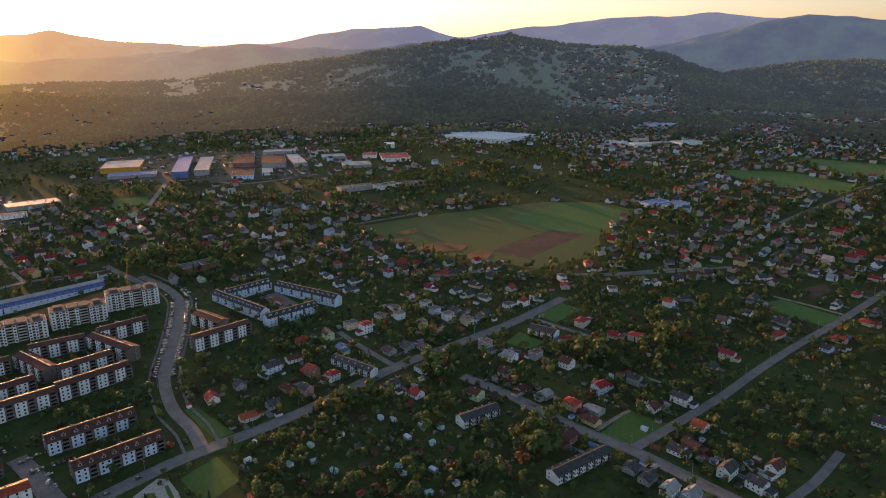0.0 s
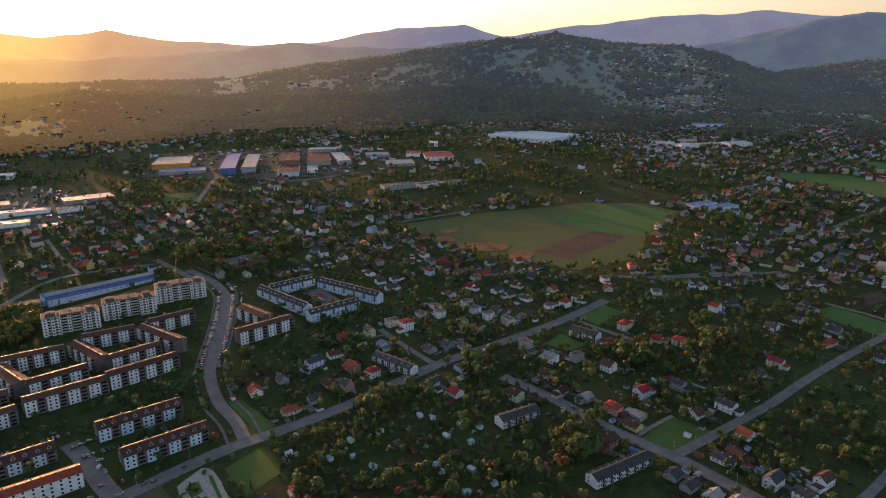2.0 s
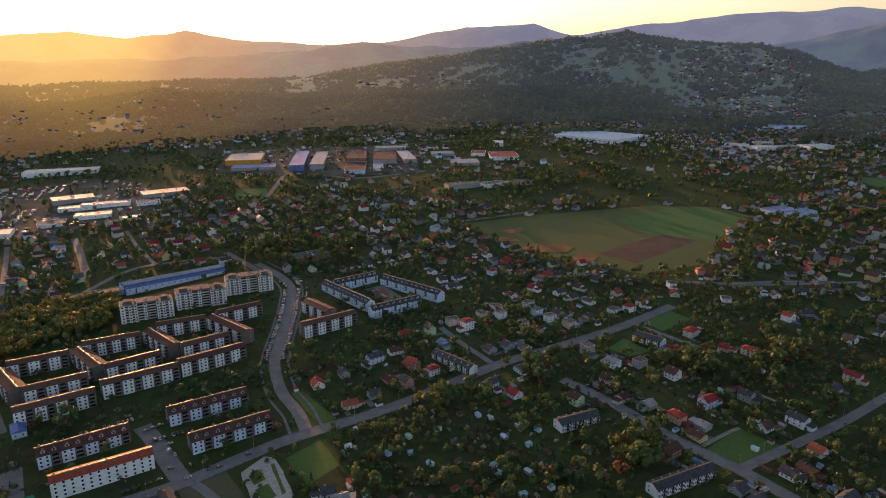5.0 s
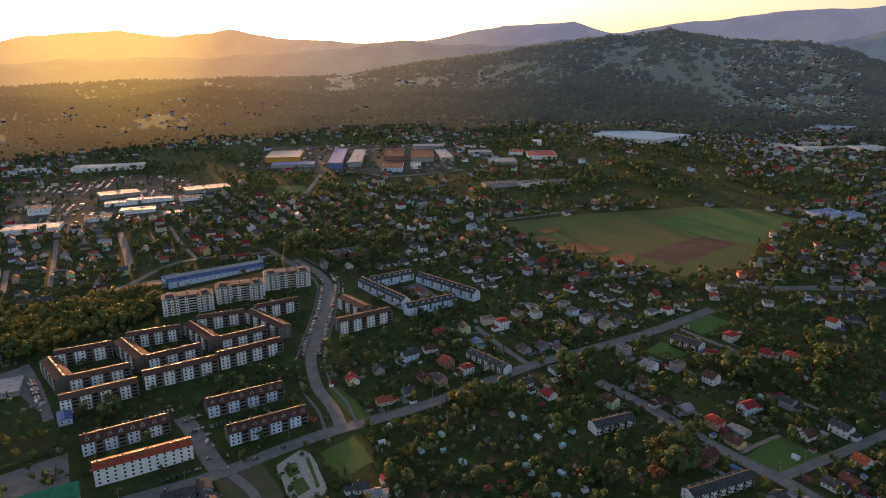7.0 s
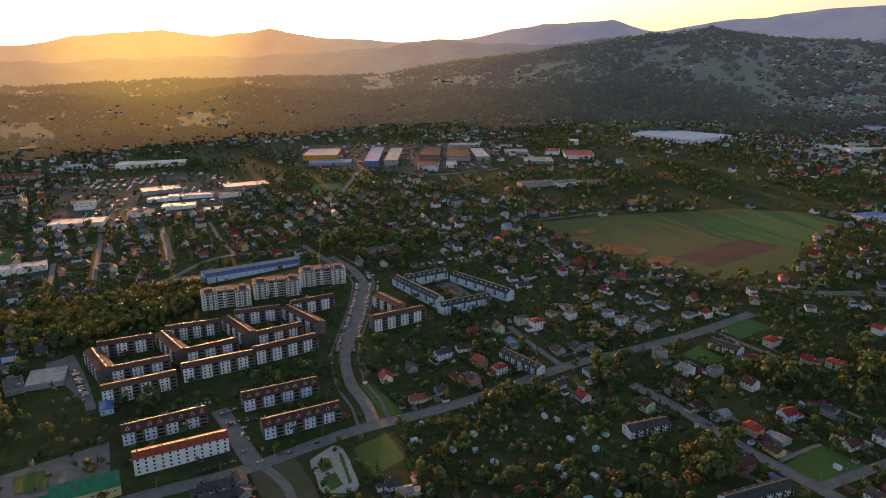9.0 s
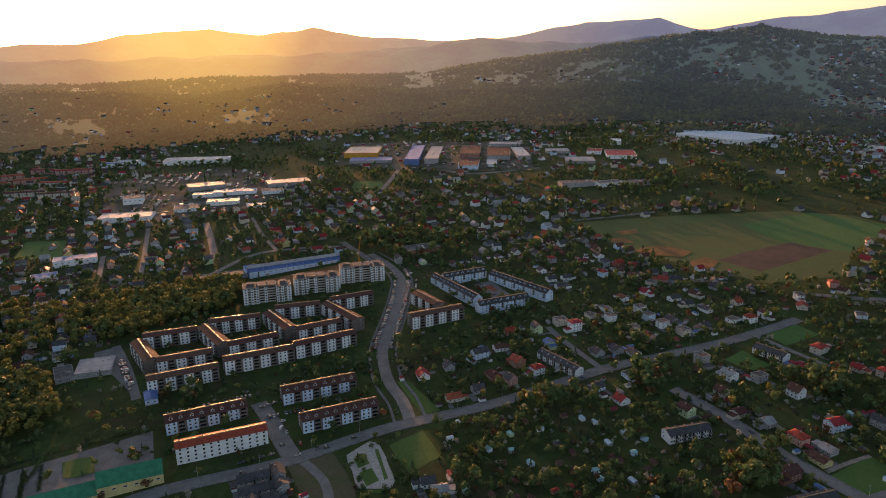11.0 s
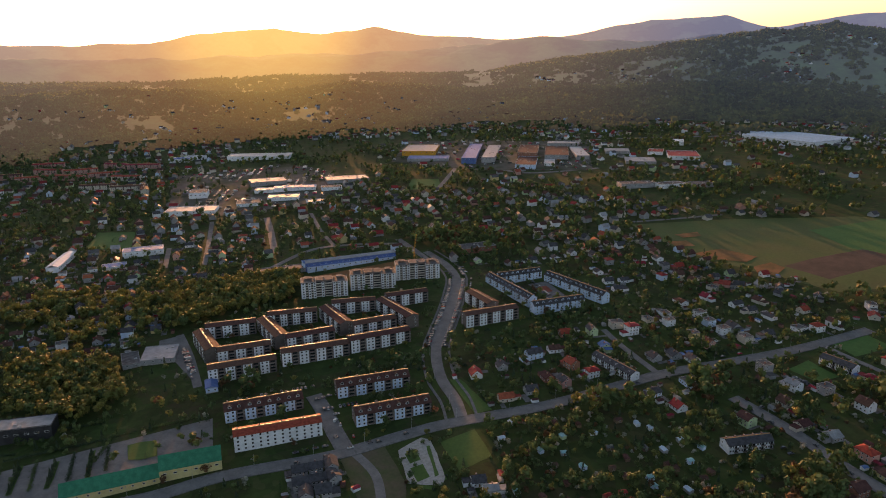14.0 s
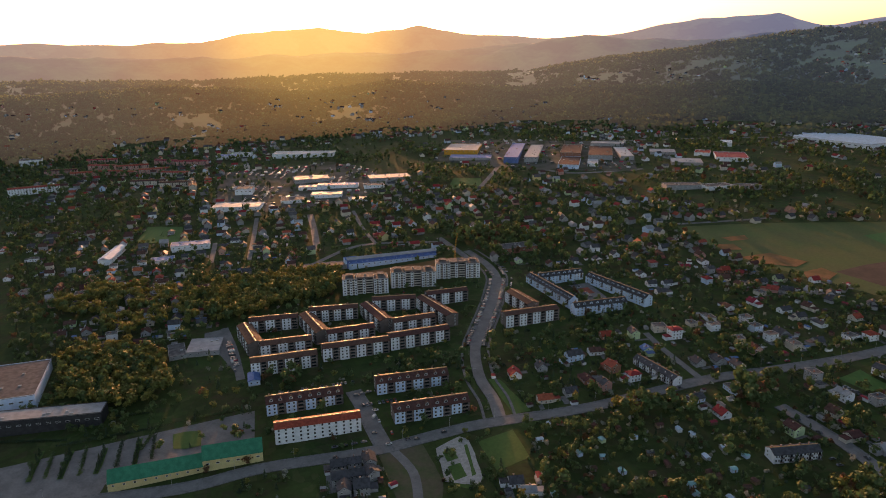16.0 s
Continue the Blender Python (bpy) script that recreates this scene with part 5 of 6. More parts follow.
house(341.7, 670.0, 46, 13.2, 9.4, 1, 'tile_brown', 'plaster_cream')
house(453.9, 680.1, 130, 12.7, 10.4, 1, 'tile_red', 'plaster_cream')
house(403.6, 590.6, 44, 12.1, 8.7, 1, 'slate', 'plaster_grey')
house(407.6, 746.1, 12, 10.2, 10.5, 1, 'slate', 'plaster_grey')
house(498.2, 744.4, 131, 11.7, 10.3, 1, 'tile_red', 'plaster_cream')
house(523.5, 820.8, 129, 11.0, 8.9, 1, 'slate', 'plaster_grey')
house(245.5, 683.5, 7, 12.6, 9.0, 1, 'slate', 'plaster_white')
house(279.6, 720.9, 94, 13.4, 10.2, 1, 'tile_brown', 'plaster_cream')
house(-233.6, 281.2, 40, 11.4, 8.8, 2, 'slate', 'plaster_grey')
house(-226.3, 288.1, 39, 10.1, 8.8, 2, 'slate', 'plaster_grey')
house(-218.7, 293.9, 131, 13.2, 8.9, 2, 'slate', 'plaster_grey')
house(-225.5, 271.8, 38, 12.4, 10.2, 2, 'slate', 'plaster_grey')
house(-218.1, 278.2, 42, 11.3, 8.5, 2, 'slate', 'plaster_grey')
house(-211.1, 284.0, 149, 10.6, 9.3, 2, 'slate', 'plaster_grey')
house(-216.7, 263.5, 126, 11.1, 9.3, 2, 'slate', 'plaster_grey')
house(-209.0, 270.3, 38, 11.4, 10.5, 2, 'slate', 'plaster_grey')
house(-721.6, 464.4, 135, 12.4, 9.8, 1, 'tile_red', 'plaster_white')
house(-779.3, 560.2, 134, 11.3, 9.7, 1, 'tile_orange', 'plaster_white')
house(-838.4, 496.3, 131, 11.0, 8.7, 1, 'slate', 'plaster_white')
house(-831.8, 470.6, 40, 12.0, 10.0, 1, 'felt', 'plaster_white')
house(-609.3, 475.6, 43, 13.3, 9.0, 1, 'tile_brown', 'plaster_white')
house(-707.7, 419.6, 128, 12.6, 9.8, 1, 'tile_brown', 'brick')
house(-676.5, 428.6, 48, 12.4, 10.2, 1, 'tile_brown', 'brick')
house(-650.0, 445.9, 45, 10.7, 9.5, 1, 'slate', 'plaster_grey')
house(-730.9, 393.5, 129, 13.4, 9.6, 1, 'felt', 'plaster_grey')
house(-600.2, 624.6, 35, 11.4, 8.9, 1, 'tile_brown', 'plaster_cream')
house(-659.5, 648.1, 133, 13.2, 9.7, 1, 'tile_orange', 'plaster_cream')
house(-645.0, 625.2, 36, 12.4, 9.6, 1, 'slate', 'plaster_white')
house(-583.0, 631.3, 128, 13.1, 8.9, 1, 'tile_brown', 'plaster_cream')
house(-590.5, 602.5, 37, 12.2, 10.3, 1, 'slate', 'plaster_grey')
house(-576.5, 679.9, 41, 12.7, 8.9, 1, 'tile_brown', 'plaster_grey')
house(-603.2, 679.4, 41, 12.9, 10.3, 1, 'tile_red', 'plaster_cream')
house(-757.4, 620.5, 131, 11.5, 9.6, 1, 'slate', 'plaster_grey')
house(-793.1, 414.2, 130, 11.0, 9.7, 1, 'tile_brown', 'plaster_white')
house(-970.4, 528.7, 129, 10.1, 8.7, 1, 'slate', 'plaster_white')
house(-906.1, 478.3, 132, 10.6, 8.9, 1, 'tile_red', 'plaster_white')
house(-930.9, 543.9, 132, 12.4, 10.0, 1, 'tile_brown', 'plaster_cream')
house(-875.0, 565.3, 41, 12.9, 10.4, 1, 'slate', 'plaster_grey')
house(-812.1, 609.7, 44, 12.3, 10.4, 1, 'tile_brown', 'plaster_cream')
house(-845.1, 586.9, 43, 12.9, 9.5, 1, 'tile_brown', 'plaster_white')
house(-460.1, 734.2, 44, 10.5, 8.7, 1, 'tile_brown', 'plaster_white')
house(-438.2, 687.8, 114, 10.4, 10.0, 1, 'tile_red', 'brick')
house(-551.9, 708.9, 133, 12.8, 9.9, 1, 'slate', 'plaster_white')
house(-515.2, 684.7, 134, 12.2, 10.4, 1, 'tile_brown', 'plaster_cream')
house(-520.7, 711.0, 43, 10.2, 8.9, 1, 'slate', 'plaster_white')
house(-480.6, 698.1, 46, 12.4, 10.0, 1, 'tile_orange', 'brick')
house(-641.3, 599.7, 41, 11.9, 9.3, 1, 'slate', 'plaster_grey')
house(-886.8, 503.7, 42, 11.3, 9.9, 1, 'slate', 'plaster_grey')

# ---- more houses of the town, in plots along the grid of streets ----
CELL = {}


def index_taken():
    CELL.clear()
    for u, v, r in TAKEN:
        CELL.setdefault((int(u // 20), int(v // 20)), []).append((u, v, r))


def is_free(u, v, r):
    i, j = int(u // 20), int(v // 20)
    for a in range(i - 2, i + 3):
        for b in range(j - 2, j + 3):
            for x, y, q in CELL.get((a, b), ()):
                if (x - u) ** 2 + (y - v) ** 2 < (r + q) ** 2:
                    return False
    return True


NO_HOUSE = [AREAS[k][1] for k in AREAS if k not in ("green_field",)]
COURTS = [[(-464.0, 344.0), (-376.0, 312.0), (-160.0, 528.0), (-208.0, 672.0), (-400.0, 640.0), (-480.0, 480.0)], [(-384.0, 160.0), (-160.0, 288.0), (-192.0, 384.0), (-400.0, 320.0)]]
WOODS_PATCH = [[(-208.0, 1024.0), (-32.0, 1024.0), (192.0, 1152.0), (96.0, 1328.0), (-96.0, 1264.0)], [(32.0, 1024.0), (240.0, 1040.0), (416.0, 1120.0), (368.0, 1264.0), (96.0, 1216.0)]]
rng = random.Random(11)
index_taken()
sites = []
c45 = math.sqrt(0.5)
for i in range(-85, 86):
    for j in range(-85, 86):
        a, b = i * 25 + rng.uniform(-4, 4), j * 22 + rng.uniform(-4, 4)
        u, v = (a - b) * c45 - 90, (a + b) * c45 + 900
        keep = rng.random()
        if v < 320 or v > 1900 or u < -1.6 * v - 60 or u > 0.62 * v + 50 or (v < 680 and u > -480):
            continue
        dense = noise.noise((u * 0.004, v * 0.004, 3)) - (0.12 if v > 1000 else 0)
        if v > 1020 and u < 240:
            dense -= 0.35
        if v > 1250 and u > 240:
            dense += 0.25
        if keep > 0.66 + dense * 0.9 or any(inside((u, v), p) for p in NO_HOUSE + COURTS + WOODS_PATCH):
            continue
        if near_road(u, v, 6) or not is_free(u, v, 8):
            continue
        sites.append((v, u))
        TAKEN.append((u, v, 8))
        CELL.setdefault((int(u // 20), int(v // 20)), []).append((u, v, 8))
sites.sort(key=lambda s: s[0] + abs(s[1]) * 0.3)
ROOF_PICK = ["tile_red"] * 3 + ["tile_brown"] * 9 + ["tile_orange"] * 2 + ["slate"] * 9 + ["felt"] * 3 + ["metal_grey"] * 2
WALL_PICK = ["plaster_white"] * 2 + ["plaster_cream"] * 5 + ["plaster_grey"] * 10 + ["plaster_blue"] * 2 + ["plaster_yellow", "plaster_pink", "plaster_green"]
for v, u in sites[:88]:
    house(u, v, 45 + rng.choice((0, 90)) + rng.uniform(-8, 8), rng.uniform(9.5, 13), rng.uniform(8, 10), rng.choice((1, 1, 2)), rng.choice(ROOF_PICK), rng.choice(WALL_PICK), windows=False)

# the far rest of the town, one mesh
names = sorted(set(ROOF_PICK + WALL_PICK))
V, F, I = [], [], []
far_sites = [spot(u, v, 0, 45 + rng.choice((0, 90)) + rng.uniform(-12, 12)) for v, u in sites[88:]]
HILL_HOUSE = set()
for low, high, r0, r1, count, gap in ((8.5, 18.0, 1960, 2850, 640, -0.35), (16, 36, 1880, 2420, 420, -0.3), (-17, 5, 2440, 2720, 190, -0.05), (-62, -18, 1900, 2330, 300, 0.0), (-4, 12, 2750, 2960, 60, 0.05)):
    for _ in range(count):
        a, r = radians(rng.uniform(low, high)), rng.uniform(r0, r1)
        x, y = r * math.sin(a), r * math.cos(a)
        if noise.noise((x * 0.006, y * 0.006, 8)) > gap:
            far_sites.append(pose(x, y, height(x, y) - 0.3, 0, 0, rng.uniform(0, 180)))
            HILL_HOUSE.add((int(x // 16), int(y // 16)))
for m in far_sites:
    L, D, H = rng.uniform(9, 13) / 2, rng.uniform(8, 10) / 2, rng.choice((3.2, 3.4, 6.0))
    rise = D * rng.uniform(0.5, 0.9)
    rf, wl = names.index(rng.choice(ROOF_PICK)), names.index(rng.choice(WALL_PICK))
    k = len(V)
    o = 0.5
    pts = [(-L, -D, -0.6), (L, -D, -0.6), (L, D, -0.6), (-L, D, -0.6), (-L, -D, H), (L, -D, H), (L, D, H), (-L, D, H), (-L, 0, H + rise), (L, 0, H + rise),
           (-L - o, -D - o, H - 0.3), (L + o, -D - o, H - 0.3), (L + o, 0, H + rise + 0.15), (-L - o, 0, H + rise + 0.15), (L + o, D + o, H - 0.3), (-L - o, D + o, H - 0.3)]
    V += [m @ Vector(p) for p in pts]
    F += [tuple(q + k for q in f) for f in ((0, 1, 5, 4), (2, 3, 7, 6), (1, 2, 6, 9, 5), (3, 0, 4, 8, 7), (10, 11, 12, 13), (13, 12, 14, 15))]
    I += [wl] * 4 + [rf] * 2
tagged(new("distant_houses", mesh("distant_houses", V, F, names, I)), "far rows of pitched-roof houses among trees", "houses", kind="stuff")
index_taken()


# ---- trees ----
def leaf_cloud(rng, count, spread, size, lift, lobes=6):
    """Points, turns and sizes of leaf clumps over a handful of boughs."""
    mids = [(rng.gauss(0, spread * 0.42), rng.gauss(0, spread * 0.42), lift + rng.uniform(-0.55, 0.65) * spread, spread * rng.uniform(0.38, 0.62)) for _ in range(lobes)]
    out = []
    for _ in range(count):
        mx, my, mz, mr = rng.choice(mids)
        d = Vector((rng.gauss(0, 1), rng.gauss(0, 1), rng.gauss(0, 1))).normalized() * mr * rng.uniform(0.55, 1.08)
        out.append((mx + d.x, my + d.y, max(0.5, mz + d.z), size * rng.uniform(0.6, 1.3)))
    return out


def clump_faces(rng, V, F, p, s, out=(0, 0, 0.4)):
    """One clump of leaves: a bent, ragged diamond that leans outwards."""
    n = (Vector(out) + Vector((rng.gauss(0, 0.5), rng.gauss(0, 0.5), rng.gauss(0, 0.5)))).normalized()
    a = n.cross(Vector((rng.gauss(0, 1), rng.gauss(0, 1), rng.gauss(0, 1)))).normalized()
    b = n.cross(a)
    k = len(V)
    c = Vector(p)
    V += [c + a * s, c + b * s * 0.75 - n * s * 0.2, c - a * s * rng.uniform(0.6, 1), c - b * s * 0.75 - n * s * 0.2]
    F.append((k, k + 1, k + 2, k + 3))


def crown_mesh(seed, height_, spread, mat, count, size, conifer=False):
    r = random.Random(seed)
    V, F = [], []
    if conifer:
        for _ in range(count):
            t = r.random() ** 0.8
            rad = spread * (1 - t) * r.uniform(0.7, 1.05) + 0.1
            a = r.uniform(0, 6.283)
            clump_faces(r, V, F, (rad * math.cos(a), rad * math.sin(a), 0.8 + t * (height_ - 0.8)), size * (1.15 - 0.6 * t), (math.cos(a), math.sin(a), 0.5))
    else:
        for x, y, z, s in leaf_cloud(r, count, spread, size, height_ - spread * 0.95, 7):
            clump_faces(r, V, F, (x, y, z), s, Vector((x, y, z - height_ + spread * 1.1)).normalized())
    return mesh("crown", V, F, [mat])


def trunk_mesh(seed, height_, spread):
    """A tapered trunk with four limbs."""
    r = random.Random(seed)
    V, F = [], []

    def limb(p, q, r0, r1):
        k = len(V)
        d = (q - p).normalized()
        a = d.orthogonal().normalized()
        b = d.cross(a)
        for c, rr in ((p, r0), (q, r1)):
            V.extend(c + (a * math.cos(t) + b * math.sin(t)) * rr for t in (i * 1.0472 for i in range(6)))
        F.extend((k + i, k + (i + 1) % 6, k + 6 + (i + 1) % 6, k + 6 + i) for i in range(6))
    fork = Vector((r.uniform(-0.2, 0.2), r.uniform(-0.2, 0.2), height_ * 0.45))
    limb(Vector((0, 0, -0.5)), fork, 0.24, 0.15)
    for i in range(4):
        a = i * 1.57 + r.uniform(-0.4, 0.4)
        limb(fork, fork + Vector((math.cos(a) * spread * 0.55, math.sin(a) * spread * 0.55, height_ * r.uniform(0.2, 0.4))), 0.12, 0.04)
    return mesh("trunk", V, F, ["bark"])


KINDS = []       # mesh pairs, label, weight
for n, (mat, hh, sp, count, size, conifer, text, weight) in enumerate((
        ("leaves_green", 8.5, 3.0, 260, 0.55, False, "broad green tree in fresh spring leaf", 5), ("leaves_green", 6.5, 2.5, 220, 0.5, False, "small round green garden tree", 6),
        ("leaves_green", 11.0, 3.6, 340, 0.6, False, "tall green broadleaf tree", 3), ("leaves_yellow", 8.0, 2.7, 240, 0.5, False, "yellow-green tree in young leaf", 2),
        ("leaves_rust", 7.5, 2.8, 240, 0.5, False, "russet-leaved tree in spring", 1), ("blossom", 5.0, 2.0, 170, 0.42, False, "small fruit tree in pale blossom", 2),
        ("leaves_dark", 9.5, 1.9, 240, 0.5, True, "dark green spruce with a narrow crown", 3), ("leaves_dark", 6.5, 1.3, 170, 0.42, True, "young dark conifer", 2),
        ("leaves_green", 4.0, 1.9, 150, 0.42, False, "low bushy green shrub", 6))):
    KINDS.append((trunk_mesh(n, hh, sp), crown_mesh(n + 50, hh, sp, mat, int(count * 1.9), size * 0.74, conifer), text, weight, (mat, hh, sp, conifer)))


def tree(u, v, kind, scale, yaw):
    trunk, crown, text, _, _ = KINDS[kind]
    ob = new("tree", trunk)
    ob.matrix_world = spot(u, v, 0, yaw) @ Matrix.Diagonal((scale, scale, scale * 1.0, 1))
    part("crown", crown, ob)
    tagged(ob, text + " standing on grass", "tree", "garden trees")


rng = random.Random(23)
WEIGHTS = [k[3] for k in KINDS]
plots = []
FIELDS = [AREAS[k][1] for k, a in AREAS.items() if a[0] and k not in ("ind", "ind_w", "court")]
GROVES = [AREAS[k][1] for k in AREAS if k.startswith('grove')]
PAVED = [AREAS[k][1] for k in ("ind", "ind_w", "court", "parking_c")]
WOODS = [AREAS[k][1] for k in ("wood", "wood_b")] + [[(-672.0, 432.0), (-552.0, 480.0), (-480.0, 419.2), (-528.0, 360.0), (-672.0, 376.0)]]
v = 240.0
while v < 1950:
    step = 6.4 if v < 640 else (8.5 if v < 1050 else 10.5)
    row = v
    v += step
    u = -1.7 * row - 90
    while u < 0.66 * row + 60:
        uu, vv = u + rng.uniform(-0.5, 0.5) * step, row + rng.uniform(-0.5, 0.5) * step
        u += step
        pick = rng.random()
        wood = any(inside((uu, vv), p) for p in WOODS)
        dens = 0.60 + 0.55 * noise.noise((uu * 0.018, vv * 0.018, 5)) + 0.25 * noise.noise((uu * 0.07, vv * 0.07, 9))
        if vv < 680 and uu > -160:
            dens -= 0.06
        if inside((uu, vv), AREAS["allot"][1]):
            dens = 0.66
        if inside((uu, vv), AREAS["scrub"][1]):
            dens = 0.55
        if vv > 1000 and uu < 420:
            dens = 0.85 if noise.noise((uu * 0.009, vv * 0.009, 12)) > 0.05 else 0.16
        if any(inside((uu, vv), p) for p in WOODS_PATCH):
            dens = 1.0 if noise.noise((uu * 0.008, vv * 0.008, 15)) > -0.05 else 0.12
        if any(inside((uu, vv), p) for p in COURTS):
            dens *= 0.3
        if 1500 < vv and uu < 420:
            dens += 0.2
        if any(inside((uu, vv), p) for p in GROVES):
            dens = 0.8
        if wood:
            dens = 1.0
        if pick > dens or math.hypot(uu, vv) > 1800 or any(inside((uu, vv), p) for p in FIELDS) or (any(inside((uu, vv), p) for p in PAVED) and pick > 0.10):
            continue
        if near_road(uu, vv, 2.2) or not is_free(uu, vv, 1.0):
            continue
        if wood:
            # mostly yellow leaf colour, standing in for the wood's golden backlight
            kind = rng.choice((0, 3, 3, 3, 3, 3))
            sc = rng.uniform(1.2, 1.8)
        elif any(inside((uu, vv), p) for p in GROVES):
            kind = rng.choice((0, 2, 2, 3, 4, 0))
            sc = rng.uniform(1.0, 1.6)
        else:
            kind = rng.choices(range(len(KINDS)), WEIGHTS)[0]
            sc = rng.uniform(0.65, 1.15) if vv < 680 else (rng.uniform(0.85, 1.45) if vv < 1050 else rng.uniform(0.75, 1.35))
        plots.append((vv + abs(uu) * 0.35, uu, vv, kind, sc, rng.uniform(0, 360)))
plots.sort()
for _, u, v, kind, sc, yaw in plots[:284]:
    tree(u, v, kind, sc, yaw)


def canopy(name, items, label, clumps, leafs=("leaves_green", "leaves_yellow", "leaves_rust", "blossom", "leaves_dark")):
    """Many trees that nobody could count, in one mesh: leaf clumps over boughs, with gaps."""
    r = np.random.RandomState(7)
    leafs = list(leafs)
    pts, sizes, idx, outs = [], [], [], []
    for (x, y, z), hh, sp, con, mat, n in items:
        if con:
            t = r.rand(n) ** 0.8
            rad = sp * (1 - t) * r.uniform(0.6, 1.05, n) + 0.1
            a = r.uniform(0, 6.283, n)
            p = np.stack([x + rad * np.cos(a), y + rad * np.sin(a), z + 0.6 + t * (hh - 0.6)], 1)
            outs.append(np.stack([np.cos(a), np.sin(a), np.full(n, 0.5)], 1))
        else:
            lob = np.stack([r.normal(0, sp * 0.42, 6), r.normal(0, sp * 0.42, 6), hh - sp * 0.95 + r.uniform(-0.55, 0.65, 6) * sp], 1)
            d = r.normal(0, 1, (n, 3))
            d /= np.linalg.norm(d, axis=1)[:, None]
            p = lob[r.randint(0, 6, n)] + d * (sp * r.uniform(0.3, 0.62, (n, 1)))
            p[:, 2] = np.maximum(p[:, 2], 0.3)
            mid = p - (0, 0, hh - sp * 1.15)
            outs.append(0.5 * d + 0.8 * mid / (np.linalg.norm(mid, axis=1)[:, None] + 0.01))
            p += (x, y, z)
        pts.append(p)
        sizes.append(sp * clumps / math.sqrt(n) * r.uniform(0.7, 1.3, n))
        idx.append(np.full(n, leafs.index(mat)))
    p, s, idx = np.concatenate(pts), np.concatenate(sizes), np.concatenate(idx)
    n = len(p)
    c = np.concatenate(outs) + r.normal(0, 0.45, (n, 3))
    c /= np.linalg.norm(c, axis=1)[:, None]
    a = np.cross(c, r.normal(0, 1, (n, 3)))
    a /= np.linalg.norm(a, axis=1)[:, None]
    b = np.cross(c, a)
    s = s[:, None]
    q = np.stack([p + a * s, p + b * s * 0.75 - c * s * 0.2, p - a * s * 0.85, p - b * s * 0.75 - c * s * 0.2], 1).reshape(-1, 3)
    me = bpy.data.meshes.new(name)
    me.vertices.add(4 * n)
    me.vertices.foreach_set("co", q.ravel())
    me.loops.add(4 * n)
    me.loops.foreach_set("vertex_index", np.arange(4 * n))
    me.polygons.add(n)
    me.polygons.foreach_set("loop_start", np.arange(0, 4 * n, 4))
    for m in leafs:
        me.materials.append(MATS[m])
    me.polygons.foreach_set("material_index", idx)
    me.update(calc_edges=True)
    me.validate()
    return tagged(new(name, me), label, "trees", kind="stuff")


items = []
for _, u, v, kind, sc, yaw in plots[284:]:
    mat, hh, sp, con = KINDS[kind][4]
    n = 110 if v < 430 else (70 if v < 600 else (50 if v < 800 else (28 if v < 1050 else 12)))
    if v < 680 and u < -330 and sc > 1.19:
        n = 150
    items.append((tuple(on_floor(u, v)), hh * sc, sp * sc, con, mat, n))
canopy("garden_trees", items, "trees and shrubs of gardens and groves across the town", 3.0)

rng = random.Random(37)
items = []
for _, u, v, kind, sc, yaw in [p for p in plots if p[2] < 700 and abs(p[1]) < 330]:
    # low growth round the garden trees
    for _ in range(rng.choice((0, 1, 1, 2))):
        a, r = rng.uniform(0, 6.283), rng.uniform(2.5, 6.5)
        x, y = u + r * math.cos(a), v + r * math.sin(a)
        if near_road(x, y, 1.2) or not is_free(x, y, -1.0) or any(inside((x, y), p) for p in FIELDS):
            continue
        k = rng.uniform(0.7, 1.5)
        items.append((tuple(on_floor(x, y)), 1.7 * k, 1.25 * k, False, rng.choice(("leaves_green", "leaves_green", "leaves_dark", "leaves_yellow", "leaves_rust", "blossom")), 20))
canopy("garden_shrubs", items, "low shrubs and bushes in the gardens", 3.0)


def wooded(x, y):
    """True where the hills carry woods: the scarp over the plain, the upper slopes and the eastern hill; open pastures between."""
    r, a = math.hypot(x, y), math.degrees(math.atan2(x, y))
    lean = 0.22
    if r < 1900:
        return noise.noise((x * 0.0045, y * 0.0045, 2)) > 0.05 and not any(inside((x, y / math.cos(radians(3.0))), p) for p in NO_HOUSE)
    if a < 9 and r < 2440:
        lean = 0.75 if a > -26 else (0.3 if r < 2160 else 0.65)
    elif -28 < a < 7 and r < 2770:
        lean = 0.16
    elif -20 < a < 6 and r < 2950:
        lean = 0.65
    elif 7 < a < 17.5 and r < 2960:
        lean = 0.0
    elif a >= 16 and r > 2430:
        lean = 0.9
    return noise.noise((x * 0.0045, y * 0.0045, 2)) + 0.6 * noise.noise((x * 0.016, y * 0.016, 4)) > -lean


rng = random.Random(31)
items = []
while len(items) < 42000:
    a, r = rng.uniform(-70, 38), rng.uniform(1720, 3440)
    x, y = r * math.sin(radians(a)), r * math.cos(radians(a))
    if (int(x // 16), int(y // 16)) in HILL_HOUSE or not (wooded(x, y) or rng.random() < 0.06):
        continue
    s = rng.uniform(0.5, 1.15)
    # hill_canopy leaves also emit the painted haze
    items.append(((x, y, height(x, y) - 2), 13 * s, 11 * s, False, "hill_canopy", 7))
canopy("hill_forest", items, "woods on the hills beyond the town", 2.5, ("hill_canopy",))


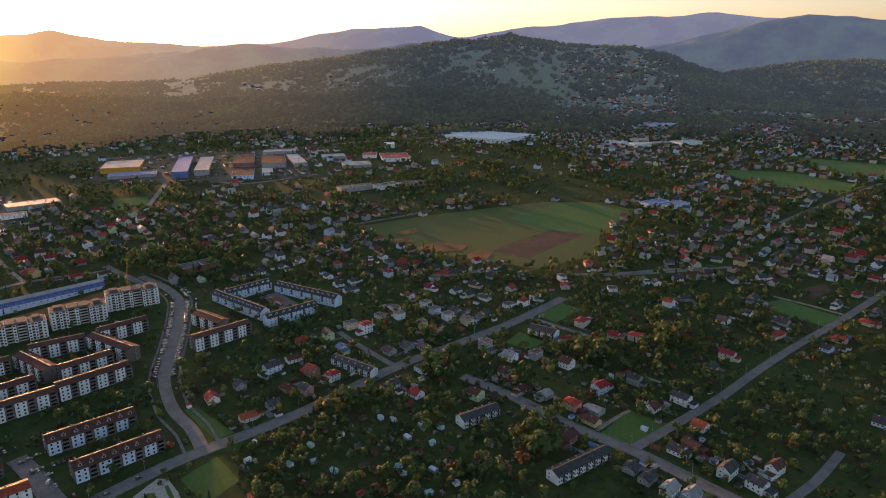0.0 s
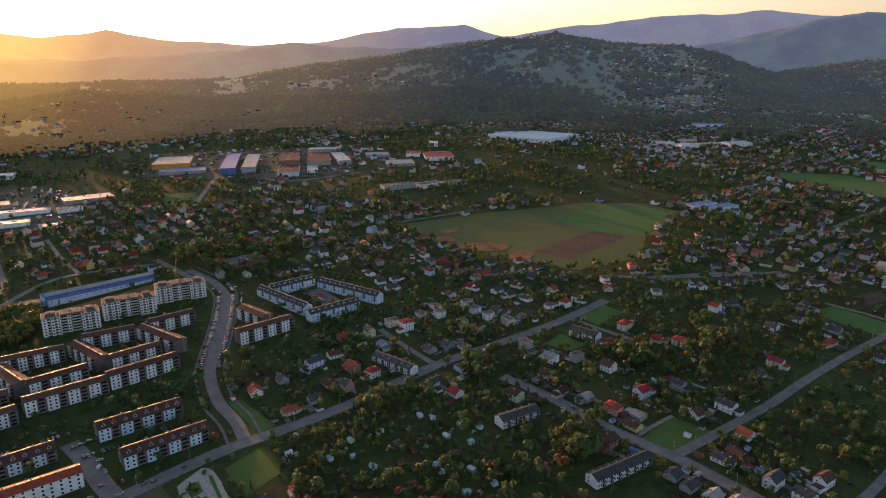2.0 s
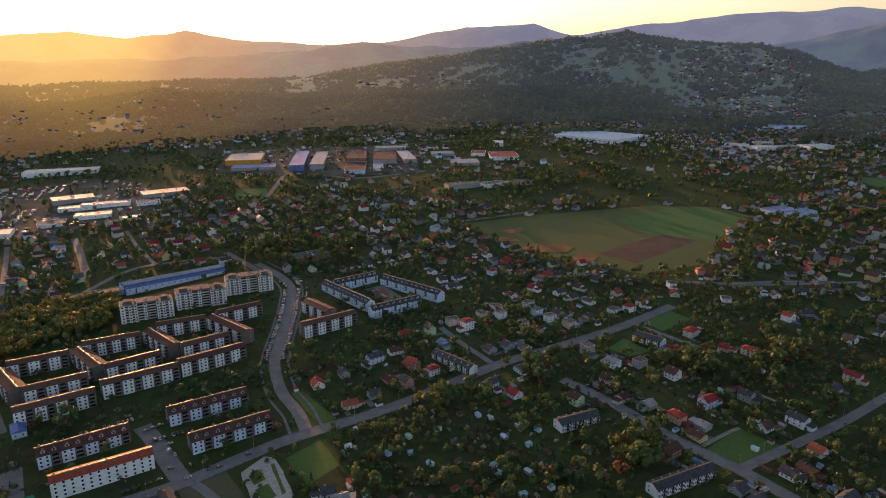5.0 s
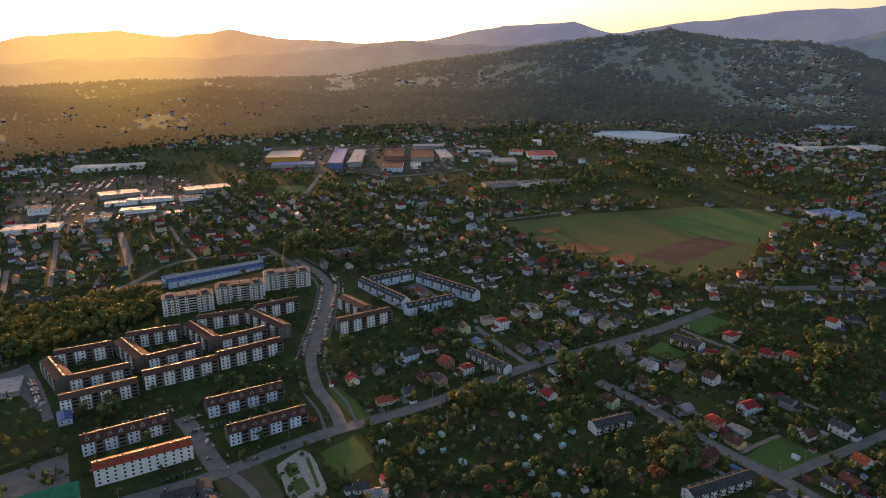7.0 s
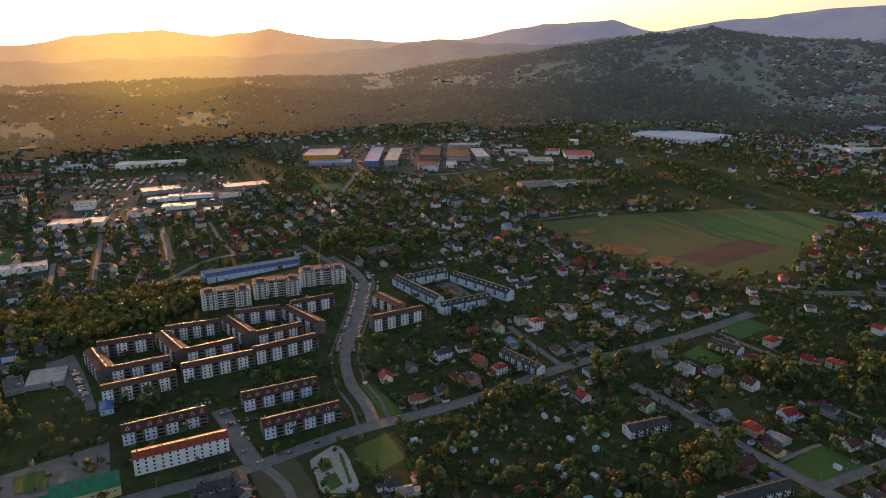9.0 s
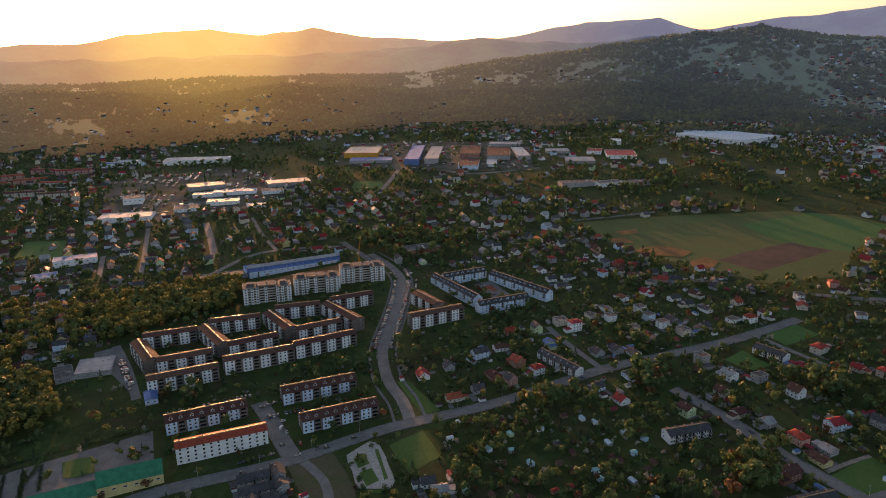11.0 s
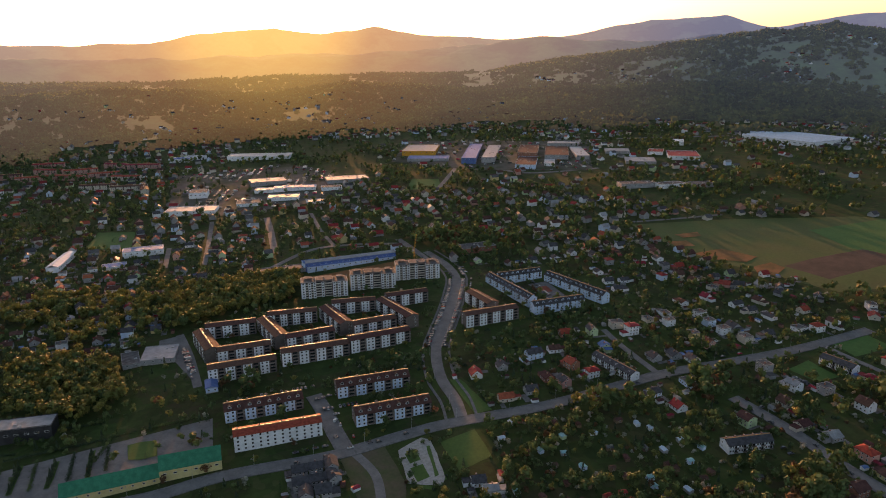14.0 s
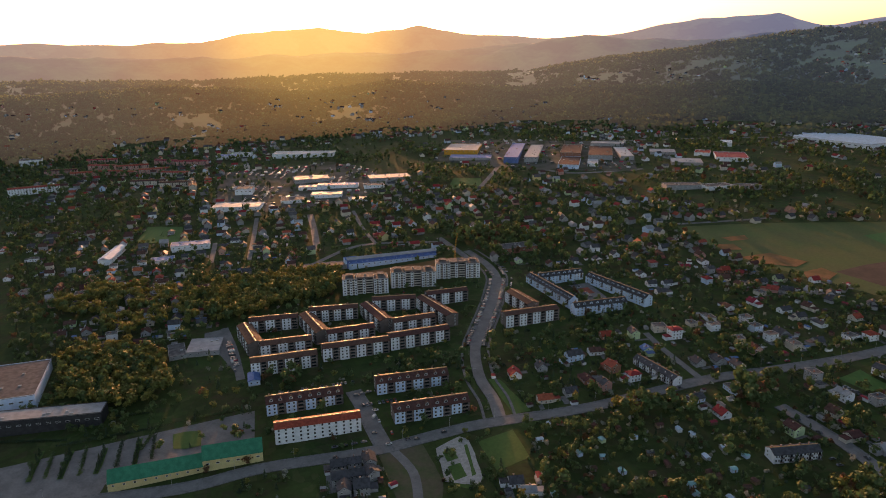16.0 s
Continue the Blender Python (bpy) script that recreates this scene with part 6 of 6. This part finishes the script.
# ---- cars ----
def car_meshes(paint, van=False):
    def make():
        prof = [(-2.1, 0.35), (2.1, 0.35), (2.15, 0.75), (1.2, 0.95), (-1.9, 1.0), (-2.15, 0.8)] if not van else [(-2.4, 0.35), (2.4, 0.35), (2.45, 1.0), (1.7, 1.25), (1.3, 2.1), (-2.4, 2.15)]
        top = [(-1.75, 0.98), (1.1, 0.96), (0.35, 1.5), (-1.35, 1.5)] if not van else [(1.30, 1.3), (1.72, 1.27), (1.36, 2.06), (1.2, 2.06)]

        def loft(p, w0, w1):
            zs = [z for _, z in p]
            lo, hi = min(zs), max(zs)
            V = [(x, s * (w0 + (w1 - w0) * (z - lo) / (hi - lo)), z) for s in (-1, 1) for x, z in p]
            n = len(p)
            F = [tuple(range(n)), tuple(range(2 * n - 1, n - 1, -1))] + [((k + 1) % n, k, k + n, (k + 1) % n + n) for k in range(n)]
            return V, F
        body = mesh("car", *loft(prof, 0.9, 0.84), [paint])
        cabin = mesh("cabin", *loft(top, 0.80 if not van else 0.86, 0.62 if not van else 0.84), ["glass"])
        wheel = mesh("wheel", [(0.32 * math.cos(t), y, 0.32 * math.sin(t)) for y in (-0.1, 0.1) for t in (k * 0.7854 for k in range(8))],
                     [tuple(range(8)), tuple(range(15, 7, -1))] + [((k + 1) % 8, k, k + 8, (k + 1) % 8 + 8) for k in range(8)], ["tyre"])
        return body, cabin, wheel
    return shared(("car", paint, van), make)


CAR_TEXT = {"car_paint": "grey", "car_white": "white", "car_red": "dark red"}


def car(u, v, yaw, paint, van=False):
    body, cabin, wheel = car_meshes(paint, van)
    ob = new("van" if van else "car", body)
    ob.matrix_world = spot(u, v, 0.46, yaw)
    part("cabin", cabin, ob, "dark glass")
    for x in (-1.35, 1.35):
        for y in (-0.8, 0.8):
            part("wheel", wheel, ob, at=pose(x, y, 0.32))
    tagged(ob, f"{CAR_TEXT[paint]} parked {'van' if van else 'hatchback car'} on the asphalt", "van" if van else "car", "parked cars")


rng = random.Random(41)
PAINTS = ["car_paint"] * 8 + ["car_white"] * 2 + ["car_red"]
w, line = ROAD_LINES["boulevard"]
total = len(line)
for s in (-1, 1):
    strip_line = line[int(total * 0.30):int(total * 0.74)]
    me = strip("parking_bay", strip_line, *sorted((s * (w / 2 + 0.03), s * (w / 2 + 5.0))), 0.405, "paving", 0.45)
    tagged(new("parking_bay", me), "paved parking strip beside the road", "parking", kind="structure")
    run = 0.0
    for p, q in zip(strip_line, strip_line[1:]):
        d = q - p
        run += float(np.hypot(*d))
        while run > 3.0:
            run -= 3.0
            if rng.random() < 0.86:
                nrm = np.array((-d[1], d[0])) / np.hypot(*d)
                c = p + nrm * s * (w / 2 + 2.5)
                car(c[0], c[1], math.degrees(math.atan2(nrm[1], nrm[0])) + rng.uniform(-4, 4) + rng.choice((0, 180)), rng.choice(PAINTS))
for u, v, yaw in ((-275, 362, 45), (-272, 366, 45), (-269, 370, 45), (-264, 374, 45), (-250, 350, 40), (-240, 339, 130), (-224, 330, 130), (-235, 325, 40), (-219, 318, 45), (-210, 328, 45), (-205, 331, 45),
                  (-192, 346, 47), (-229, 304, 46), (-243, 291, 46), (61, 429, 135), (35, 448, 135), (78, 405, 135), (42, 419, 40), (46, 414, 40), (29, 466, 40), (22, 459, 130), (48, 509, 20), (54, 515, 20), (-13, 515, 40),
                  (-419, 378, 130), (-414, 374, 130), (-408, 370, 130), (-402, 365, 130), (-395, 360, 130), (-429, 386, 130), (-389, 354, 130), (-293, 646, 60), (-286, 642, 60), (-282, 637, 60), (-272, 653, 45), (-277, 659, 45), (-282, 666, 45), (-64, 467, 45), (-88, 443, 42)):
    car(u, v, yaw + rng.uniform(-4, 4), rng.choice(PAINTS))
car(-246, 342, 100, "car_white", True)
# rows along kerbs and in the yards between the blocks: start, end, gap, heading, share taken
for x0, y0, x1, y1, gap, yaw, share in ((-318, 352, -286, 380, 3.0, 135, 0.7), (-266, 384, -250, 398, 3.0, 135, 0.6), (-262, 352, -240, 372, 3.0, 135, 0.6), (-432, 392, -392, 360, 3.0, 50, 0.8), (-425, 383, -392, 356, 6.0, 140, 0.6),
                                        (-250, 300, -224, 324, 6.5, 45, 0.5), (-290, 672, -268, 640, 3.2, 30, 0.8), (-260, 640, -246, 600, 6.0, 105, 0.5), (30, 470, 52, 450, 6.5, 135, 0.6), (-6, 532, 40, 570, 8.0, 42, 0.3),
                                        (-100, 424, -48, 480, 9.0, 45, 0.3), (130, 392, 240, 482, 14.0, 40, 0.3), (-197, 652, -165, 616, 3.2, 45, 0.5), (-352, 560, -330, 545, 3.0, 120, 0.6), (52, 520, 66, 508, 3.0, 40, 0.7)):
    d = math.hypot(x1 - x0, y1 - y0)
    for i in range(int(d / gap)):
        if rng.random() < share:
            t = i * gap / d
            car(x0 + (x1 - x0) * t, y0 + (y1 - y0) * t, yaw + rng.uniform(-4, 4), rng.choice(PAINTS), rng.random() < 0.06)


# vehicles in the works yards, in loose rows
V, F, I = [], [], []
index_taken()
for key, rows, gap in (("ind", 30, 16), ("ind_w", 30, 14)):
    poly = AREAS[key][1]
    cx, cy = sum(p[0] for p in poly) / len(poly), sum(p[1] for p in poly) / len(poly)
    for i in range(-rows, rows):
        for j in range(-60, 60):
            a, b = i * gap, j * 4.2
            u, v = cx + a * 0.88 - b * 0.47 + rng.uniform(-0.5, 0.5), cy + a * 0.47 + b * 0.88 + rng.uniform(-0.5, 0.5)
            if noise.noise((u * 0.02, v * 0.02, 6)) < 0.02 or rng.random() < 0.35 or not inside((u, v), poly) or not is_free(u, v, 1.5) or near_road(u, v, 1):
                continue
            m = spot(u, v, 0.45, 28 + rng.uniform(-4, 4))
            van = rng.random() < 0.2
            x, y, h, t = (3.6, 1.2, 2.3, 3.0) if van else (2.1, 0.9, 0.95, 1.5)
            k = len(V)
            pts = [(-x, -y, 0.25), (x, -y, 0.25), (x, y, 0.25), (-x, y, 0.25), (-x, -y, h), (x, -y, h), (x, y, h), (-x, y, h), (-x * 0.8, -y * 0.8, t), (x * 0.3, -y * 0.8, t), (x * 0.3, y * 0.8, t), (-x * 0.8, y * 0.8, t)]
            V += [m @ Vector(p) for p in pts]
            F += [tuple(q + k for q in f) for f in ((0, 1, 5, 4), (1, 2, 6, 5), (2, 3, 7, 6), (3, 0, 4, 7), (4, 5, 9, 8), (5, 6, 10, 9), (6, 7, 11, 10), (7, 4, 8, 11), (8, 9, 10, 11))]
            c = rng.choice((0, 0, 1, 1, 2))
            I += [c] * 4 + ([c] * 4 if van else [3] * 4) + [c]
tagged(new("yard_vehicles", mesh("yard_vehicles", V, F, ["car_paint", "car_white", "car_red", "glass"], I)), "far rows of parked cars and vans in works yards", "vehicles", kind="stuff")


# ---- allotments: huts, greenhouses ----
def hut(u, v, yaw, w, d, roof, wall):
    roof = {"metal_blue": "metal_teal", "metal_grey": "metal_sky"}.get(roof, roof)
    ob = thing("garden_hut", spot(u, v, 0, yaw), f"small {TINT.get(wall, 'timber')} garden hut with a {TINT[roof]} roof", "hut", "garden huts")
    part("wall", gable_wall(w, d, 2.1, d * 0.2, wall), ob)
    part("roof", gable_roof(w, d, 2.1, d * 0.2, roof, 0.3, 0.12), ob)
    part("door", door_mesh(), ob, at=pose(0.3, -d / 2, 0, 0, 0, 180))
    TAKEN.append((u, v, 3))


hut(-129.5, 363.4, 46, 4.4, 3.1, 'metal_grey', 'plaster_white')
hut(-92.1, 380.2, 138, 4.4, 3.3, 'metal_blue', 'plaster_green')
hut(-48.8, 413.2, 126, 4.4, 3.0, 'metal_grey', 'plaster_white')
hut(-39.3, 410.7, 135, 4.9, 3.2, 'metal_grey', 'plaster_white')
hut(-32.4, 357.1, 35, 4.5, 3.5, 'metal_blue', 'plaster_blue')
hut(-28.6, 349.5, 141, 3.4, 3.4, 'metal_blue', 'plaster_blue')
hut(-52.9, 330.5, 52, 5.1, 2.8, 'tile_red', 'brick')
hut(-45.0, 336.7, 36, 4.3, 3.4, 'tile_red', 'brick')
hut(-72.2, 352.8, 140, 4.8, 3.1, 'metal_blue', 'plaster_blue')
hut(-48.8, 371.5, 122, 5.0, 2.9, 'tile_brown', 'timber')
hut(-11.7, 382.4, 43, 3.8, 3.6, 'metal_blue', 'plaster_blue')
hut(-6.2, 400.7, 142, 4.5, 3.0, 'metal_blue', 'plaster_blue')
hut(-64.9, 320.6, 136, 4.0, 3.3, 'tile_brown', 'timber')
hut(-19.6, 404.1, 38, 4.6, 3.5, 'metal_grey', 'plaster_grey')
hut(-103.0, 314.5, 137, 4.6, 2.9, 'metal_blue', 'plaster_white')
hut(-65.8, 335.8, 135, 5.0, 3.3, 'tile_brown', 'timber')
hut(-28.3, 327.8, 48, 4.9, 3.3, 'tile_red', 'brick')
hut(4.1, 340.2, 121, 3.5, 3.5, 'metal_grey', 'plaster_white')
hut(-129.8, 383.0, 120, 4.0, 2.9, 'metal_grey', 'plaster_white')
hut(-124.3, 388.2, 28, 3.9, 3.4, 'tile_red', 'brick')
hut(-60.7, 378.5, 29, 4.5, 3.4, 'felt', 'timber')
hut(-101.6, 359.5, 140, 4.5, 3.2, 'metal_blue', 'plaster_blue')
hut(-101.3, 394.7, 134, 3.8, 2.8, 'tile_brown', 'timber')
hut(-87.0, 362.3, 30, 3.6, 3.2, 'metal_blue', 'plaster_grey')
hut(-55.2, 357.8, 41, 3.9, 3.0, 'tile_brown', 'timber')
hut(-61.6, 346.4, 38, 4.0, 3.6, 'felt', 'timber')
hut(-77.5, 333.5, 130, 4.2, 3.2, 'tile_brown', 'timber')
hut(-23.7, 374.6, 47, 5.2, 3.4, 'tile_brown', 'timber')
hut(-39.9, 386.4, 131, 4.5, 3.4, 'felt', 'timber')
hut(-28.2, 388.6, 131, 5.2, 3.2, 'metal_grey', 'plaster_grey')
hut(-19.3, 371.8, 118, 4.8, 3.6, 'tile_brown', 'timber')
hut(-46.2, 352.7, 118, 4.1, 3.3, 'tile_brown', 'timber')
hut(-2.7, 368.0, 29, 4.5, 3.1, 'tile_brown', 'timber')
hut(-10.0, 353.2, 139, 5.1, 3.3, 'metal_grey', 'plaster_grey')
hut(1.1, 375.8, 141, 4.3, 3.3, 'tile_brown', 'timber')
hut(-89.0, 347.8, 39, 3.9, 3.2, 'tile_brown', 'timber')
hut(-101.8, 331.9, 123, 4.1, 3.1, 'felt', 'timber')
hut(-87.5, 316.1, 137, 3.9, 3.4, 'tile_brown', 'timber')
hut(-74.0, 317.3, 52, 4.9, 3.6, 'tile_brown', 'brick')
hut(-39.4, 331.6, 37, 4.3, 3.3, 'tile_brown', 'timber')
hut(-20.9, 341.4, 125, 4.0, 3.3, 'felt', 'timber')
hut(-12.4, 330.9, 31, 4.5, 3.6, 'metal_blue', 'plaster_grey')
hut(-61.5, 412.9, 42, 4.9, 3.6, 'tile_brown', 'timber')
hut(-74.1, 391.7, 38, 4.7, 3.0, 'metal_grey', 'plaster_white')
hut(-85.6, 397.7, 126, 3.8, 2.9, 'tile_brown', 'timber')
hut(-108.0, 354.6, 38, 4.9, 3.5, 'tile_brown', 'timber')
hut(199.7, 567.7, 36, 4.0, 3.5, 'metal_blue', 'plaster_blue')
hut(163.6, 475.8, 47, 4.0, 2.9, 'tile_brown', 'timber')
hut(164.9, 507.7, 134, 4.8, 3.0, 'metal_blue', 'plaster_white')
hut(133.3, 398.0, 138, 4.2, 3.1, 'metal_grey', 'plaster_white')
hut(127.6, 471.3, 119, 5.1, 2.9, 'metal_blue', 'plaster_blue')
hut(17.2, 363.4, 43, 5.1, 3.5, 'tile_brown', 'timber')
hut(36.3, 355.8, 135, 5.1, 3.5, 'tile_brown', 'timber')
hut(27.4, 380.9, 29, 4.7, 3.5, 'felt', 'timber')
hut(126.3, 428.1, 135, 4.0, 3.0, 'felt', 'timber')


# ---- driving-practice loop beside the lawn ----
AREA_LABEL["concrete"] = ("practice_track", "pale concrete practice track on a lawn")
ground_patch([(-188.9, 327.4), (-180.7, 345.7), (-173.6, 345.8), (-147.8, 312.8), (-146.5, 305.1), (-167.2, 298.9)], "concrete", 0.52)
ground_patch([(-182.3, 325.7), (-178.0, 332.5), (-169.8, 323.5), (-174.8, 316.9)], "lawn", 0.56)
ground_patch([(-172.2, 312.9), (-166.6, 319.6), (-157.3, 309.3), (-162.1, 302.0)], "lawn", 0.56)
ground_patch([(-173.2, 338.4), (-171.5, 339.9), (-153.1, 313.4), (-154.3, 311.0)], "lawn", 0.56)


# ---- hedge strips and trees of the big car park ----
def hedge(u, v, yaw, L):
    r = random.Random(int(u * 9 + v))
    V, F = [], []
    for _ in range(int(L * 22)):
        clump_faces(r, V, F, (r.uniform(-L / 2, L / 2), r.gauss(0, 0.7), abs(r.gauss(0.5, 0.6))), r.uniform(0.25, 0.5))
    ob = new("hedge", mesh("hedge", V, F, ["leaves_dark" if r.random() < 0.6 else "leaves_green"]))
    ob.matrix_world = spot(u, v, 0.3, yaw)
    tagged(ob, "planted hedge strip between parking rows", "hedge", "car park hedges")


hedge(-417.7, 201.2, -47, 34.7)
hedge(-410.5, 206.0, -43, 32.5)
hedge(-400.3, 210.7, -49, 31.2)
hedge(-393.9, 218.7, -44, 36.0)
hedge(-382.8, 223.6, -50, 28.5)
hedge(-378.4, 234.2, -46, 33.3)
hedge(-369.1, 240.8, -46, 31.6)
hedge(-363.8, 249.5, -45, 31.0)
for u, v, yaw, L in ((-417.7, 201.2, -47, 34.7), (-400.3, 210.7, -49, 31.2), (-382.8, 223.6, -50, 28.5), (-369.1, 240.8, -46, 31.6)):
    c, q = math.cos(radians(yaw)), math.sin(radians(yaw))
    ground_patch([(u + a * c - b * q, v + a * q + b * c) for a, b in ((-L / 2, -1.6), (L / 2, -1.6), (L / 2, 1.6), (-L / 2, 1.6))], "lawn", 0.62)
    for k in range(4):
        d = (k - 1.5) * L / 4.4
        tree(u + d * c, v + d * q, rng.choice((6, 7, 7, 1)), rng.uniform(0.7, 1.1), k * 70)
hedge(-446.4, 218.8, 29, 46.7)
hedge(-396.1, 251.4, 49, 83.7)
hedge(-354.9, 297.2, 47, 39.5)
hedge(-411.3, 271.9, 40, 27.3)
hedge(-376.9, 260.5, 118, 41.5)


# ---- lamp posts along the roads ----
def lamp_meshes():
    def make():
        V, F = [], []
        for z, r in ((-0.4, 0.11), (0.6, 0.10), (8.0, 0.06)):
            V += [(r * math.cos(k * 1.0472), r * math.sin(k * 1.0472), z) for k in range(6)]
        for i in range(2):
            F += [(6 * i + k, 6 * i + (k + 1) % 6, 6 * i + 6 + (k + 1) % 6, 6 * i + 6 + k) for k in range(6)]
        return mesh("street_lamp", V, F, ["concrete"]), boxes("arm", ["metal_grey"], (-0.04, 1.5, -0.04, 0.04, 7.9, 7.98)), boxes("lamp_head", ["metal_grey"], (1.3, 2.0, -0.14, 0.14, 7.84, 7.98))
    return shared("lamp", make)


for name, gap in (("main", 34), ("side", 38), ("right", 40), ("boulevard", 36)):
    w, line = ROAD_LINES[name]
    run = 10.0
    for p, q in zip(line, line[1:]):
        d = q - p
        run += float(np.hypot(*d))
        if run > gap:
            run = 0
            nrm = np.array((-d[1], d[0])) / np.hypot(*d)
            c = p + nrm * (w / 2 + 0.8)
            post, arm, head = lamp_meshes()
            ob = new("street_lamp", post)
            ob.matrix_world = spot(c[0], c[1], 0.3, math.degrees(math.atan2(-nrm[1], -nrm[0])))
            part("arm", arm, ob)
            part("lamp_head", head, ob)
            tagged(ob, "grey street lamp on the verge", "street lamp", "street lamps")


# ---- hedges and paved drives of the gardens ----
rng = random.Random(77)
V, F, PV, PF = [], [], [], []
for ob in [o for o in scene.objects if o.name.split(".")[0] == "house" and o.parent is None]:
    m = ob.matrix_world
    if m.translation.y > 1000:
        continue
    a, c = rng.uniform(9.5, 13), rng.uniform(9, 12)
    ox, oy = rng.uniform(-3, 3), rng.uniform(-3, 3)
    for side in range(4):
        if rng.random() < 0.25:
            continue
        for k in range(int(2 * a * 1.7)):
            t = rng.uniform(-1, 1)
            p = ((t * a, -c), (a, t * c), (t * a, c), (-a, t * c))[side]
            w = m @ Vector((p[0] + ox + rng.gauss(0, 0.25), p[1] + oy + rng.gauss(0, 0.25), 0))
            if near_road(w.x, w.y / math.cos(radians(3.0)), -0.4):
                continue
            clump_faces(rng, V, F, (w.x, w.y, w.y * SLOPE + rng.uniform(0.2, 1.5)), rng.uniform(0.3, 0.55))
    x0, y0 = rng.choice((-1, 1)) * rng.uniform(4, 7), rng.uniform(-8, -3)
    w, d = rng.uniform(1.5, 2.6), rng.uniform(4, 7)
    k = len(PV)
    for x, y in ((x0 - w, y0 - d), (x0 + w, y0 - d), (x0 + w, y0 + d), (x0 - w, y0 + d)):
        q = m @ Vector((x, y, 0))
        PV.append((q.x, q.y, q.y * SLOPE + 0.02 + 0.0003 * (k % 40)))
    PF.append((k, k + 1, k + 2, k + 3))
tagged(new("garden_hedges", mesh("garden_hedges", V, F, ["leaves_dark"])), "clipped and ragged hedges round the gardens", "hedges", kind="stuff")
tagged(new("garden_drives", mesh("garden_drives", PV, PF, ["paving"])), "small paved drives beside the houses", "paving", kind="stuff")


# ---- construction crane behind the flats ----
def lattice(name, length, r, mat):
    """A square lattice boom along z: four chords with rungs."""
    s = []
    for x in (-r, r):
        for y in (-r, r):
            s.append((x - 0.07, x + 0.07, y - 0.07, y + 0.07, 0, length))
    z = 0.5
    while z < length:
        s += [(-r, r, -r - 0.04, -r + 0.04, z, z + 0.1), (-r, r, r - 0.04, r + 0.04, z, z + 0.1), (-r - 0.04, -r + 0.04, -r, r, z, z + 0.1), (r - 0.04, r + 0.04, -r, r, z, z + 0.1)]
        z += 2.0
    return boxes(name, [mat], *s)


crane = thing("tower_crane", spot(-335.7, 653.6, 0, 70), "slim orange tower crane over the flats", "crane")
part("mast", lattice("mast", 20, 0.5, "metal_orange"), crane)
part("jib", lattice("jib", 18, 0.4, "metal_orange"), crane, at=pose(0, 0, 19.6, 0, 14, 0))
part("counterweight", boxes("counterweight", ["concrete"], (-3.0, -0.4, -0.8, 0.8, 18.2, 19.8)), crane)


# ---- sheds, carports and lean-tos behind the houses ----
rng = random.Random(91)
kinds = ["timber", "plaster_grey", "plaster_white", "metal_blue", "metal_grey", "tile_brown", "slate", "tile_red"]
V, F, I = [], [], []
index_taken()
for ob in [o for o in scene.objects if o.name.split(".")[0] == "house" and o.parent is None]:
    for _ in range(rng.choice((1, 2, 2, 3))):
        a, r = rng.uniform(0, 6.283), rng.uniform(10, 17)
        u, v = ob.location.x + r * math.cos(a), ob.location.y / math.cos(radians(3.0)) + r * math.sin(a)
        if near_road(u, v, 2) or any((x - u) ** 2 + (y - v) ** 2 < 49 for x, y, q in CELL.get((int(u // 20), int(v // 20)), ())):
            continue
        m = spot(u, v, 0, math.degrees(ob.rotation_euler.z) + rng.choice((0, 90)))
        L, D, H = rng.uniform(1.5, 3.2), rng.uniform(1.2, 1.9), rng.uniform(1.9, 2.5)
        t = D * rng.uniform(0.15, 0.45)
        k = len(V)
        pts = [(-L, -D, -0.4), (L, -D, -0.4), (L, D, -0.4), (-L, D, -0.4), (-L, -D, H), (L, -D, H), (L, D, H), (-L, D, H), (-L, 0, H + t), (L, 0, H + t),
               (-L - 0.25, -D - 0.3, H - 0.08), (L + 0.25, -D - 0.3, H - 0.08), (L + 0.25, 0, H + t + 0.08), (-L - 0.25, 0, H + t + 0.08), (L + 0.25, D + 0.3, H - 0.08), (-L - 0.25, D + 0.3, H - 0.08)]
        V += [m @ Vector(p) for p in pts]
        F += [tuple(q + k for q in f) for f in ((0, 1, 5, 4), (2, 3, 7, 6), (1, 2, 6, 9, 5), (3, 0, 4, 8, 7), (10, 11, 12, 13), (13, 12, 14, 15))]
        I += [rng.choice((0, 0, 1, 2))] * 4 + [rng.choice((3, 4, 4, 5, 5, 6, 7))] * 2
tagged(new("garden_sheds", mesh("garden_sheds", V, F, kinds, I)), "little sheds and carports behind the houses", "sheds", kind="stuff")
